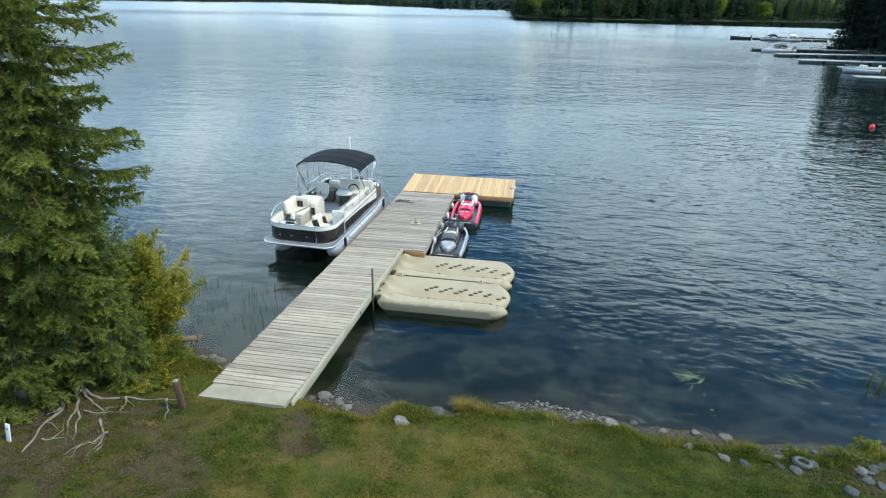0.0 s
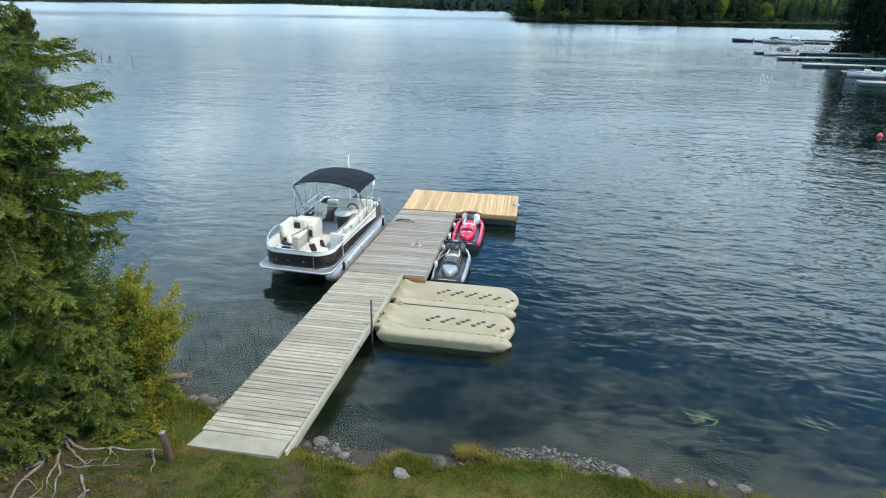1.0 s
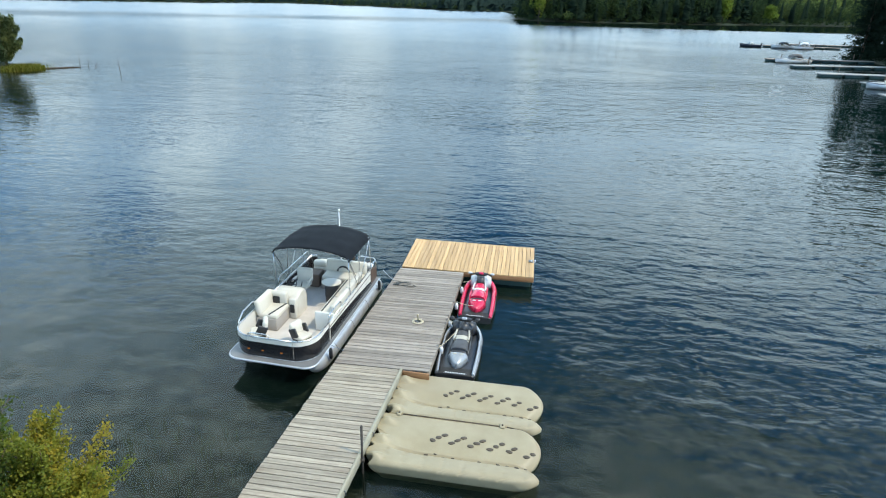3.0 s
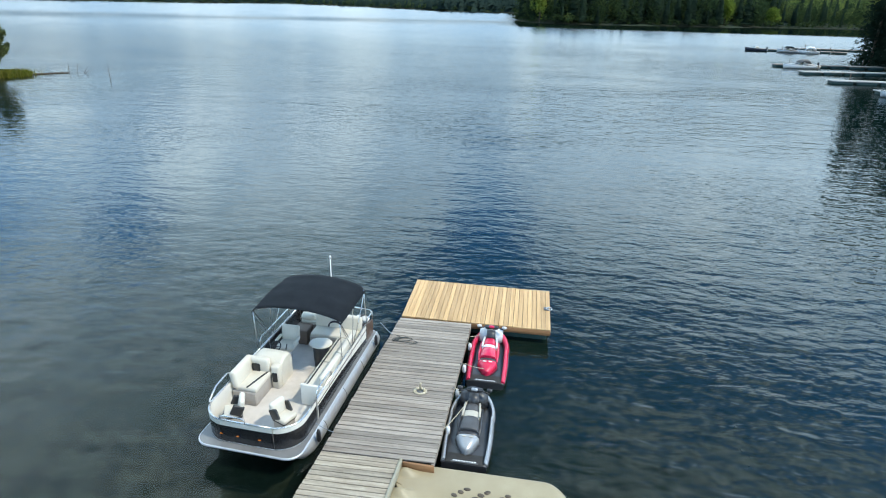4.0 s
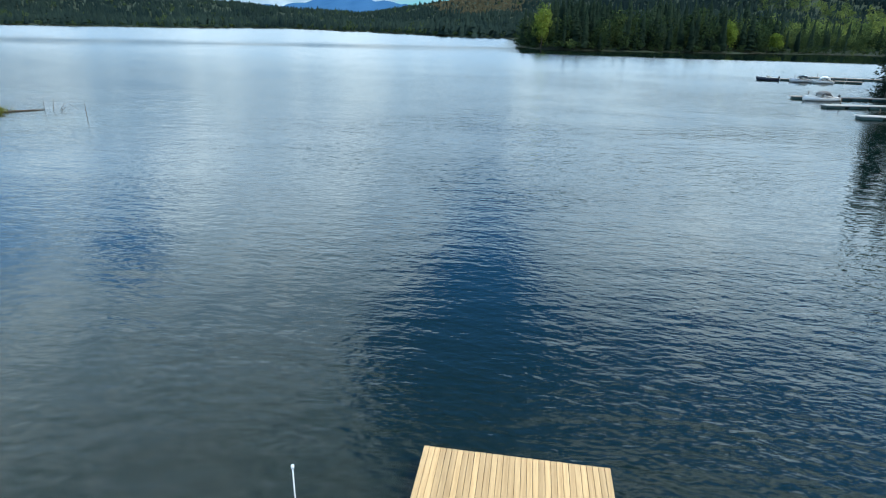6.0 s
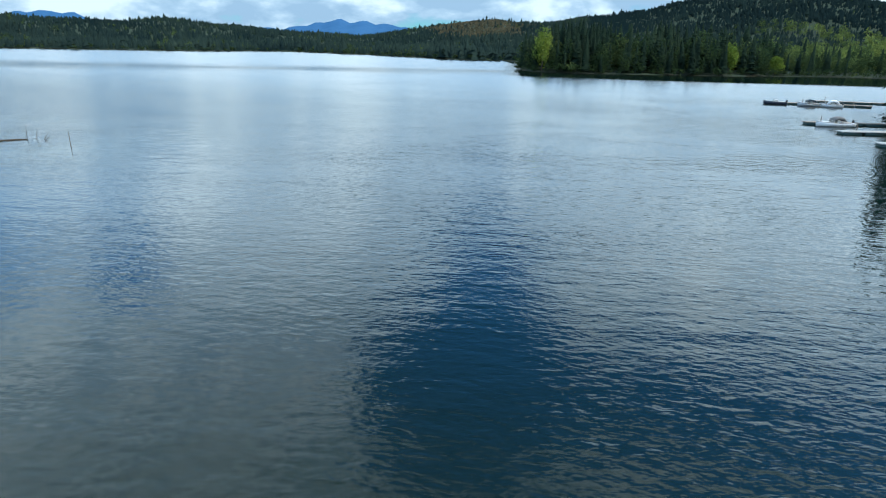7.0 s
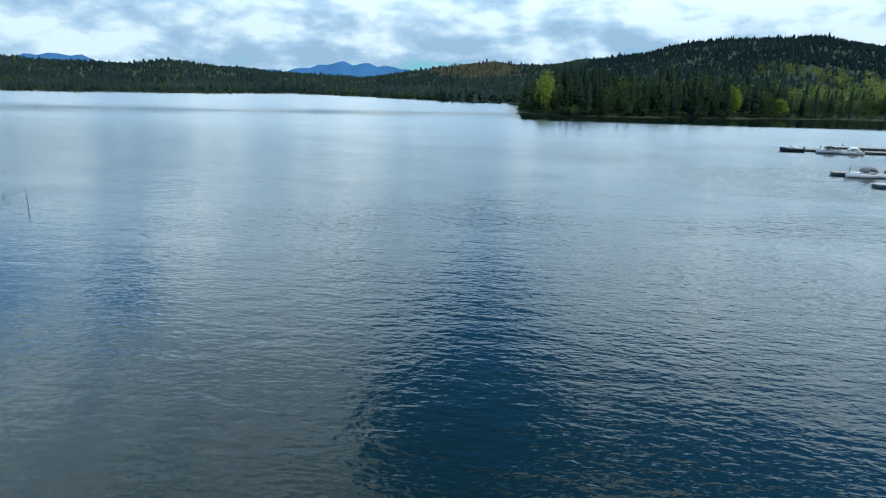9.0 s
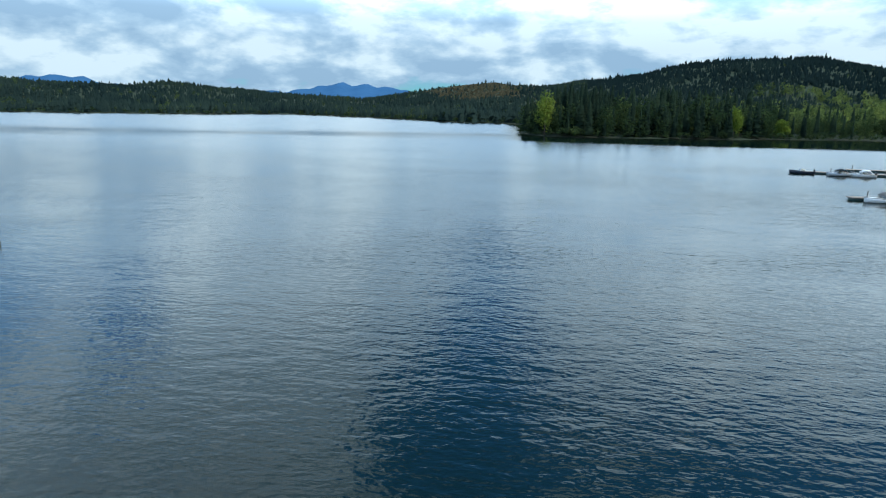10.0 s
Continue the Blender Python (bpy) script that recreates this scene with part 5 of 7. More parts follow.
    part("seat_cushion", cushion((0.50, 1.16, 0.13), (0.80, 3.50, 1.01), 0.045), M["vinyl"], couch)
    part("stripe", block((0.04, 2.2, 0.012), (0.63, 2.92, 1.078), 0.004), M["vinyl_dark"], couch)
    for y in (2.34, 3.50):
        part("backrest", cushion((0.15, 1.14, 0.42), (1.03, y, 1.20), 0.06, (0, 8, 0)), M["vinyl"], couch)
    part("end_panel", cushion((0.56, 0.07, 0.60), (0.82, 1.74, 0.90), 0.03), M["panel_cream"], couch)
    # stern couch and sun pad
    stern = part("stern_couch", block((1.35, 0.50, 0.36), (0.38, 4.36, 0.775), 0.015), M["vinyl_grey"], boat, "cream stern couch with black arch inset")
    part("seat_cushion", cushion((1.30, 0.50, 0.13), (0.38, 4.34, 1.01), 0.045), M["vinyl"], stern)
    part("backrest", cushion((1.35, 0.17, 0.44), (0.38, 4.64, 1.22), 0.06, (-8, 0, 0)), M["vinyl"], stern)
    part("arch_inset", tube([(0.30 + 0.20 * math.cos(a), 4.545, 1.08 + 0.18 * math.sin(a)) for a in [k * math.pi / 8 for k in range(9)]], 0.028, 6), M["vinyl_dark"], stern)
    pad = part("sun_pad", cushion((1.75, 0.62, 0.14), (0.05, 5.02, 1.02), 0.05), M["vinyl"], boat, "cream sun pad at the stern")
    part("pad_base", block((1.75, 0.60, 0.36), (0.05, 5.02, 0.77), 0.015), M["vinyl_grey"], pad)
    part("headrest", cushion((0.42, 0.26, 0.16), (-0.60, 4.80, 1.18), 0.06, (0, 0, 12)), M["vinyl"], pad)
    part("cooler", cushion((0.42, 0.44, 0.46), (-0.62, 4.40, 0.82), 0.03), M["vinyl_brown"], boat, "brown cooler box")
    table = part("table_top", lathe([(0.0, 0.0), (0.22, 0.0), (0.235, 0.018), (0.235, 0.035), (0.21, 0.05), (0.0, 0.05)], (0, 0, 0), 28), M["vinyl"], boat, "cream oval pedestal table")
    table.matrix_basis = Matrix.LocRotScale((0.36, 3.40, 1.24), None, (1.3, 1.1, 1))
    part("table_barrel", lathe([(0.0, -0.64), (0.15, -0.64), (0.165, -0.4), (0.165, -0.12), (0.14, 0.0), (0, 0.0)], (0, 0, 0), 20), M["vinyl_dark"], table, "black barrel base")
    part("folded_cover", loft([[(0.72 + 0.10 * k, 4.92 + 0.05 * math.sin(k), 1.12), (0.74 + 0.09 * k, 5.22 + 0.04 * math.cos(2 * k), 1.12), (0.76 + 0.08 * k, 5.10, 1.24 + 0.03 * math.sin(3 * k)), (0.74 + 0.09 * k, 4.98, 1.20)] for k in range(5)]), M["white_shell"], boat, "white folded boat cover")
    part("black_band", tube([(0.86, 4.96, 1.20), (0.92, 5.02, 1.28), (0.96, 5.12, 1.27), (1.00, 5.20, 1.15)], 0.03, 6), M["vinyl_dark"], boat)
    # bow chairs on box bases
    for x, y, turn in ((-0.64, 0.74, -62), (0.54, 0.84, 70)):
        chair = part("bow_chair", block((0.40, 0.38, 0.30), (0, 0, 0.15), 0.02), M["vinyl_grey"], boat, "cream and black swivel bow chair")
        chair.matrix_basis = pose(x, y, 0.592, 0, 0, turn) @ Matrix.Scale(0.88, 4)
        part("seat_cushion", cushion((0.46, 0.46, 0.13), (0, -0.02, 0.40), 0.055), M["vinyl"], chair)
        part("dark_skirt", cushion((0.42, 0.42, 0.06), (0, 0, 0.32), 0.02), M["vinyl_dark"], chair)
        part("chair_back", cushion((0.46, 0.15, 0.42), (0, 0.20, 0.60), 0.07, (-12, 0, 0)), M["vinyl"], chair)
        for sx in (-0.215, 0.215):
            part("side_inset", cushion((0.07, 0.30, 0.30), (sx, 0.10, 0.54), 0.035, (-25, 0, 0)), M["vinyl_dark"], chair)
    # outboard at the stern
    motor = part("outboard_motor", loft([[(0.05 + r * math.cos(a) * 0.8, 5.72 + r * math.sin(a) * 1.15, z) for a in [k * math.pi / 8 for k in range(16)]] for r, z in ((0.20, 0.72), (0.25, 0.80), (0.26, 1.0), (0.23, 1.16), (0.13, 1.25), (0.02, 1.27))]), M["panel_black"], boat, "black outboard motor cowl")
    part("motor_leg", block((0.13, 0.22, 0.95), (0.05, 5.74, 0.28), 0.04), M["panel_black"], motor)
    part("transom", block((0.8, 0.06, 0.46), (0.05, 5.50, 0.38), 0.01), M["aluminium_deck"], boat)
    # stern light on its mast
    mast = part("light_mast", tube([(-0.07, 5.30, 0.60), (-0.07, 5.30, 2.86)], 0.013, 6), M["white_shell"], boat, "white stern light mast")
    part("lamp_head", lathe([(0.0, 0), (0.03, 0), (0.034, 0.03), (0.03, 0.07), (0, 0.08)], (-0.07, 5.30, 2.84), 10), M["white_shell"], mast)
    # bimini: cloth over three bows
    rows = []
    nu, nv = 22, 14
    for j in range(nv + 1):
        t = j / nv
        row = []
        for i in range(nu + 1):
            u = -1 + 2 * i / nu
            crown = 0.20 * (1 - abs(u) ** 2.2) + 0.07 * math.sin(math.pi * t) * (1 - 0.4 * abs(u)) - 0.015 * math.sin(3 * math.pi * t) ** 2
            row.append((u * (1.20 + 0.02 * math.sin(math.pi * t)), 2.78 + 1.85 * t + 0.05 * math.sin(math.pi * (u + 1) / 2) * (2 * t - 1), 2.40 + crown - 0.10 * max(0, abs(u) - 0.93) / 0.07))
        rows.append(row)
    cloth = loft([r + [(x, y, z - 0.012) for x, y, z in r[::-1]] for r in rows])
    canopy = part("bimini_canopy", cloth, M["canvas"], boat, "black canvas bimini top", smooth=True)
    for t, foot in ((0.02, 3.55), (0.5, 3.62), (0.98, 3.72)):
        y = 2.78 + 1.85 * t
        bow_line = [(-1.15, foot, 1.19), (-1.17, (foot + 2 * y) / 3, 1.9), (-1.17, y, 2.32)] + [(-1.12 + 2.24 * k / 8, y, 2.37 + 0.19 * (1 - abs(-1 + 2 * k / 8) ** 2.2)) for k in range(9)] + [(1.17, y, 2.32), (1.17, (foot + 2 * y) / 3, 1.9), (1.15, foot, 1.19)]
        part("canopy_bow", tube(bow_line, 0.013, 6), M["chrome"], canopy, "bent metal canopy bow")
    for s in (-1.16, 1.16):
        part("strut", tube([(s, 2.86, 1.19), (s, 2.82, 2.36)], 0.012, 6), M["chrome"], canopy)
        part("strut", tube([(s, 4.58, 2.36), (s, 4.75, 1.19)], 0.012, 6), M["chrome"], canopy)
        part("strap", tube([(s, 2.80, 2.38), (s, 3.35, 1.60)], 0.009, 5), M["vinyl_dark"], canopy)
    # fenders and mooring
    for y in (1.0, 5.2):
        part("fender", lathe([(0.0, 0), (0.035, 0.02), (0.05, 0.07), (0.05, 0.28), (0.035, 0.34), (0.0, 0.36)], (1.27, y, 0.22), 12), M["vinyl_dark"], boat, "black hanging fender")
    return boat


M["aluminium_deck"] = surface("grey_deck_plate", (0.17, 0.17, 0.17), (0.27, 0.265, 0.26), 2.0, 0.55, metal=0.4, relief=0.2)
M["panel_taupe"] = surface("brown_panel", (0.085, 0.055, 0.040), (0.12, 0.08, 0.06), 2.0, 0.35, relief=0.0, coat=0.2)
M["vinyl_brown"] = surface("brown_vinyl", (0.12, 0.085, 0.065), (0.17, 0.125, 0.10), 2.0, 0.6, relief=0.2)
M["amber"] = surface("amber_lens", (0.60, 0.16, 0.02), (0.72, 0.22, 0.03), 4.0, 0.2, relief=0)
pontoon_boat()

# ---- drive-on floats and jet skis ----
M["white_hood"] = surface("grey_white_hood", (0.45, 0.45, 0.45), (0.7, 0.7, 0.69), 5.0, 0.35, relief=0.0, coat=0.3)
M["beige_seat"] = surface("beige_seat_vinyl", (0.42, 0.39, 0.32), (0.52, 0.48, 0.40), 3.0, 0.5, relief=0.2)
def ride_float(m, seed):
    """A moulded float: a trough between two rounded lobes, roller pockets along it."""
    ob = thing("drive_on_float", m, "tan moulded plastic drive-on float with dark roller pockets", "float", "drive-on floats")
    rng = random.Random(seed)
    nx, ny = 72, 70
    half = 0.815

    def end_x(y):
        c, w, r = (0.27, 0.545, 0.52) if y > -0.275 else (-0.545, 0.27, 0.40)
        q = min(abs((y - c) / w), 1.0)
        return 1.86 - r * (1 - math.sqrt(max(1 - q**1.9, 0.0))) - (0.03 if y <= -0.27 else 0)

    def start_x(y):
        return -1.84 + 0.15 * max(0, math.sin(y * 15)) + 0.06 * math.sin(y * 7 + 1)

    def top(x, y):
        run = min(max((x + 1.60) / 0.9, 0), 1)
        run = run * run * (3 - 2 * run)
        z = 0.335 - 0.105 * run * math.exp(-(((y + 0.20) / 0.26) ** 2)) - 0.05 * run * max(0, min(1, (0.75 - y) / 0.9)) * (1 if y > -0.2 else 0)
        if x > 1.3:
            z -= 0.10 * ((x - 1.3) / 0.56) ** 2 * math.exp(-(((y + 0.25) / 0.22) ** 2))
        z -= 0.13 * max(0, (x - (end_x(y) - 0.22)) / 0.22) ** 2.5
        z += 0.12 * math.exp(-(((x + 1.62) / 0.17) ** 2)) * max(0, math.sin(y * 11 + 2.6))
        # a moulded channel parts the two lobes
        z -= 0.075 * math.exp(-(((y + 0.275) / 0.045) ** 2)) * min(1, max(0, (x + 1.5) / 0.3))
        z -= 0.05 * max(0, (abs(y) - half + 0.09) / 0.09) ** 2
        # moulded seams on the near lobe
        if y < -0.33:
            s = ((x + 1.86) / 0.42) % 1.0
            z -= 0.018 if min(s, 1 - s) < 0.06 else 0
        return z

    rows = []
    for j in range(ny + 1):
        y = -half + 2 * half * j / ny
        rows.append([(start_x(y) + (end_x(y) - start_x(y)) * (0.5 - 0.5 * math.cos(math.pi * i / nx) * (1 - 0.55 * (1 - abs(2 * i / nx - 1)))), y) for i in range(nx + 1)])
    bm = bmesh.new()
    grid = [[bm.verts.new((x, y, top(x, y))) for x, y in row] for row in rows]
    for a, b in zip(grid, grid[1:]):
        for i in range(nx):
            bm.faces.new((a[i], a[i + 1], b[i + 1], b[i])).smooth = True
    rim = grid[0] + [g[-1] for g in grid[1:]] + grid[-1][-2::-1] + [g[0] for g in grid[-2:0:-1]]
    rings = [rim]
    for dz, k in ((-0.06, 1.002), (-0.21, 0.965), (-0.50, 0.84)):
        rings.append([bm.verts.new((v.co.x * k, v.co.y * k, (v.co.z if dz > -0.2 else 0.30) + dz)) for v in rim])
    for r, s in zip(rings, rings[1:]):
        for i in range(len(rim)):
            j = (i + 1) % len(rim)
            bm.faces.new((r[i], r[j], s[j], s[i])).smooth = True
    part("float_body", bm, M["tan_plastic"], ob)
    # rollers in their pockets
    pocket = stone(rng, (0.055, 0.033, 0.022), 2, 1.0, 0.10)
    me = bpy.data.meshes.new("roller")
    pocket.to_mesh(me)
    pocket.free()
    me.materials.append(M["pocket"])
    spots = [(-0.52 + 0.425 * k + 0.125 * i, 0.12 + 0.085 * i - 0.015 * k) for k in range(4) for i in range(3)]
    spots += [(1.17, 0.08), (1.28, 0.16), (1.55, 0.02), (1.68, 0.10)]
    for x, y in spots:
        r = new("roller", me)
        r.parent = ob
        r.matrix_basis = Matrix.LocRotScale((x, y, top(x, y) + 0.002), Euler((0, 0, rng.uniform(-0.5, 0.5))), (rng.uniform(1.2, 1.5), rng.uniform(1.25, 1.6), 1))
    for k in range(12):
        x, y = -0.60 + 0.195 * k, -0.235 - 0.012 * k + (0.02 if k % 2 else -0.015)
        r = new("roller", me)
        r.parent = ob
        r.matrix_basis = Matrix.LocRotScale((x, y, top(x, y) + 0.004), Euler((0, 0, rng.uniform(-0.4, 0.1))), (0.95 if k % 2 == 0 else 0.7, 0.75 if k % 2 == 0 else 0.42, 0.8))
    part("end_bolt", block((0.16, 0.045, 0.05), (1.66, -0.30, top(1.66, -0.30) + 0.02), 0.02, (0, 0, -22)), M["pocket"], ob)
    part("flare", loft([[(-1.78, 0.15, 0.345), (-1.60, 0.10, 0.335), (-1.35, -0.06, 0.300), (-1.66, -0.02, 0.30)], [(-1.76, 0.13, 0.372), (-1.60, 0.085, 0.362), (-1.36, -0.07, 0.310), (-1.66, -0.01, 0.325)]], smooth=False), M["tan_plastic"], ob)
    return ob


M["pocket"] = surface("dark_roller", (0.045, 0.032, 0.020), (0.10, 0.075, 0.05), 9.0, 0.6, relief=0.2)
ride_float(pose(-1.97, 15.78, 0, 0, 0, -1.9), 1)
ride_float(pose(-2.06, 14.16, 0, 0, 0, -1.9), 2)
seam = thing("float_coupling", pose(-2.01, 14.95, 0, 0, 0, -1.9), "tan couplings pinning the two drive-on floats together", "coupling")
part("joint_rib", tube([(-1.36, 0, 0.335), (-0.2, 0.0, 0.335), (0.86, 0, 0.33)], 0.014, 6), M["pocket"], seam)
part("joint_rib", tube([(1.05, 0, 0.33), (1.4, -0.03, 0.31), (1.62, -0.10, 0.26), (1.72, -0.2, 0.2)], 0.014, 6), M["pocket"], seam)
for x in (-1.45, 0.95):
    part("link_plate", block((0.11, 0.16, 0.03), (x, 0, 0.352), 0.012), M["tan_plastic"], seam)
    part("link_pin", lathe([(0, 0), (0.022, 0), (0.022, 0.02), (0, 0.024)], (x, 0, 0.366), 10), M["pocket"], seam)


def jet_ski(m, label, side, hull, seat, stripe, hood, tail, stripe_wide=0.10, arm=1.0):
    """A sit-on jet ski, bow towards +y."""
    ob = thing("jet_ski", m @ Matrix.Diagonal((1, 0.85, 0.86, 1)), label, "jet ski", "jet skis at the dock")

    def half(t):
        return 0.50 + 0.05 * math.sin(math.pi * min(t * 1.25, 1)) if t < 0.62 else 0.54 * math.sqrt(max(1 - ((t - 0.62) / 0.385) ** 2.3, 0.0)) + 0.012

    n = 26
    sections = []
    for k in range(n + 1):
        t = k / n
        y, w = -1.45 + 2.95 * t, half(t)
        rise = 0.16 * max(0, (t - 0.55) / 0.45) ** 2
        sections.append([(-w * 0.45, y, -0.16 + 1.5 * rise), (-w, y, 0.05 + rise), (-w - 0.01, y, 0.20 + rise), (-w + 0.04, y, 0.235 + rise), (w - 0.04, y, 0.235 + rise), (w + 0.01, y, 0.20 + rise), (w, y, 0.05 + rise), (w * 0.45, y, -0.16 + 1.5 * rise)])
    part("hull", loft(sections), M[hull], ob, "dark lower hull and foot wells")
    # side decks that sweep in to the bow
    for s in (-1, 1):
        sec = []
        for k in range(n + 1):
            t = 0.02 + 0.93 * k / n
            y, w = -1.45 + 2.95 * t, half(t)
            rise = 0.16 * max(0, (t - 0.55) / 0.45) ** 2
            wide = 0.10 + 0.04 * math.sin(math.pi * t) + 0.16 * max(0, (t - 0.62) / 0.35) ** 1.5
            wide = min(wide * arm, w * 0.95)
            up = 0.30 + rise + 0.10 * math.sin(math.pi * min(1, t * 1.05)) + 0.05 * t
            inn = max(w - wide, 0.0)
            sec.append([(s * (w + 0.015), y, 0.20 + rise), (s * (w + 0.02), y, 0.26 + rise), (s * (w - 0.02), y, up - 0.02), (s * (w - 0.07), y, up), (s * (inn + 0.03), y, up - 0.015), (s * inn, y, 0.22 + rise)])
        part("side_deck", loft(sec), M[side], ob, "glossy sweeping side deck")
        part("bumper", tube([(s * (half(t) + 0.02), -1.45 + 2.95 * t, 0.215 + 0.16 * max(0, (t - 0.55) / 0.45) ** 2) for t in [0.01 + 0.95 * k / 18 for k in range(19)]], 0.016, 6), M["dark_shell"], ob)
    part("rear_mat", block((0.86, 0.36, 0.02), (0, -1.26, 0.245), 0.008), M["dark_rubber"], ob, "black rear boarding mat")
    for k in range(9):
        part("lettering_bar", block((0.045, 0.035, 0.004), (-0.24 + 0.06 * k, -1.36, 0.258), 0.001), M["white_shell"], ob)
    part("grab_bar", block((0.62, 0.035, 0.02), (0, -1.41, 0.262), 0.008), M["steel"], ob)
    # seat: narrow waist, pointed tail
    def saddle(y0, y1, w0, w1, z0, z1, mat, name, steps=10, bulge=0.02, label=""):
        sec = []
        for k in range(steps + 1):
            t = k / steps
            y, w, z = y0 + (y1 - y0) * t, w0(t) if callable(w0) else w0 + (w1 - w0) * t, z0 + (z1 - z0) * t
            z += bulge * math.sin(math.pi * t)
            sec.append([(-w * 1.15, y, 0.22), (-w * 1.05, y, z - 0.12), (-w * 0.8, y, z - 0.03), (-w * 0.3, y, z), (w * 0.3, y, z), (w * 0.8, y, z - 0.03), (w * 1.05, y, z - 0.12), (w * 1.15, y, 0.22)])
        return part(name, loft(sec), M[mat], ob, label)

    saddle(-1.13, -0.66, lambda t: 0.02 + 0.235 * t**0.6, 0, 0.43, 0.56, tail, "tail_cowl", label="pointed tail cowl")
    saddle(-0.64, -0.52, 0.235, 0.23, 0.53, 0.55, "dark_shell", "seat_step")
    saddle(-0.50, 0.02, 0.225, 0.195, 0.62, 0.63, seat, "rear_seat", bulge=0.03)
    saddle(0.03, 0.03 + stripe_wide * 1.6, 0.195, 0.19, 0.625, 0.62, stripe, "seat_band", label="pale seat band")
    saddle(0.045 + stripe_wide * 1.6, 0.56, 0.19, 0.16, 0.615, 0.64, seat, "front_seat")
    for s in (-1, 1):
        part("seat_trim", tube([(s * 0.205, 0.03, 0.60), (s * 0.20, 0.3, 0.60), (s * 0.17, 0.58, 0.64)], 0.030, 6), M[stripe], ob)
        part("knee_guard", tube([(s * 0.245, -0.60, 0.44), (s * 0.255, -0.1, 0.46), (s * 0.24, 0.5, 0.50)], [0.03, 0.05, 0.04], 7), M[side if side == "red_shell" else "dark_shell"], ob)
        part("tail_pad", block((0.10, 0.05, 0.02), (s * 0.085, -0.74, 0.555), 0.01), M[stripe], ob)
    # console, hood and bars
    part("console", loft([[(-w, y, z0), (-w * 0.8, y, z1), (w * 0.8, y, z1), (w, y, z0)] for y, w, z0, z1 in ((0.56, 0.13, 0.40, 0.66), (0.62, 0.15, 0.40, 0.78), (0.78, 0.15, 0.42, 0.84), (0.86, 0.12, 0.44, 0.80))]), M["dark_shell"], ob, "black dash console")
    sec = []
    for y, w, z in ((0.70, 0.22, 0.62), (0.82, 0.34, 0.74), (0.98, 0.37, 0.80), (1.14, 0.30, 0.74), (1.30, 0.19, 0.58), (1.44, 0.05, 0.44)):
        sec.append([(-w, y, 0.34), (-w * 0.92, y, z - 0.07), (-w * 0.5, y, z), (w * 0.5, y, z), (w * 0.92, y, z - 0.07), (w, y, 0.34)])
    part("hood", loft(sec), M[hood], ob, "sculpted front hood")
    part("wind_deflector", loft([[(-w, y, z), (0, y, z + 0.05), (w, y, z), (0, y - 0.02, z - 0.08)] for y, w, z in ((0.92, 0.19, 0.80), (1.02, 0.21, 0.86), (1.12, 0.13, 0.78))]), M["dark_shell"], ob, "dark wind deflector")
    bar = part("handlebar", tube([(-0.36, 0.74, 0.90), (-0.20, 0.81, 0.92), (0, 0.84, 0.91), (0.20, 0.81, 0.92), (0.36, 0.74, 0.90)], 0.02, 7), M["dark_shell"], ob, "black handlebar")
    part("bar_pad", block((0.16, 0.11, 0.08), (0, 0.83, 0.93), 0.03), M[tail], bar)
    for s in (-1, 1):
        part("grip", tube([(s * 0.26, 0.785, 0.915), (s * 0.38, 0.73, 0.90)], 0.026, 7), M["dark_rubber"], bar)
        mir = part("mirror", lathe([(0, 0), (0.06, 0.0), (0.075, 0.03), (0.06, 0.06), (0, 0.065)], (0, 0, 0), 14), M["white_hood" if side == "red_shell" else "dark_shell"], ob, "oval wing mirror")
        mir.matrix_basis = Matrix.LocRotScale((s * 0.37, 0.98, 0.84), Euler((radians(50), 0, 0)), (1.0, 0.75, 0.8))
    return ob


jet_ski(pose(-2.07, 21.22, 0, 0, 0, -1.2), "red and white jet ski tied beside the dock", "red_shell", "dark_shell", "red_shell", "white_shell", "white_hood", "red_shell")
jet_ski(pose(-2.34, 18.12, 0, 0, 0, -1.6), "silver and black jet ski tied beside the dock", "silver_shell", "dark_shell", "grey_seat", "beige_seat", "dark_shell", "silver_shell", 0.16, 0.66)

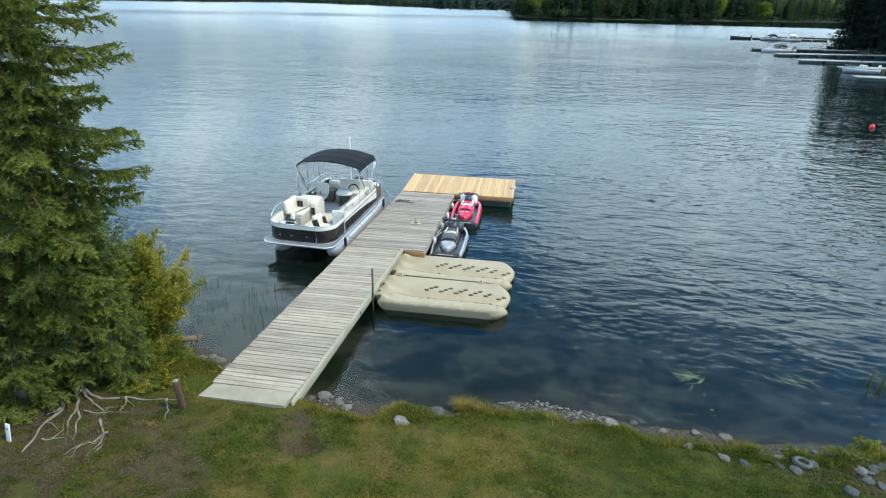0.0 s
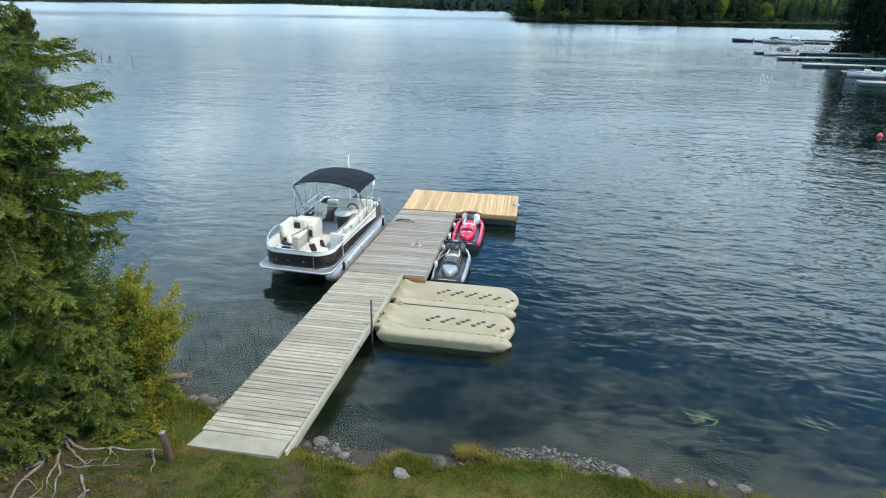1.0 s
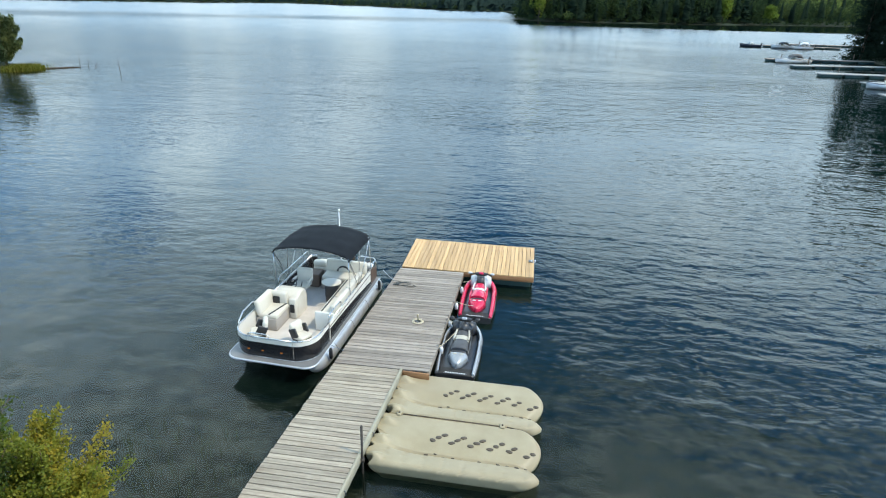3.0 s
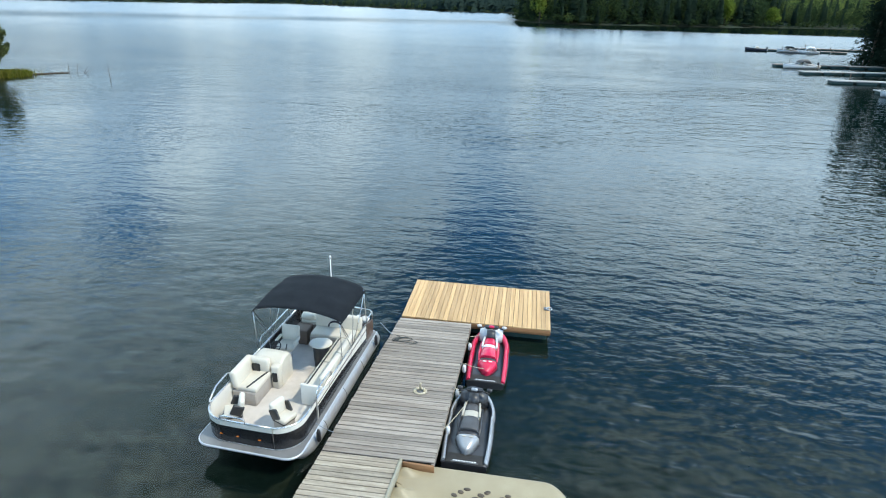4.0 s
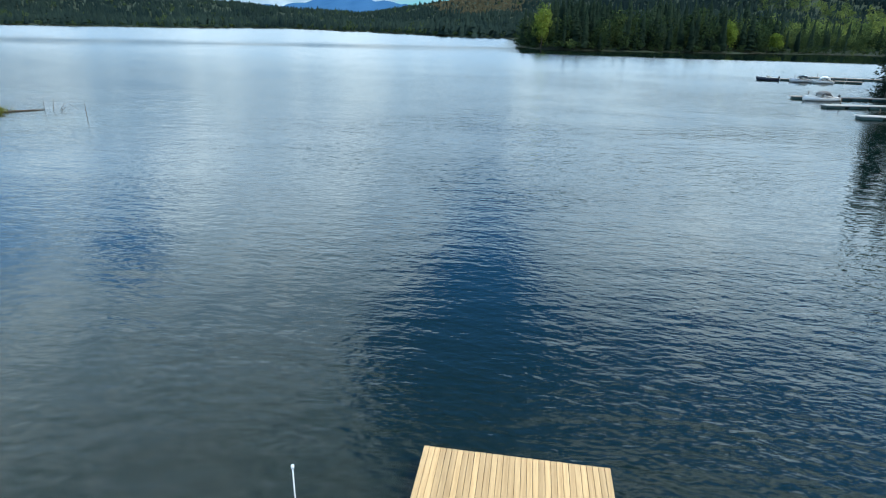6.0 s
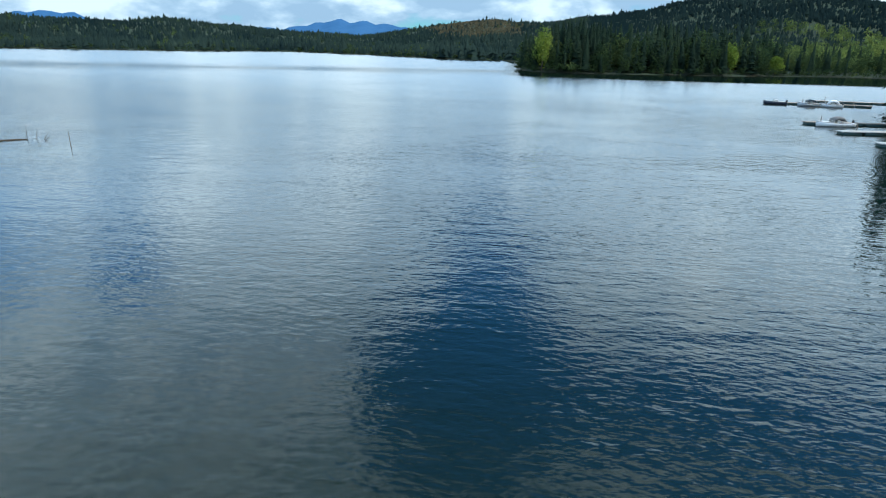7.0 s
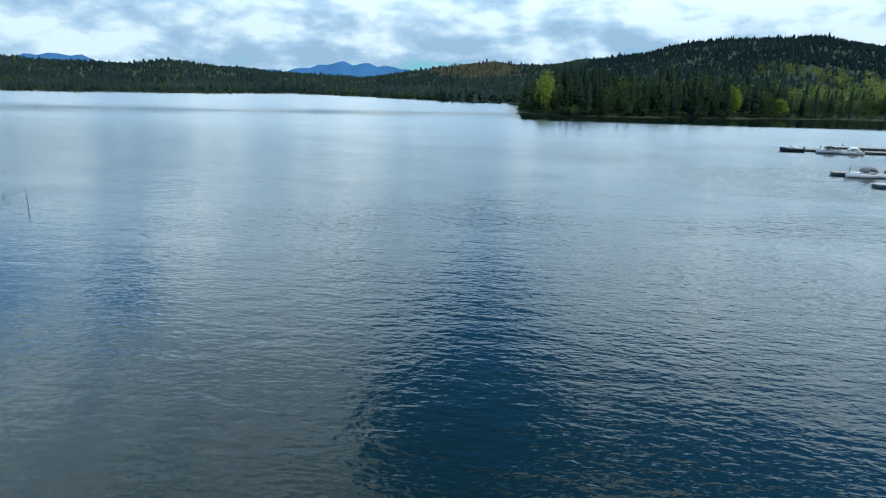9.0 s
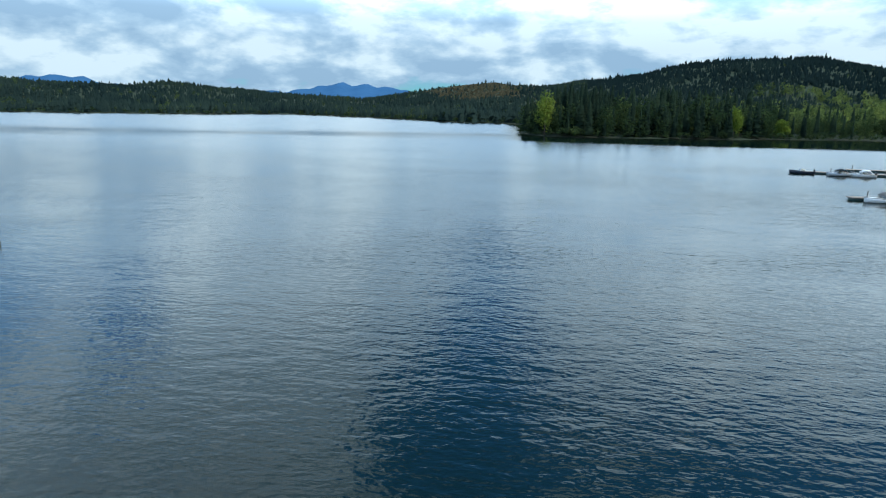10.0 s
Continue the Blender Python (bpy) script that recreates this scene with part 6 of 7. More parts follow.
# ---- things on the shore ----
def bare_roots(tree, at):
    """Weathered, tangled roots that run out over the bank from the foot of the spruce."""
    rng = random.Random(43)
    # foot, bend and end of each root in plan, with its thickness
    courses = [((-8.86, 7.99), (-8.47, 7.58), (-8.23, 6.23), 0.042), ((-8.08, 6.55), (-8.05, 6.62), (-7.86, 6.74), 0.018), ((-8.75, 7.79), (-8.97, 7.45), (-9.24, 7.21), 0.030),
               ((-8.66, 8.20), (-8.15, 7.50), (-7.62, 6.73), 0.034), ((-8.61, 8.18), (-8.05, 7.96), (-6.60, 8.25), 0.036), ((-7.53, 8.02), (-7.50, 7.85), (-7.42, 7.64), 0.020),
               ((-6.81, 8.20), (-6.64, 7.95), (-6.54, 7.62), 0.026), ((-8.45, 8.05), (-8.05, 7.76), (-7.62, 7.52), 0.032), ((-8.14, 7.45), (-8.05, 7.12), (-7.84, 6.80), 0.020),
               ((-7.50, 7.24), (-7.25, 6.95), (-7.05, 6.50), 0.024), ((-7.18, 6.99), (-7.29, 6.71), (-7.55, 6.35), 0.020), ((-7.97, 7.44), (-7.72, 7.51), (-7.18, 7.74), 0.016)]

    def run(x0, y0, x1, y1, r0, r1, arch, steps, wild):
        pts, rad = [], []
        a, b, c = rng.uniform(0, 6), rng.uniform(0, 6), rng.uniform(-1, 1)
        dx, dy = x1 - x0, y1 - y0
        ln = math.hypot(dx, dy)
        for i in range(steps + 1):
            t = i / steps
            off = wild * ln * (0.5 * c * math.sin(math.pi * t) + 0.22 * math.sin(5.5 * t + a) * t + 0.12 * math.sin(13 * t + b) * t)
            x, y = x0 + dx * t - dy / ln * off, y0 + dy * t + dx / ln * off
            lift = arch * (1 - t) ** 2 + 0.035 * max(0, math.sin(7 * t + b)) * (1 - t) + 0.4 * r0 * (1 - t)
            pts.append((x - at[0], y - at[1], on_land(x, y, 0) + lift - at[2] + 0.006))
            rad.append((r0 + (r1 - r0) * t) * rng.uniform(0.82, 1.18))
        return pts, rad

    for (fx, fy), (mx, my), (ex, ey), r in courses:
        pts, rad = run(fx, fy, mx, my, r, r * 0.75, 0.05, 6, 0.22)
        more, thin = run(mx, my, ex, ey, r * 0.75, r * 0.28, 0.0, 12, 0.20)
        pts, rad = pts + more[1:], rad + thin[1:]
        root = part("root", tube(pts, rad, 7), M["root"], tree, "bare grey weathered root")
        for m in range(rng.choice([0, 1, 1, 2])):
            j = rng.randrange(6, 14)
            px, py = pts[j][0] + at[0], pts[j][1] + at[1]
            ang = math.atan2(ey - fy, ex - fx) + rng.choice([-1, 1]) * rng.uniform(0.5, 1.2)
            ln = rng.uniform(0.2, 0.5)
            side, srad = run(px, py, px + ln * math.cos(ang), py + ln * math.sin(ang), rad[j] * 0.7, 0.004, 0.02, 8, 0.3)
            part("rootlet", tube(side, srad, 6), M["root"], root)


bare_roots(main_spruce, MAIN_SPRUCE)


def mooring_post():
    x, y = -6.36, 8.0
    ob = thing("mooring_post", pose(x, y, on_land(x, y, 0.05), 2, -3, 12), "rusty red-brown squared timber post beside the dock", "post")
    part("shaft", block((0.105, 0.105, 0.70), (0, 0, 0.35), 0.012, taper=(0.96, 0.96)), M["post"], ob)
    part("cap", block((0.10, 0.10, 0.02), (0, 0, 0.705), 0.008), M["root"], ob)


mooring_post()


def survey_stake():
    x, y = -8.62, 6.45
    ob = thing("survey_stake", pose(x, y, on_land(x, y, 0.05), -4, 8, -10), "small white painted wooden stake in bare earth", "stake")
    part("board", block((0.085, 0.025, 0.42), (0, 0, 0.21), 0.004), M["white_paint"], ob)
    for k in range(2):
        part("mark", block((0.045, 0.003, 0.012), (0, -0.0145, 0.34 - 0.03 * k), 0.001), M["dark_rubber"], ob)


survey_stake()


def drift_log():
    ob = thing("drift_log", pose(-8.62, 10.75, 0.06, 0, 0, 0), "bleached broken log end jutting over the water", "log")
    pts = [(0, 0, 0.02), (0.30, 0.12, 0.05), (0.60, 0.20, 0.09), (0.86, 0.26, 0.12)]
    part("stem", tube(pts, [0.085, 0.08, 0.075, 0.06], 10), M["drift"], ob)
    for k in range(4):
        part("splinter", tube([(0.84, 0.22 + 0.02 * k, 0.08 + 0.03 * k), (0.98 + 0.04 * (k % 2), 0.24 + 0.03 * k, 0.10 + 0.035 * k)], [0.03, 0.006], 5), M["drift"], ob)
    for y in (0.4, 0.75):
        part("stub", tube([(y, 0.3 * y, 0.04), (y + 0.06, 0.3 * y - 0.05, -0.12)], [0.03, 0.012], 5), M["drift"], ob)


drift_log()


def sunk_lid():
    # read as a bucket lid, built in the shape of a small tyre
    x, y = 5.08, 8.32
    z = on_land(x, y, 0)
    ob = thing("sunk_lid", pose(x, y, z + 0.01, -8, 6, 0) @ Matrix.Scale(0.52, 4), "small grey bucket lid, shaped as a tyre, half sunk in the grassy bank", "tyre")
    ring = []
    for k in range(28):
        a = 2 * math.pi * k / 28
        c, s = math.cos(a), math.sin(a)
        ring.append([((0.235 + r) * c, (0.235 + r) * s, h) for r, h in ((-0.065, 0.05), (-0.055, 0.085), (0.0, 0.10), (0.055, 0.085), (0.07, 0.03), (0.07, -0.03), (0.055, -0.085), (-0.055, -0.085))])
    part("tread", loft(ring + [ring[0]], caps=False), M["tyre"], ob)
    part("packed_earth", lathe([(0, 0.02), (0.12, 0.015), (0.19, -0.03)], (0, 0, 0), 16), M["soil"], ob)


M["tyre"] = surface("weathered_lid", (0.035, 0.042, 0.044), (0.09, 0.10, 0.10), 5.0, 0.8, relief=0.4)
M["soil"] = surface("dark_soil", (0.035, 0.026, 0.018), (0.09, 0.068, 0.045), 12.0, 0.95, relief=0.8)
sunk_lid()


def shore_stones():
    rng = random.Random(51)
    shapes = []
    for k in range(9):
        bm = stone(rng, (1, rng.uniform(0.7, 0.95), rng.uniform(0.5, 0.72)), 3, 0.7, 0.24)
        me = bpy.data.meshes.new("stone")
        bm.to_mesh(me)
        bm.free()
        me.materials.append(M["stone"])
        shapes.append(me)
    rubble = [me.copy() for me in shapes]
    for me in rubble:
        me.materials[0] = M["rubble"]

    def lay_stone(x, y, r, label="grey rounded shore stone", name="stone", dark=False):
        ob = new(name, (rubble if dark else shapes)[rng.randrange(9)])
        ob.matrix_world = Matrix.LocRotScale((x, y, max(on_land(x, y, 0), -0.12) + 0.05 * r), Euler((rng.uniform(-0.3, 0.3), rng.uniform(-0.3, 0.3), rng.uniform(0, 6.3))), (r, r, 0.7 * r))
        tagged(ob, label, "stone", "shore stones")

    big = [(-4.03, 9.42, 0.20), (-4.32, 9.30, 0.13), (-1.55, 8.80, 0.24), (-2.15, 8.38, 0.17), (2.0, 9.38, 0.19), (2.22, 9.22, 0.11), (3.0, 9.42, 0.10), (3.62, 9.45, 0.12), (4.22, 9.46, 0.13), (1.30, 9.1, 0.07),
           (2.45, 9.62, 0.10), (2.62, 9.75, 0.08), (-3.65, 9.22, 0.10), (-3.45, 9.10, 0.12), (-7.25, 10.22, 0.16), (-7.05, 10.38, 0.13), (-6.82, 10.28, 0.17), (-6.72, 10.52, 0.10), (-7.45, 10.05, 0.12), (-7.62, 9.75, 0.14), (-7.85, 9.35, 0.11),
           (-7.15, 9.95, 0.11), (-6.55, 10.12, 0.12), (-7.0, 10.62, 0.11), (-7.9, 10.0, 0.09), (-7.7, 10.45, 0.10), (4.85, 8.55, 0.12), (4.6, 8.75, 0.10), (5.5, 8.9, 0.10), (5.3, 9.05, 0.13), (5.75, 9.15, 0.09), (4.9, 8.15, 0.15), (6.1, 8.35, 0.12), (6.6, 8.55, 0.12), (7.1, 8.4, 0.10), (3.2, 8.55, 0.10), (3.75, 8.3, 0.12)]
    for x, y, r in big:
        lay_stone(x, y, r, "grey lichened boulder on the shore" if r > 0.14 else "grey rounded shore stone", "boulder" if r > 0.14 else "stone")
    for k in range(250):
        x = rng.choice([rng.uniform(-3.9, 7.6), rng.uniform(-0.2, 5.0), rng.uniform(-8.2, -6.4)])
        sy = [9.35 + 0.2 * math.sin(x), 10.35][x < -5]
        for s0, s1 in zip(SHORE, SHORE[1:]):
            if min(s0[0], s1[0]) <= x <= max(s0[0], s1[0]) and -9.4 < x < 12:
                sy = s0[1] + (s1[1] - s0[1]) * (x - s0[0]) / (s1[0] - s0[0])
        lay_stone(x, sy + rng.uniform(-0.6, 0.08), 0.026 + 0.06 * rng.random() ** 2)
    for k in range(46):
        x, y = rng.gauss(6.3, 1.1), rng.gauss(8.45, 0.32)
        if y < 9.1 and x < 8.6:
            lay_stone(x, y, rng.uniform(0.045, 0.13), "dark grey rough stone in the rubble on the bank", dark=True)
    # gravel along the waterline
    g = np.random.default_rng(8)
    n = 3600
    x = np.where(g.uniform(0, 1, n) < 0.55, g.uniform(-0.4, 5.2, n), g.uniform(-4.2, 8.5, n))
    x = np.where(g.uniform(0, 1, n) < 0.14, g.uniform(-8.3, -6.3, n), x)
    nodes = sorted([p for p in SHORE if -9.5 < p[0] < 12.5])
    y = np.interp(x, [p[0] for p in nodes], [p[1] for p in nodes]) + g.uniform(-0.58, 0.10, n)
    z = np.maximum(land_height(x, y), -0.2)
    r = 0.008 + 0.042 * g.uniform(0, 1, n) ** 3.2
    octa = np.array([(1, 0, 0), (0.3, 0.9, 0.1), (-0.8, 0.5, 0), (-0.7, -0.6, 0.1), (0.4, -0.9, 0), (0.1, 0, 0.62), (0, 0, -0.5)], float)
    tri = np.array([(0, 1, 5), (1, 2, 5), (2, 3, 5), (3, 4, 5), (4, 0, 5), (1, 0, 6), (2, 1, 6), (3, 2, 6), (4, 3, 6), (0, 4, 6)])
    a = g.uniform(0, 6.3, n)
    v = octa[None] * r[:, None, None] * g.uniform(0.8, 1.25, (n, 7, 1))
    v = np.stack([v[..., 0] * np.cos(a)[:, None] - v[..., 1] * np.sin(a)[:, None], v[..., 0] * np.sin(a)[:, None] + v[..., 1] * np.cos(a)[:, None], v[..., 2]], -1) + np.stack([x, y, z + 0.3 * r], 1)[:, None]
    ob = put_mesh("gravel", v.reshape(-1, 3), (tri[None] + 7 * np.arange(n)[:, None, None]).reshape(-1, 3), M["pebble"], np.repeat(g.uniform(0, 1, n), 7))
    tagged(ob, "pale wet gravel along the waterline", "gravel", kind="stuff")


def pebble_material():
    m, nt, b = shader("pebbles")
    at = nt.nodes.new("ShaderNodeAttribute")
    at.attribute_name = "tone"
    nt.links.new(mix_color(nt, at.outputs["Fac"], (0.035, 0.032, 0.027), (0.215, 0.20, 0.17)), b.inputs["Base Color"])
    b.inputs["Roughness"].default_value = 0.75
    return m


M["pebble"] = pebble_material()
shore_stones()


def blade_field(name, x, y, z, tall, wide, tone, material, label, category, seed, lean=0.45, flat=None):
    """Grass: one bent blade, two triangles, for each place."""
    g = np.random.default_rng(seed)
    n = len(x)
    a = g.uniform(0, 2 * np.pi, n)
    way = np.stack([np.cos(a), np.sin(a), 0 * a], 1)
    side = np.stack([-np.sin(a), np.cos(a), 0 * a], 1) * wide[:, None]
    foot = np.stack([x, y, z], 1)
    bend = (lean * g.uniform(0.3, 1.2, n) * tall)[:, None]
    mid = foot + way * bend * 0.35 + np.array([0, 0, 1.0]) * (0.6 * tall)[:, None]
    tip = foot + way * bend * 1.2 + np.array([0, 0, 1.0]) * (tall * (1 - 0.25 * lean))[:, None]
    v = np.stack([foot - side, foot + side, mid + side * 0.8, mid - side * 0.8, tip], 1).reshape(-1, 3)
    i = 5 * np.arange(n)[:, None]
    f = np.concatenate([i + np.array([0, 1, 2]), i + np.array([0, 2, 3]), i + np.array([3, 2, 4])], 0)
    ob = put_mesh(name, v, f, material, np.repeat(tone, 5))
    return tagged(ob, label, category, kind="stuff")


def grasses():
    g = np.random.default_rng(9)
    n = 260000
    x, y = g.uniform(-10.5, 9.5, n), g.uniform(4.2, 10.6, n)
    d = shore_distance(x, y)
    tree = np.exp(-(((x + 8.2) / 2.3) ** 2 + ((y - 6.7) / 1.5) ** 2))
    path = np.exp(-(((x + 5.6 + 0.25 * (y - 7)) / 0.9) ** 2 + ((y - 5.4) / 1.5) ** 2))
    worn = np.exp(-(((x + 3.8) / 0.45) ** 2 + ((y - 7.45) / 0.33) ** 2)) + np.exp(-(((x + 4.1) / 0.4) ** 2 + ((y - 8.1) / 0.3) ** 2))
    under_dock = (x > -6.35) & (x < -4.3) & (y > 8.4)
    patch = 0.5 + 0.5 * wobble(x, y, 0.55, 1.7)
    odds = smooth01((d - 0.44 + 0.13 * wobble(x, y, 0.75, 5.0)) / 0.14) * np.clip(1 - 0.85 * tree - 0.5 * path - 0.95 * worn, 0.05, 1) * (0.35 + 0.65 * patch)
    keep = (g.uniform(0, 1, n) < odds) & ~under_dock
    x, y, d, patch = x[keep], y[keep], d[keep], patch[keep]
    edge = np.exp(-(((d - 0.75) / 0.3) ** 2))
    tall = g.uniform(0.016, 0.048, len(x)) * (1 + 2.0 * edge) * (0.7 + 0.6 * patch)
    # blade tone drops towards +x and the near edge, shade put into colour
    tone = np.clip(0.42 + 0.40 * wobble(x, y, 1.1, 4.0) + 0.22 * wobble(x, y, 0.3, 2.0) + 0.26 * edge * (x > -7) - 0.12 * smooth01((6.6 - y) / 1.5) - 0.36 * smooth01((x - 0.3) / 2.5) + g.normal(0, 0.13, len(x)), 0, 1)
    blade_field("lawn_grass", x, y, land_height(x, y, d) - 0.005, tall, g.uniform(0.004, 0.008, len(x)), tone, M["grass"], "short patchy green and yellowed grass on the bank", "grass", 10)
    # dry tufts and tall grass at the edge
    spots = [(-1.05, 9.50, 0.22, 0.34, 0.95), (-0.65, 9.45, 0.2, 0.28, 0.9), (-2.5, 8.95, 0.3, 0.16, 0.85), (-0.3, 9.1, 0.45, 0.13, 0.7), (0.8, 9.2, 0.4, 0.12, 0.75), (-7.2, 9.4, 0.5, 0.16, 0.6), (-7.9, 10.2, 0.45, 0.22, 0.5), (-8.2, 9.3, 0.4, 0.2, 0.8),
             (-7.5, 8.8, 0.6, 0.14, 0.65), (3.3, 8.9, 0.5, 0.15, 0.55), (4.4, 9.0, 0.4, 0.16, 0.6), (6.2, 8.9, 0.5, 0.20, 0.65), (7.0, 9.0, 0.4, 0.24, 0.7), (2.2, 8.95, 0.4, 0.14, 0.5), (-6.85, 9.7, 0.3, 0.2, 0.45)]
    xs, ys, hs, ts = [], [], [], []
    for cx, cy, r, h, tone in spots:
        k = int(700 * r + 150)
        xs.append(g.normal(cx, r * 0.5, k)), ys.append(g.normal(cy, r * 0.4, k)), hs.append(h * g.uniform(0.5, 1.15, k)), ts.append(np.clip(g.normal(tone, 0.14, k), 0, 1))
    x, y, h, t = map(np.concatenate, (xs, ys, hs, ts))
    blade_field("tall_grass", x, y, np.maximum(land_height(x, y), -0.02) - 0.01, h, g.uniform(0.004, 0.008, len(x)), t, M["grass"], "dry yellow grass tufts at the water's edge", "grass", 11, 0.7)
    # tufts scattered over the lawn and thicker along its edge
    k = 620
    cx, cy = g.uniform(-7.4, 8.4, k), g.uniform(5.2, 9.9, k)
    cd = shore_distance(cx, cy)
    ok = (cd > 0.48) & ((cd < 1.1) | (g.uniform(0, 1, k) < 0.45)) & ~((cx > -6.5) & (cx < -4.1) & (cy > 8.2)) & (np.hypot(cx + 3.8, cy - 7.45) > 0.5)
    cx, cy, cd = cx[ok], cy[ok], cd[ok]
    m = 70
    x = (cx[:, None] + g.normal(0, 0.09, (len(cx), m))).ravel()
    y = (cy[:, None] + g.normal(0, 0.06, (len(cx), m))).ravel()
    h = (np.where(cd < 1.1, 0.12, 0.06)[:, None] * g.uniform(0.5, 1.2, (len(cx), m)) * g.uniform(0.6, 1.3, (len(cx), 1))).ravel()
    # tufts on the right carry the same painted shade in their tone
    t = np.clip(g.normal(0.42, 0.26, (len(cx), 1)) - 0.30 * smooth01((cx[:, None] - 0.3) / 2.5) + g.normal(0, 0.1, (len(cx), m)), 0, 1).ravel()
    blade_field("grass_tufts", x, y, np.maximum(land_height(x, y), -0.01) - 0.008, h, g.uniform(0.003, 0.007, len(x)), t, M["grass"], "scattered green and straw-coloured grass tufts", "grass", 17, 0.8)
    # fallen twigs and dead leaves on the bare earth
    k = 1700
    x, y = g.normal(-7.3, 1.6, k), g.normal(6.7, 0.9, k)
    a = g.uniform(0, 6.3, k)
    way = np.stack([np.cos(a), np.sin(a), g.uniform(-0.1, 0.25, k)], 1) * g.uniform(0.03, 0.11, k)[:, None]
    side = np.stack([-np.sin(a), np.cos(a), 0 * a], 1) * g.uniform(0.002, 0.005, k)[:, None]
    foot = np.stack([x, y, land_height(x, y) + 0.012], 1)
    v = np.stack([foot - side, foot + side, foot + way + side * 0.4, foot + way - side * 0.4], 1).reshape(-1, 3)
    tagged(put_mesh("twig_litter", v, np.arange(4 * k).reshape(-1, 4), M["brush_brown"], np.repeat(g.uniform(0, 1, k), 4)), "brown fallen twigs and needles on bare earth", "litter", kind="stuff")
    k = 260
    cx, cy = g.uniform(-9.6, -3.6, k), g.uniform(5.2, 8.2, k)
    m = 26
    x = (cx[:, None] + g.normal(0, 0.07, (k, m))).ravel()
    y = (cy[:, None] + g.normal(0, 0.05, (k, m))).ravel()
    h = (g.uniform(0.03, 0.08, (k, 1)) * g.uniform(0.5, 1.2, (k, m))).ravel()
    t = np.clip(g.choice([0.05, 0.15, 0.45], (k, 1)) + g.normal(0, 0.08, (k, m)), 0, 1).ravel()
    blade_field("ground_weeds", x, y, land_height(x, y) - 0.005, h, g.uniform(0.004, 0.009, len(x)), t, M["grass"], "low green weeds and dry straw over the bare earth", "weeds", 18, 1.3)
    # reeds standing in the shallows
    k = 190
    x, y = g.uniform(-9.4, -6.5, k), g.uniform(11.4, 14.2, k)
    blade_field("reeds", x, y, np.full(k, -0.15), g.uniform(0.25, 0.62, k), np.full(k, 0.007), g.uniform(0, 0.5, k), M["reed"], "thin dark reeds standing in shallow water", "reeds", 12, 0.3)
    k = 60
    x, y = g.normal(8.4, 0.3, k), g.normal(11.7, 0.25, k)
    blade_field("reeds", x, y, np.full(k, -0.1), g.uniform(0.3, 0.7, k), np.full(k, 0.009), g.uniform(0.2, 0.6, k), M["reed"], "small clump of green reeds in the lake", "reeds", 13, 0.3)
    for cx, cy, k, seed in ((4.12, 11.40, 22, 14), (6.62, 11.62, 13, 15)):
        ang = g.normal(2.6, 0.75, k)
        foot = np.stack([g.normal(cx, 0.20, k), g.normal(cy, 0.10, k), np.full(k, 0.012)], 1)
        way = np.stack([np.cos(ang), np.sin(ang), g.uniform(-0.02, 0.10, k)], 1) * g.uniform(0.15, 0.42, k)[:, None]
        side = np.stack([-np.sin(ang), np.cos(ang), 0 * ang], 1) * 0.007
        v = np.stack([foot - side, foot + side, foot + way + side * 0.3, foot + way - side * 0.3], 1).reshape(-1, 3)
        tagged(put_mesh("floating_grass", v, np.arange(4 * k).reshape(-1, 4), M["pale_reed"], np.repeat(g.uniform(0.5, 1, k), 4)), "pale grass blades lying on the water", "grass", kind="stuff")


M["pale_reed"] = leaf_material("pale_wet_grass", (0.16, 0.22, 0.10), (0.30, 0.36, 0.20), None, 0.3)
grasses()


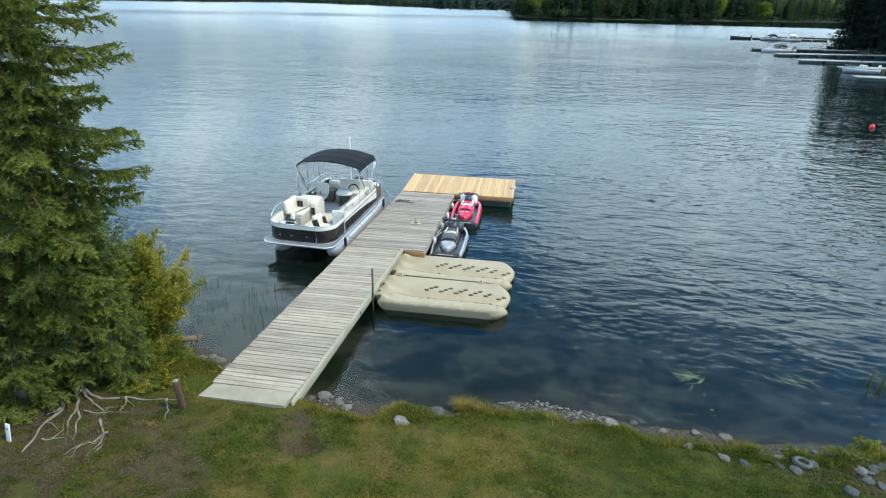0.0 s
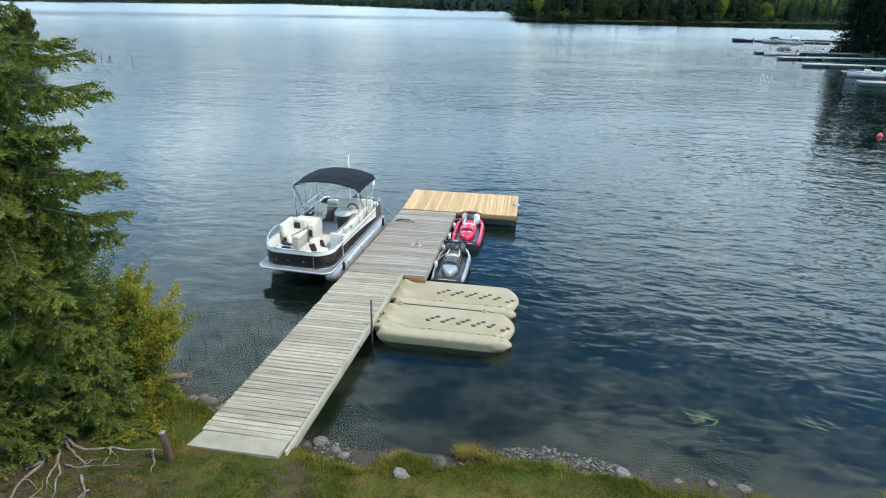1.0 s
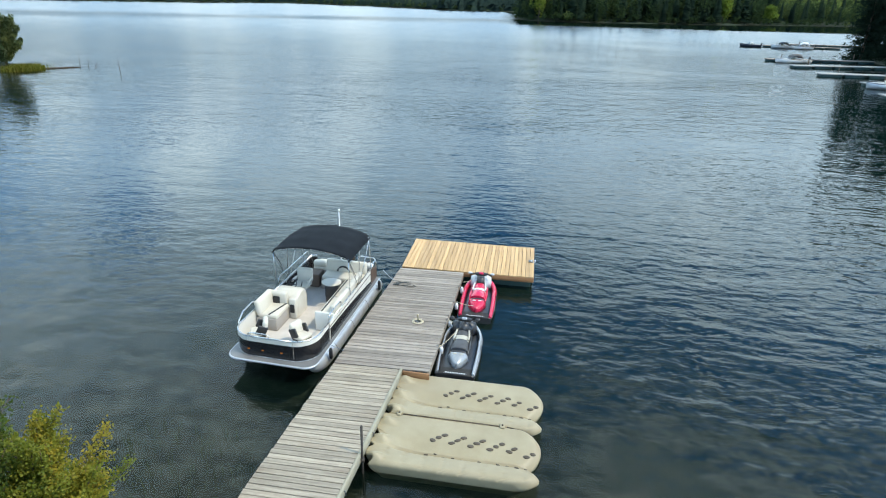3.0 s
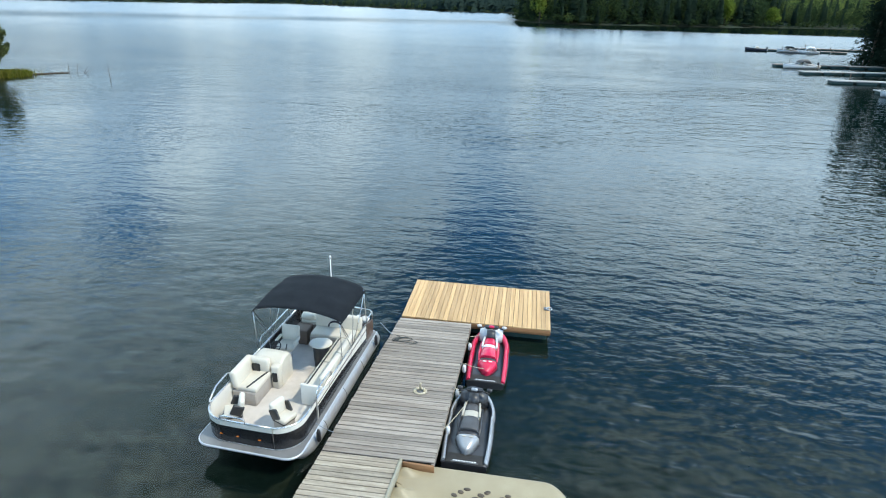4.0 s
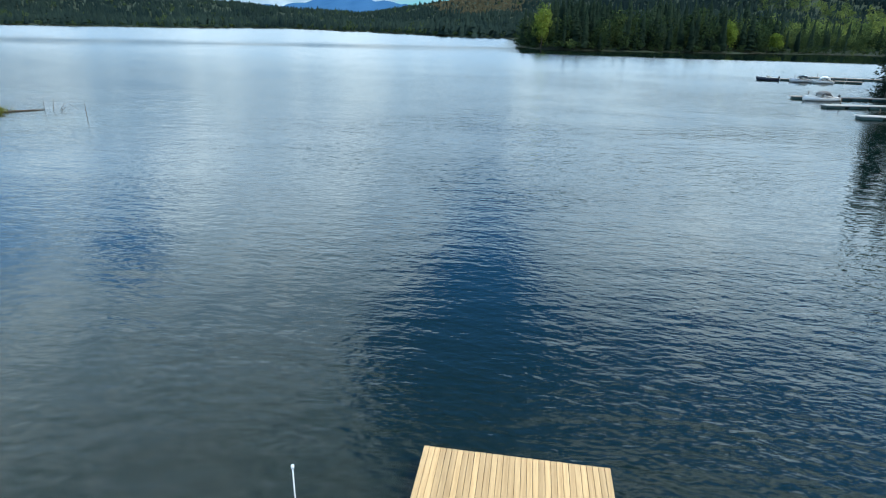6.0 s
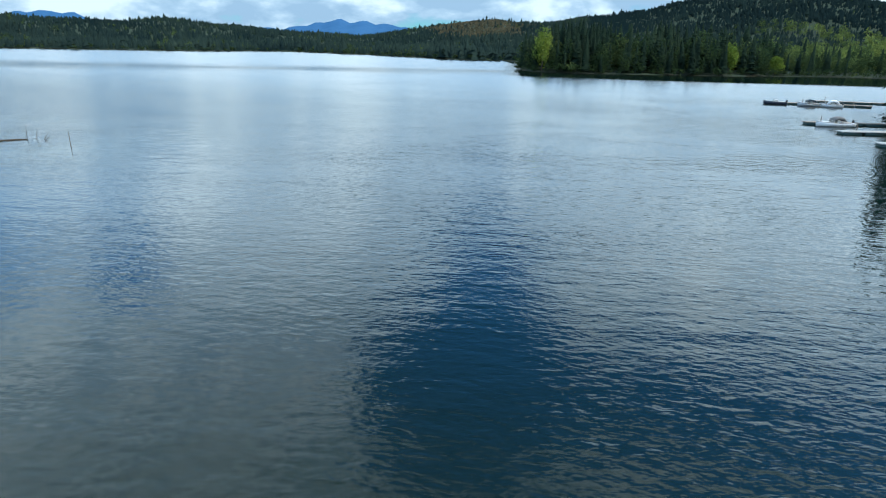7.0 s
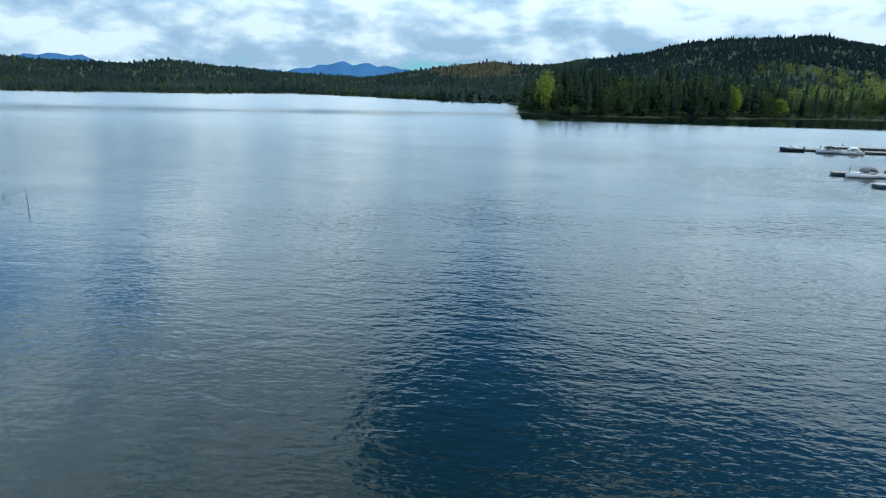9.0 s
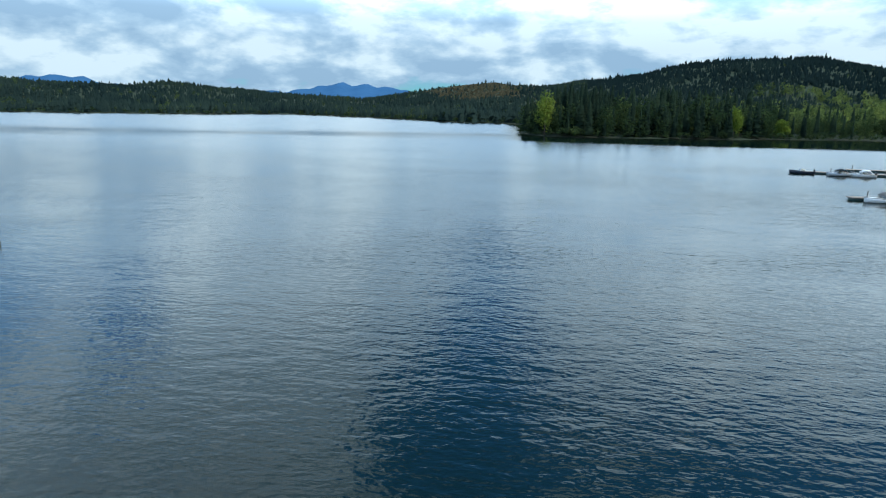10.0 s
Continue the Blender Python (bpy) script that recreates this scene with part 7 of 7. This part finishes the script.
# ---- small things on the dock ----
def dock_fittings():
    pole = thing("steel_pole", pose(-3.93, 13.38, -1.2), "dark steel mooring pole standing beside the dock", "pole")
    part("shaft", tube([(0, 0, 0), (0.01, 0.0, 2.45)], 0.026, 10), M["steel_dark"], pole)
    part("collar", lathe([(0.027, 0), (0.05, 0.0), (0.05, 0.09), (0.027, 0.09)], (0.008, 0, 1.52), 12), M["steel_dark"], pole)
    cleat = thing("rope_cleat", pose(-3.70, 18.93, DECK), "tan rope coiled round a small mooring post on the dock", "cleat")
    part("base_plate", lathe([(0, 0), (0.085, 0), (0.085, 0.012), (0, 0.014)], (0, 0, 0), 14), M["steel"], cleat)
    part("bollard", lathe([(0, 0), (0.028, 0), (0.024, 0.20), (0.032, 0.22), (0, 0.235)], (0.0, 0.02, 0.012), 10), M["rope"], cleat)
    part("bollard", lathe([(0, 0), (0.026, 0), (0.024, 0.10), (0, 0.12)], (0.10, -0.02, 0.006), 10), M["rope"], cleat)
    coil = [((0.10 + 0.024 * k / 14) * math.cos(2 * math.pi * k / 14), (0.085 + 0.022 * k / 14) * math.sin(2 * math.pi * k / 14), 0.016 + 0.006 * math.sin(k)) for k in range(44)]
    part("rope_coil", tube(coil, 0.013, 6), M["rope"], cleat, "old tan rope coil")
    heap = thing("rope_heap", pose(-4.72, 21.30, DECK + 0.002), "dark loose mooring line lying on the grey dock", "rope")
    part("line", tube([(0.26 * math.sin(2.1 * k * 0.35) * (0.5 + 0.04 * k) / 1.2 + 0.012 * k - 0.1, 0.13 * math.cos(1.7 * k * 0.35) - 0.003 * k, 0.014 + 0.004 * (k % 3)) for k in range(30)], 0.010, 5), M["line_dark"], heap)
    for y, x in ((21.42, -2.64), (20.30, -2.70), (19.18, -2.77), (17.75, -2.84)):
        f = thing("dock_fender", pose(x, y, 0.24), "small white fender hung on the dock's side", "fender", "dock fenders")
        part("bumper", lathe([(0, 0), (0.035, 0.01), (0.055, 0.05), (0.055, 0.19), (0.035, 0.235), (0, 0.245)], (0.0, 0, 0), 12), M["white_shell"], f)
        part("lanyard", tube([(0, 0, 0.24), (-0.02, 0, 0.275), (-0.09, 0, 0.268)], 0.007, 5), M["rope"], f)
        part("ring", tube([(-0.10 + 0.03 * math.cos(a), 0.03 * math.sin(a), 0.272) for a in [k * math.pi / 5 for k in range(10)]], 0.007, 5, closed=True), M["steel"], f)

    def line(a, b, sag, material, label):
        ob = thing("mooring_line", pose(*a), label, "rope", "mooring lines")
        d = Vector(b) - Vector(a)
        part("strand", tube([(d.x * t, d.y * t, d.z * t - sag * 4 * t * (1 - t)) for t in [k / 10 for k in range(11)]], 0.009, 5), material, ob)

    line((-2.92, 17.62, DECK + 0.01), (-2.42, 18.75, 0.58), 0.05, M["rope"], "tan mooring line from the dock to the silver jet ski")
    line((-2.84, 19.20, DECK + 0.01), (-2.42, 18.98, 0.55), 0.04, M["rope"], "short tan line to the silver jet ski")
    line((-2.70, 20.35, DECK + 0.01), (-2.18, 20.28, 0.45), 0.04, M["rope"], "short line to the red jet ski")
    line((-2.66, 21.75, DECK + 0.01), (-2.28, 21.95, 0.55), 0.03, M["rope"], "short line to the red jet ski's bow")
    line((-5.35, 21.62, 0.80), (-4.92, 21.45, DECK + 0.01), 0.03, M["blue_rope"], "grey stern line from pontoon boat to dock")
    line((-5.92, 17.25, 0.62), (-5.40, 17.10, DECK + 0.01), 0.03, M["blue_rope"], "grey bow line from pontoon boat to dock")


M["steel_dark"] = surface("rusted_dark_steel", (0.030, 0.026, 0.022), (0.075, 0.062, 0.05), 9.0, 0.6, metal=0.3, relief=0.3)
M["line_dark"] = surface("dark_line", (0.03, 0.035, 0.035), (0.09, 0.095, 0.09), 20.0, 0.9)
dock_fittings()

# ---- across the bay ----
def bay_dock(a, b, wide, label, pale=True):
    a, b = Vector((*a, 0)), Vector((*b, 0))
    way = b - a
    ob = thing("bay_dock", pose(a.x, a.y, 0, 0, 0, math.degrees(math.atan2(way.y, way.x))), label, "dock", "docks across the bay")
    n = max(2, int(way.length / 3.0))
    step = way.length / n
    for k in range(n):
        part("deck_section", block((step - 0.06, wide, 0.12), (step * (k + 0.5), 0.03 * (k % 2), 0.40), 0.02, segments=1), M["bay_pale" if pale else "old_plank"], ob)
        part("float_drum", block((step - 0.5, wide - 0.25, 0.42), (step * (k + 0.5), 0, 0.12), 0.04, segments=1), M["float_block"], ob)
    for k in (1, n - 1):
        part("piling", tube([(step * k, wide / 2 + 0.1, -1.5), (step * k, wide / 2 + 0.1, 1.1 + 0.2 * (k % 3))], 0.07, 7), M["bark"], ob)
    return ob


def runabout(m, label, hull, length=4.8, beam=1.9, canopy=None, motor="dark_shell", screen=True):
    """A small open motor boat, bow towards -x."""
    boat = thing("motor_boat", m, label, "boat", "boats across the bay")
    sec = []
    n = 14
    for k in range(n + 1):
        t = k / n
        x = -length / 2 + length * t
        w = beam / 2 * (math.sin(math.pi / 2 * min(1, t * 1.9 + 0.02)) ** 0.8)
        z = 0.78 - 0.22 * min(1, t * 1.6)
        sec.append([(x + 0.25 * (1 - t), 0, -0.12 + 0.30 * max(0, 0.3 - t)), (x + 0.12 * (1 - t), -w * 0.82, 0.08 + 0.2 * max(0, 0.3 - t)), (x, -w, z), (x, -w * 0.86, z + 0.03), (x, w * 0.86, z + 0.03), (x, w, z), (x + 0.12 * (1 - t), w * 0.82, 0.08 + 0.2 * max(0, 0.3 - t))])
    body = part("hull", loft(sec), M[hull], boat)
    part("rub_rail", tube([(s[2][0], s[2][1], s[2][2]) for s in sec], 0.03, 5), M["dark_rubber"], body)
    part("rub_rail", tube([(s[5][0], s[5][1], s[5][2]) for s in sec], 0.03, 5), M["dark_rubber"], body)
    part("cockpit", block((length * 0.42, beam * 0.66, 0.10), (length * 0.18, 0, 0.615), 0.04), M["vinyl_grey"], boat)
    if screen:
        part("windscreen", loft([[(-0.55, s * beam * 0.36, 0.62), (-0.30, s * beam * 0.32, 1.02), (-0.27, s * beam * 0.32, 1.02), (-0.51, s * beam * 0.36, 0.62)] for s in (-1, -0.4, 0.4, 1)], smooth=False), M["screen"], boat)
    for y in (-0.4, 0.4):
        part("seat", cushion((0.45, 0.42, 0.42), (0.35, y, 0.78), 0.06), M["vinyl"], boat)
    if canopy:
        part("canopy", loft([[(x, -beam * 0.40, z0), (x, -beam * 0.34, z1), (x, 0, z1 + 0.12), (x, beam * 0.34, z1), (x, beam * 0.40, z0)] for x, z0, z1 in ((-0.35, 0.95, 1.15), (0.2, 1.1, 1.42), (1.0, 1.0, 1.38), (1.5, 0.75, 0.95))]), M[canopy], boat)
    part("outboard_motor", block((0.36, 0.30, 0.48), (length / 2 + 0.12, 0, 0.80), 0.09, taper=(0.8, 0.8)), M[motor], boat, "outboard motor")
    part("motor_leg", block((0.14, 0.12, 0.7), (length / 2 + 0.12, 0, 0.25), 0.03), M[motor], boat)
    part("rail", tube([(-length * 0.46, 0, 0.98), (-length * 0.30, -beam * 0.34, 0.98), (-length * 0.12, -beam * 0.42, 0.92), (-length * 0.1, -beam * 0.42, 0.62)], 0.018, 5), M["chrome"], boat)
    return boat


def glass_material():
    m, nt, b = shader("tinted_screen")
    b.inputs["Base Color"].default_value = (0.05, 0.06, 0.06, 1)
    b.inputs["Roughness"].default_value = 0.05
    b.inputs["Transmission Weight"].default_value = 0.7
    return m


M["screen"] = glass_material()
M["bay_pale"] = surface("pale_bay_deck", (0.26, 0.26, 0.25), (0.44, 0.43, 0.41), 1.5, 0.85, relief=0.3, fine=12, vary=0.12)
M["alloy_hull"] = surface("alloy_hull", (0.42, 0.44, 0.46), (0.58, 0.60, 0.62), 2.0, 0.4, metal=0.5, relief=0.1)
M["grey_canvas"] = surface("grey_canvas", (0.09, 0.09, 0.09), (0.17, 0.165, 0.16), 4.0, 0.9, relief=0.3)
bay_dock((55.4, 160.6), (72.0, 158.4), 1.6, "dark floating dock with small boats across the bay", False)
bay_dock((64.5, 169.5), (86.0, 168.0), 1.5, "long low dock at the head of the bay", False)
bay_dock((42.1, 120.8), (61.0, 122.4), 1.5, "narrow grey dock reaching out from the bay shore", False)
bay_dock((42.0, 109.3), (61.5, 112.4), 1.7, "pale floating dock reaching from the wooded shore")
bay_dock((41.2, 98.0), (60.5, 98.4), 1.7, "pale plank dock reaching from the wooded shore")
bay_dock((42.3, 88.0), (61.0, 88.6), 1.5, "short pale dock beside an aluminium skiff")
bay_dock((38.6, 76.4), (61.5, 74.6), 1.7, "long white dock on the near bay shore")
M["navy_hull"] = surface("navy_hull", (0.012, 0.016, 0.028), (0.03, 0.036, 0.055), 2.0, 0.3, relief=0, coat=0.3)
runabout(pose(52.3, 159.4, 0, 0, 0, -4), "dark navy motor boat moored across the bay", "navy_hull", 4.7, 1.9, None)
runabout(pose(58.4, 157.2, 0, 0, 0, 4), "pale cabin runabout with clear canopy across the bay", "alloy_hull", 4.6, 2.0, "screen")
runabout(pose(62.8, 156.8, 0, 0, 0, -4), "white runabout with a white cover across the bay", "white_shell", 4.5, 1.9, "white_shell")
runabout(pose(46.0, 119.3, 0, 0, 0, 12), "white runabout with grey canvas top across the bay", "white_shell", 6.2, 2.1, "grey_canvas")
runabout(pose(43.5, 85.2, 0, 0, 0, -2), "open aluminium skiff with white outboard", "alloy_hull", 4.3, 1.6, None, "white_shell", False)


def buoy():
    ob = thing("buoy", pose(25.0, 45.3, 0), "small red mooring buoy floating on the lake", "buoy")
    part("ball", lathe([(0, -0.13), (0.10, -0.10), (0.165, 0.0), (0.16, 0.10), (0.10, 0.19), (0.04, 0.22), (0, 0.22)], (0, 0, 0), 18), M["buoy"], ob)
    part("eye", tube([(0.04 * math.cos(a), 0, 0.24 + 0.03 * math.sin(a)) for a in [k * math.pi / 5 for k in range(10)]], 0.012, 5, closed=True), M["steel"], ob)


buoy()


def spit():
    """The low point with its bush, reeds, a drifting log and dead stems."""
    shrub(pose(-62.8, 70.6, on_land(-62.8, 70.6)), 6.2, 2.4, 61, "green lakeside bush on the low spit", M["leaf_far_green"], 44, 900, "lakeside_bush", 0.22)
    shrub(pose(-65.5, 68.0, on_land(-65.5, 68.0)), 7.5, 3.0, 62, "tall green bush behind the low spit", M["leaf_far_green"], 44, 900, "lakeside_bush", 0.24)
    g = np.random.default_rng(63)
    k = 2600
    x, y = g.normal(-60.6, 0.9, k), g.normal(70.6, 1.1, k)
    blade_field("spit_reeds", x, y, np.full(k, -0.05), g.uniform(0.35, 0.95, k), np.full(k, 0.025), g.uniform(0.3, 0.8, k), M["grass"], "bright yellow-green reeds fringing the low spit", "reeds", 64, 0.4)
    log = thing("floating_log", pose(-59.6, 71.6, 0.02), "thin dark log floating off the spit", "log")
    part("stem", tube([(0, 0, 0), (1.2, 1.3, 0.04), (2.4, 2.5, 0.05), (3.1, 3.2, 0.02)], [0.10, 0.09, 0.07, 0.04], 7), M["bark"], log)
    for x, y, h, lean in ((-56.45, 74.8, 1.9, 0.1), (-55.6, 75.1, 1.5, 0.25), (-55.0, 75.3, 1.1, 0.8), (-54.8, 75.2, 0.7, 0.7), (-49.2, 72.1, 2.1, -0.05)):
        st = thing("dead_stem", pose(x, y, -0.3), "thin dead grey stem standing in the lake", "stem", "dead stems off the spit")
        part("stalk", tube([(0, 0, 0), (lean * 0.4, 0, h * 0.5), (lean, 0.05, h)], [0.035, 0.028, 0.012], 5), M["bark"], st)


M["leaf_far_green"] = leaf_material("lakeside_leaves", (0.045, 0.065, 0.025), (0.085, 0.110, 0.040), (0.16, 0.17, 0.05), 0.35)
spit()


def neighbour_dock():
    ob = thing("neighbour_dock", pose(-16.2, 16.9, 0, 0, 0, 24), "white end of a neighbouring dock behind the spruce", "dock")
    for k in range(3):
        part("deck_section", block((1.2, 1.1, 0.10), (-0.62 - 1.22 * k, 0, 0.40), 0.02, segments=1), M["white_paint"], ob)
        part("float_drum", block((1.0, 0.9, 0.40), (-0.62 - 1.22 * k, 0, 0.14), 0.03, segments=1), M["float_block"], ob)


neighbour_dock()
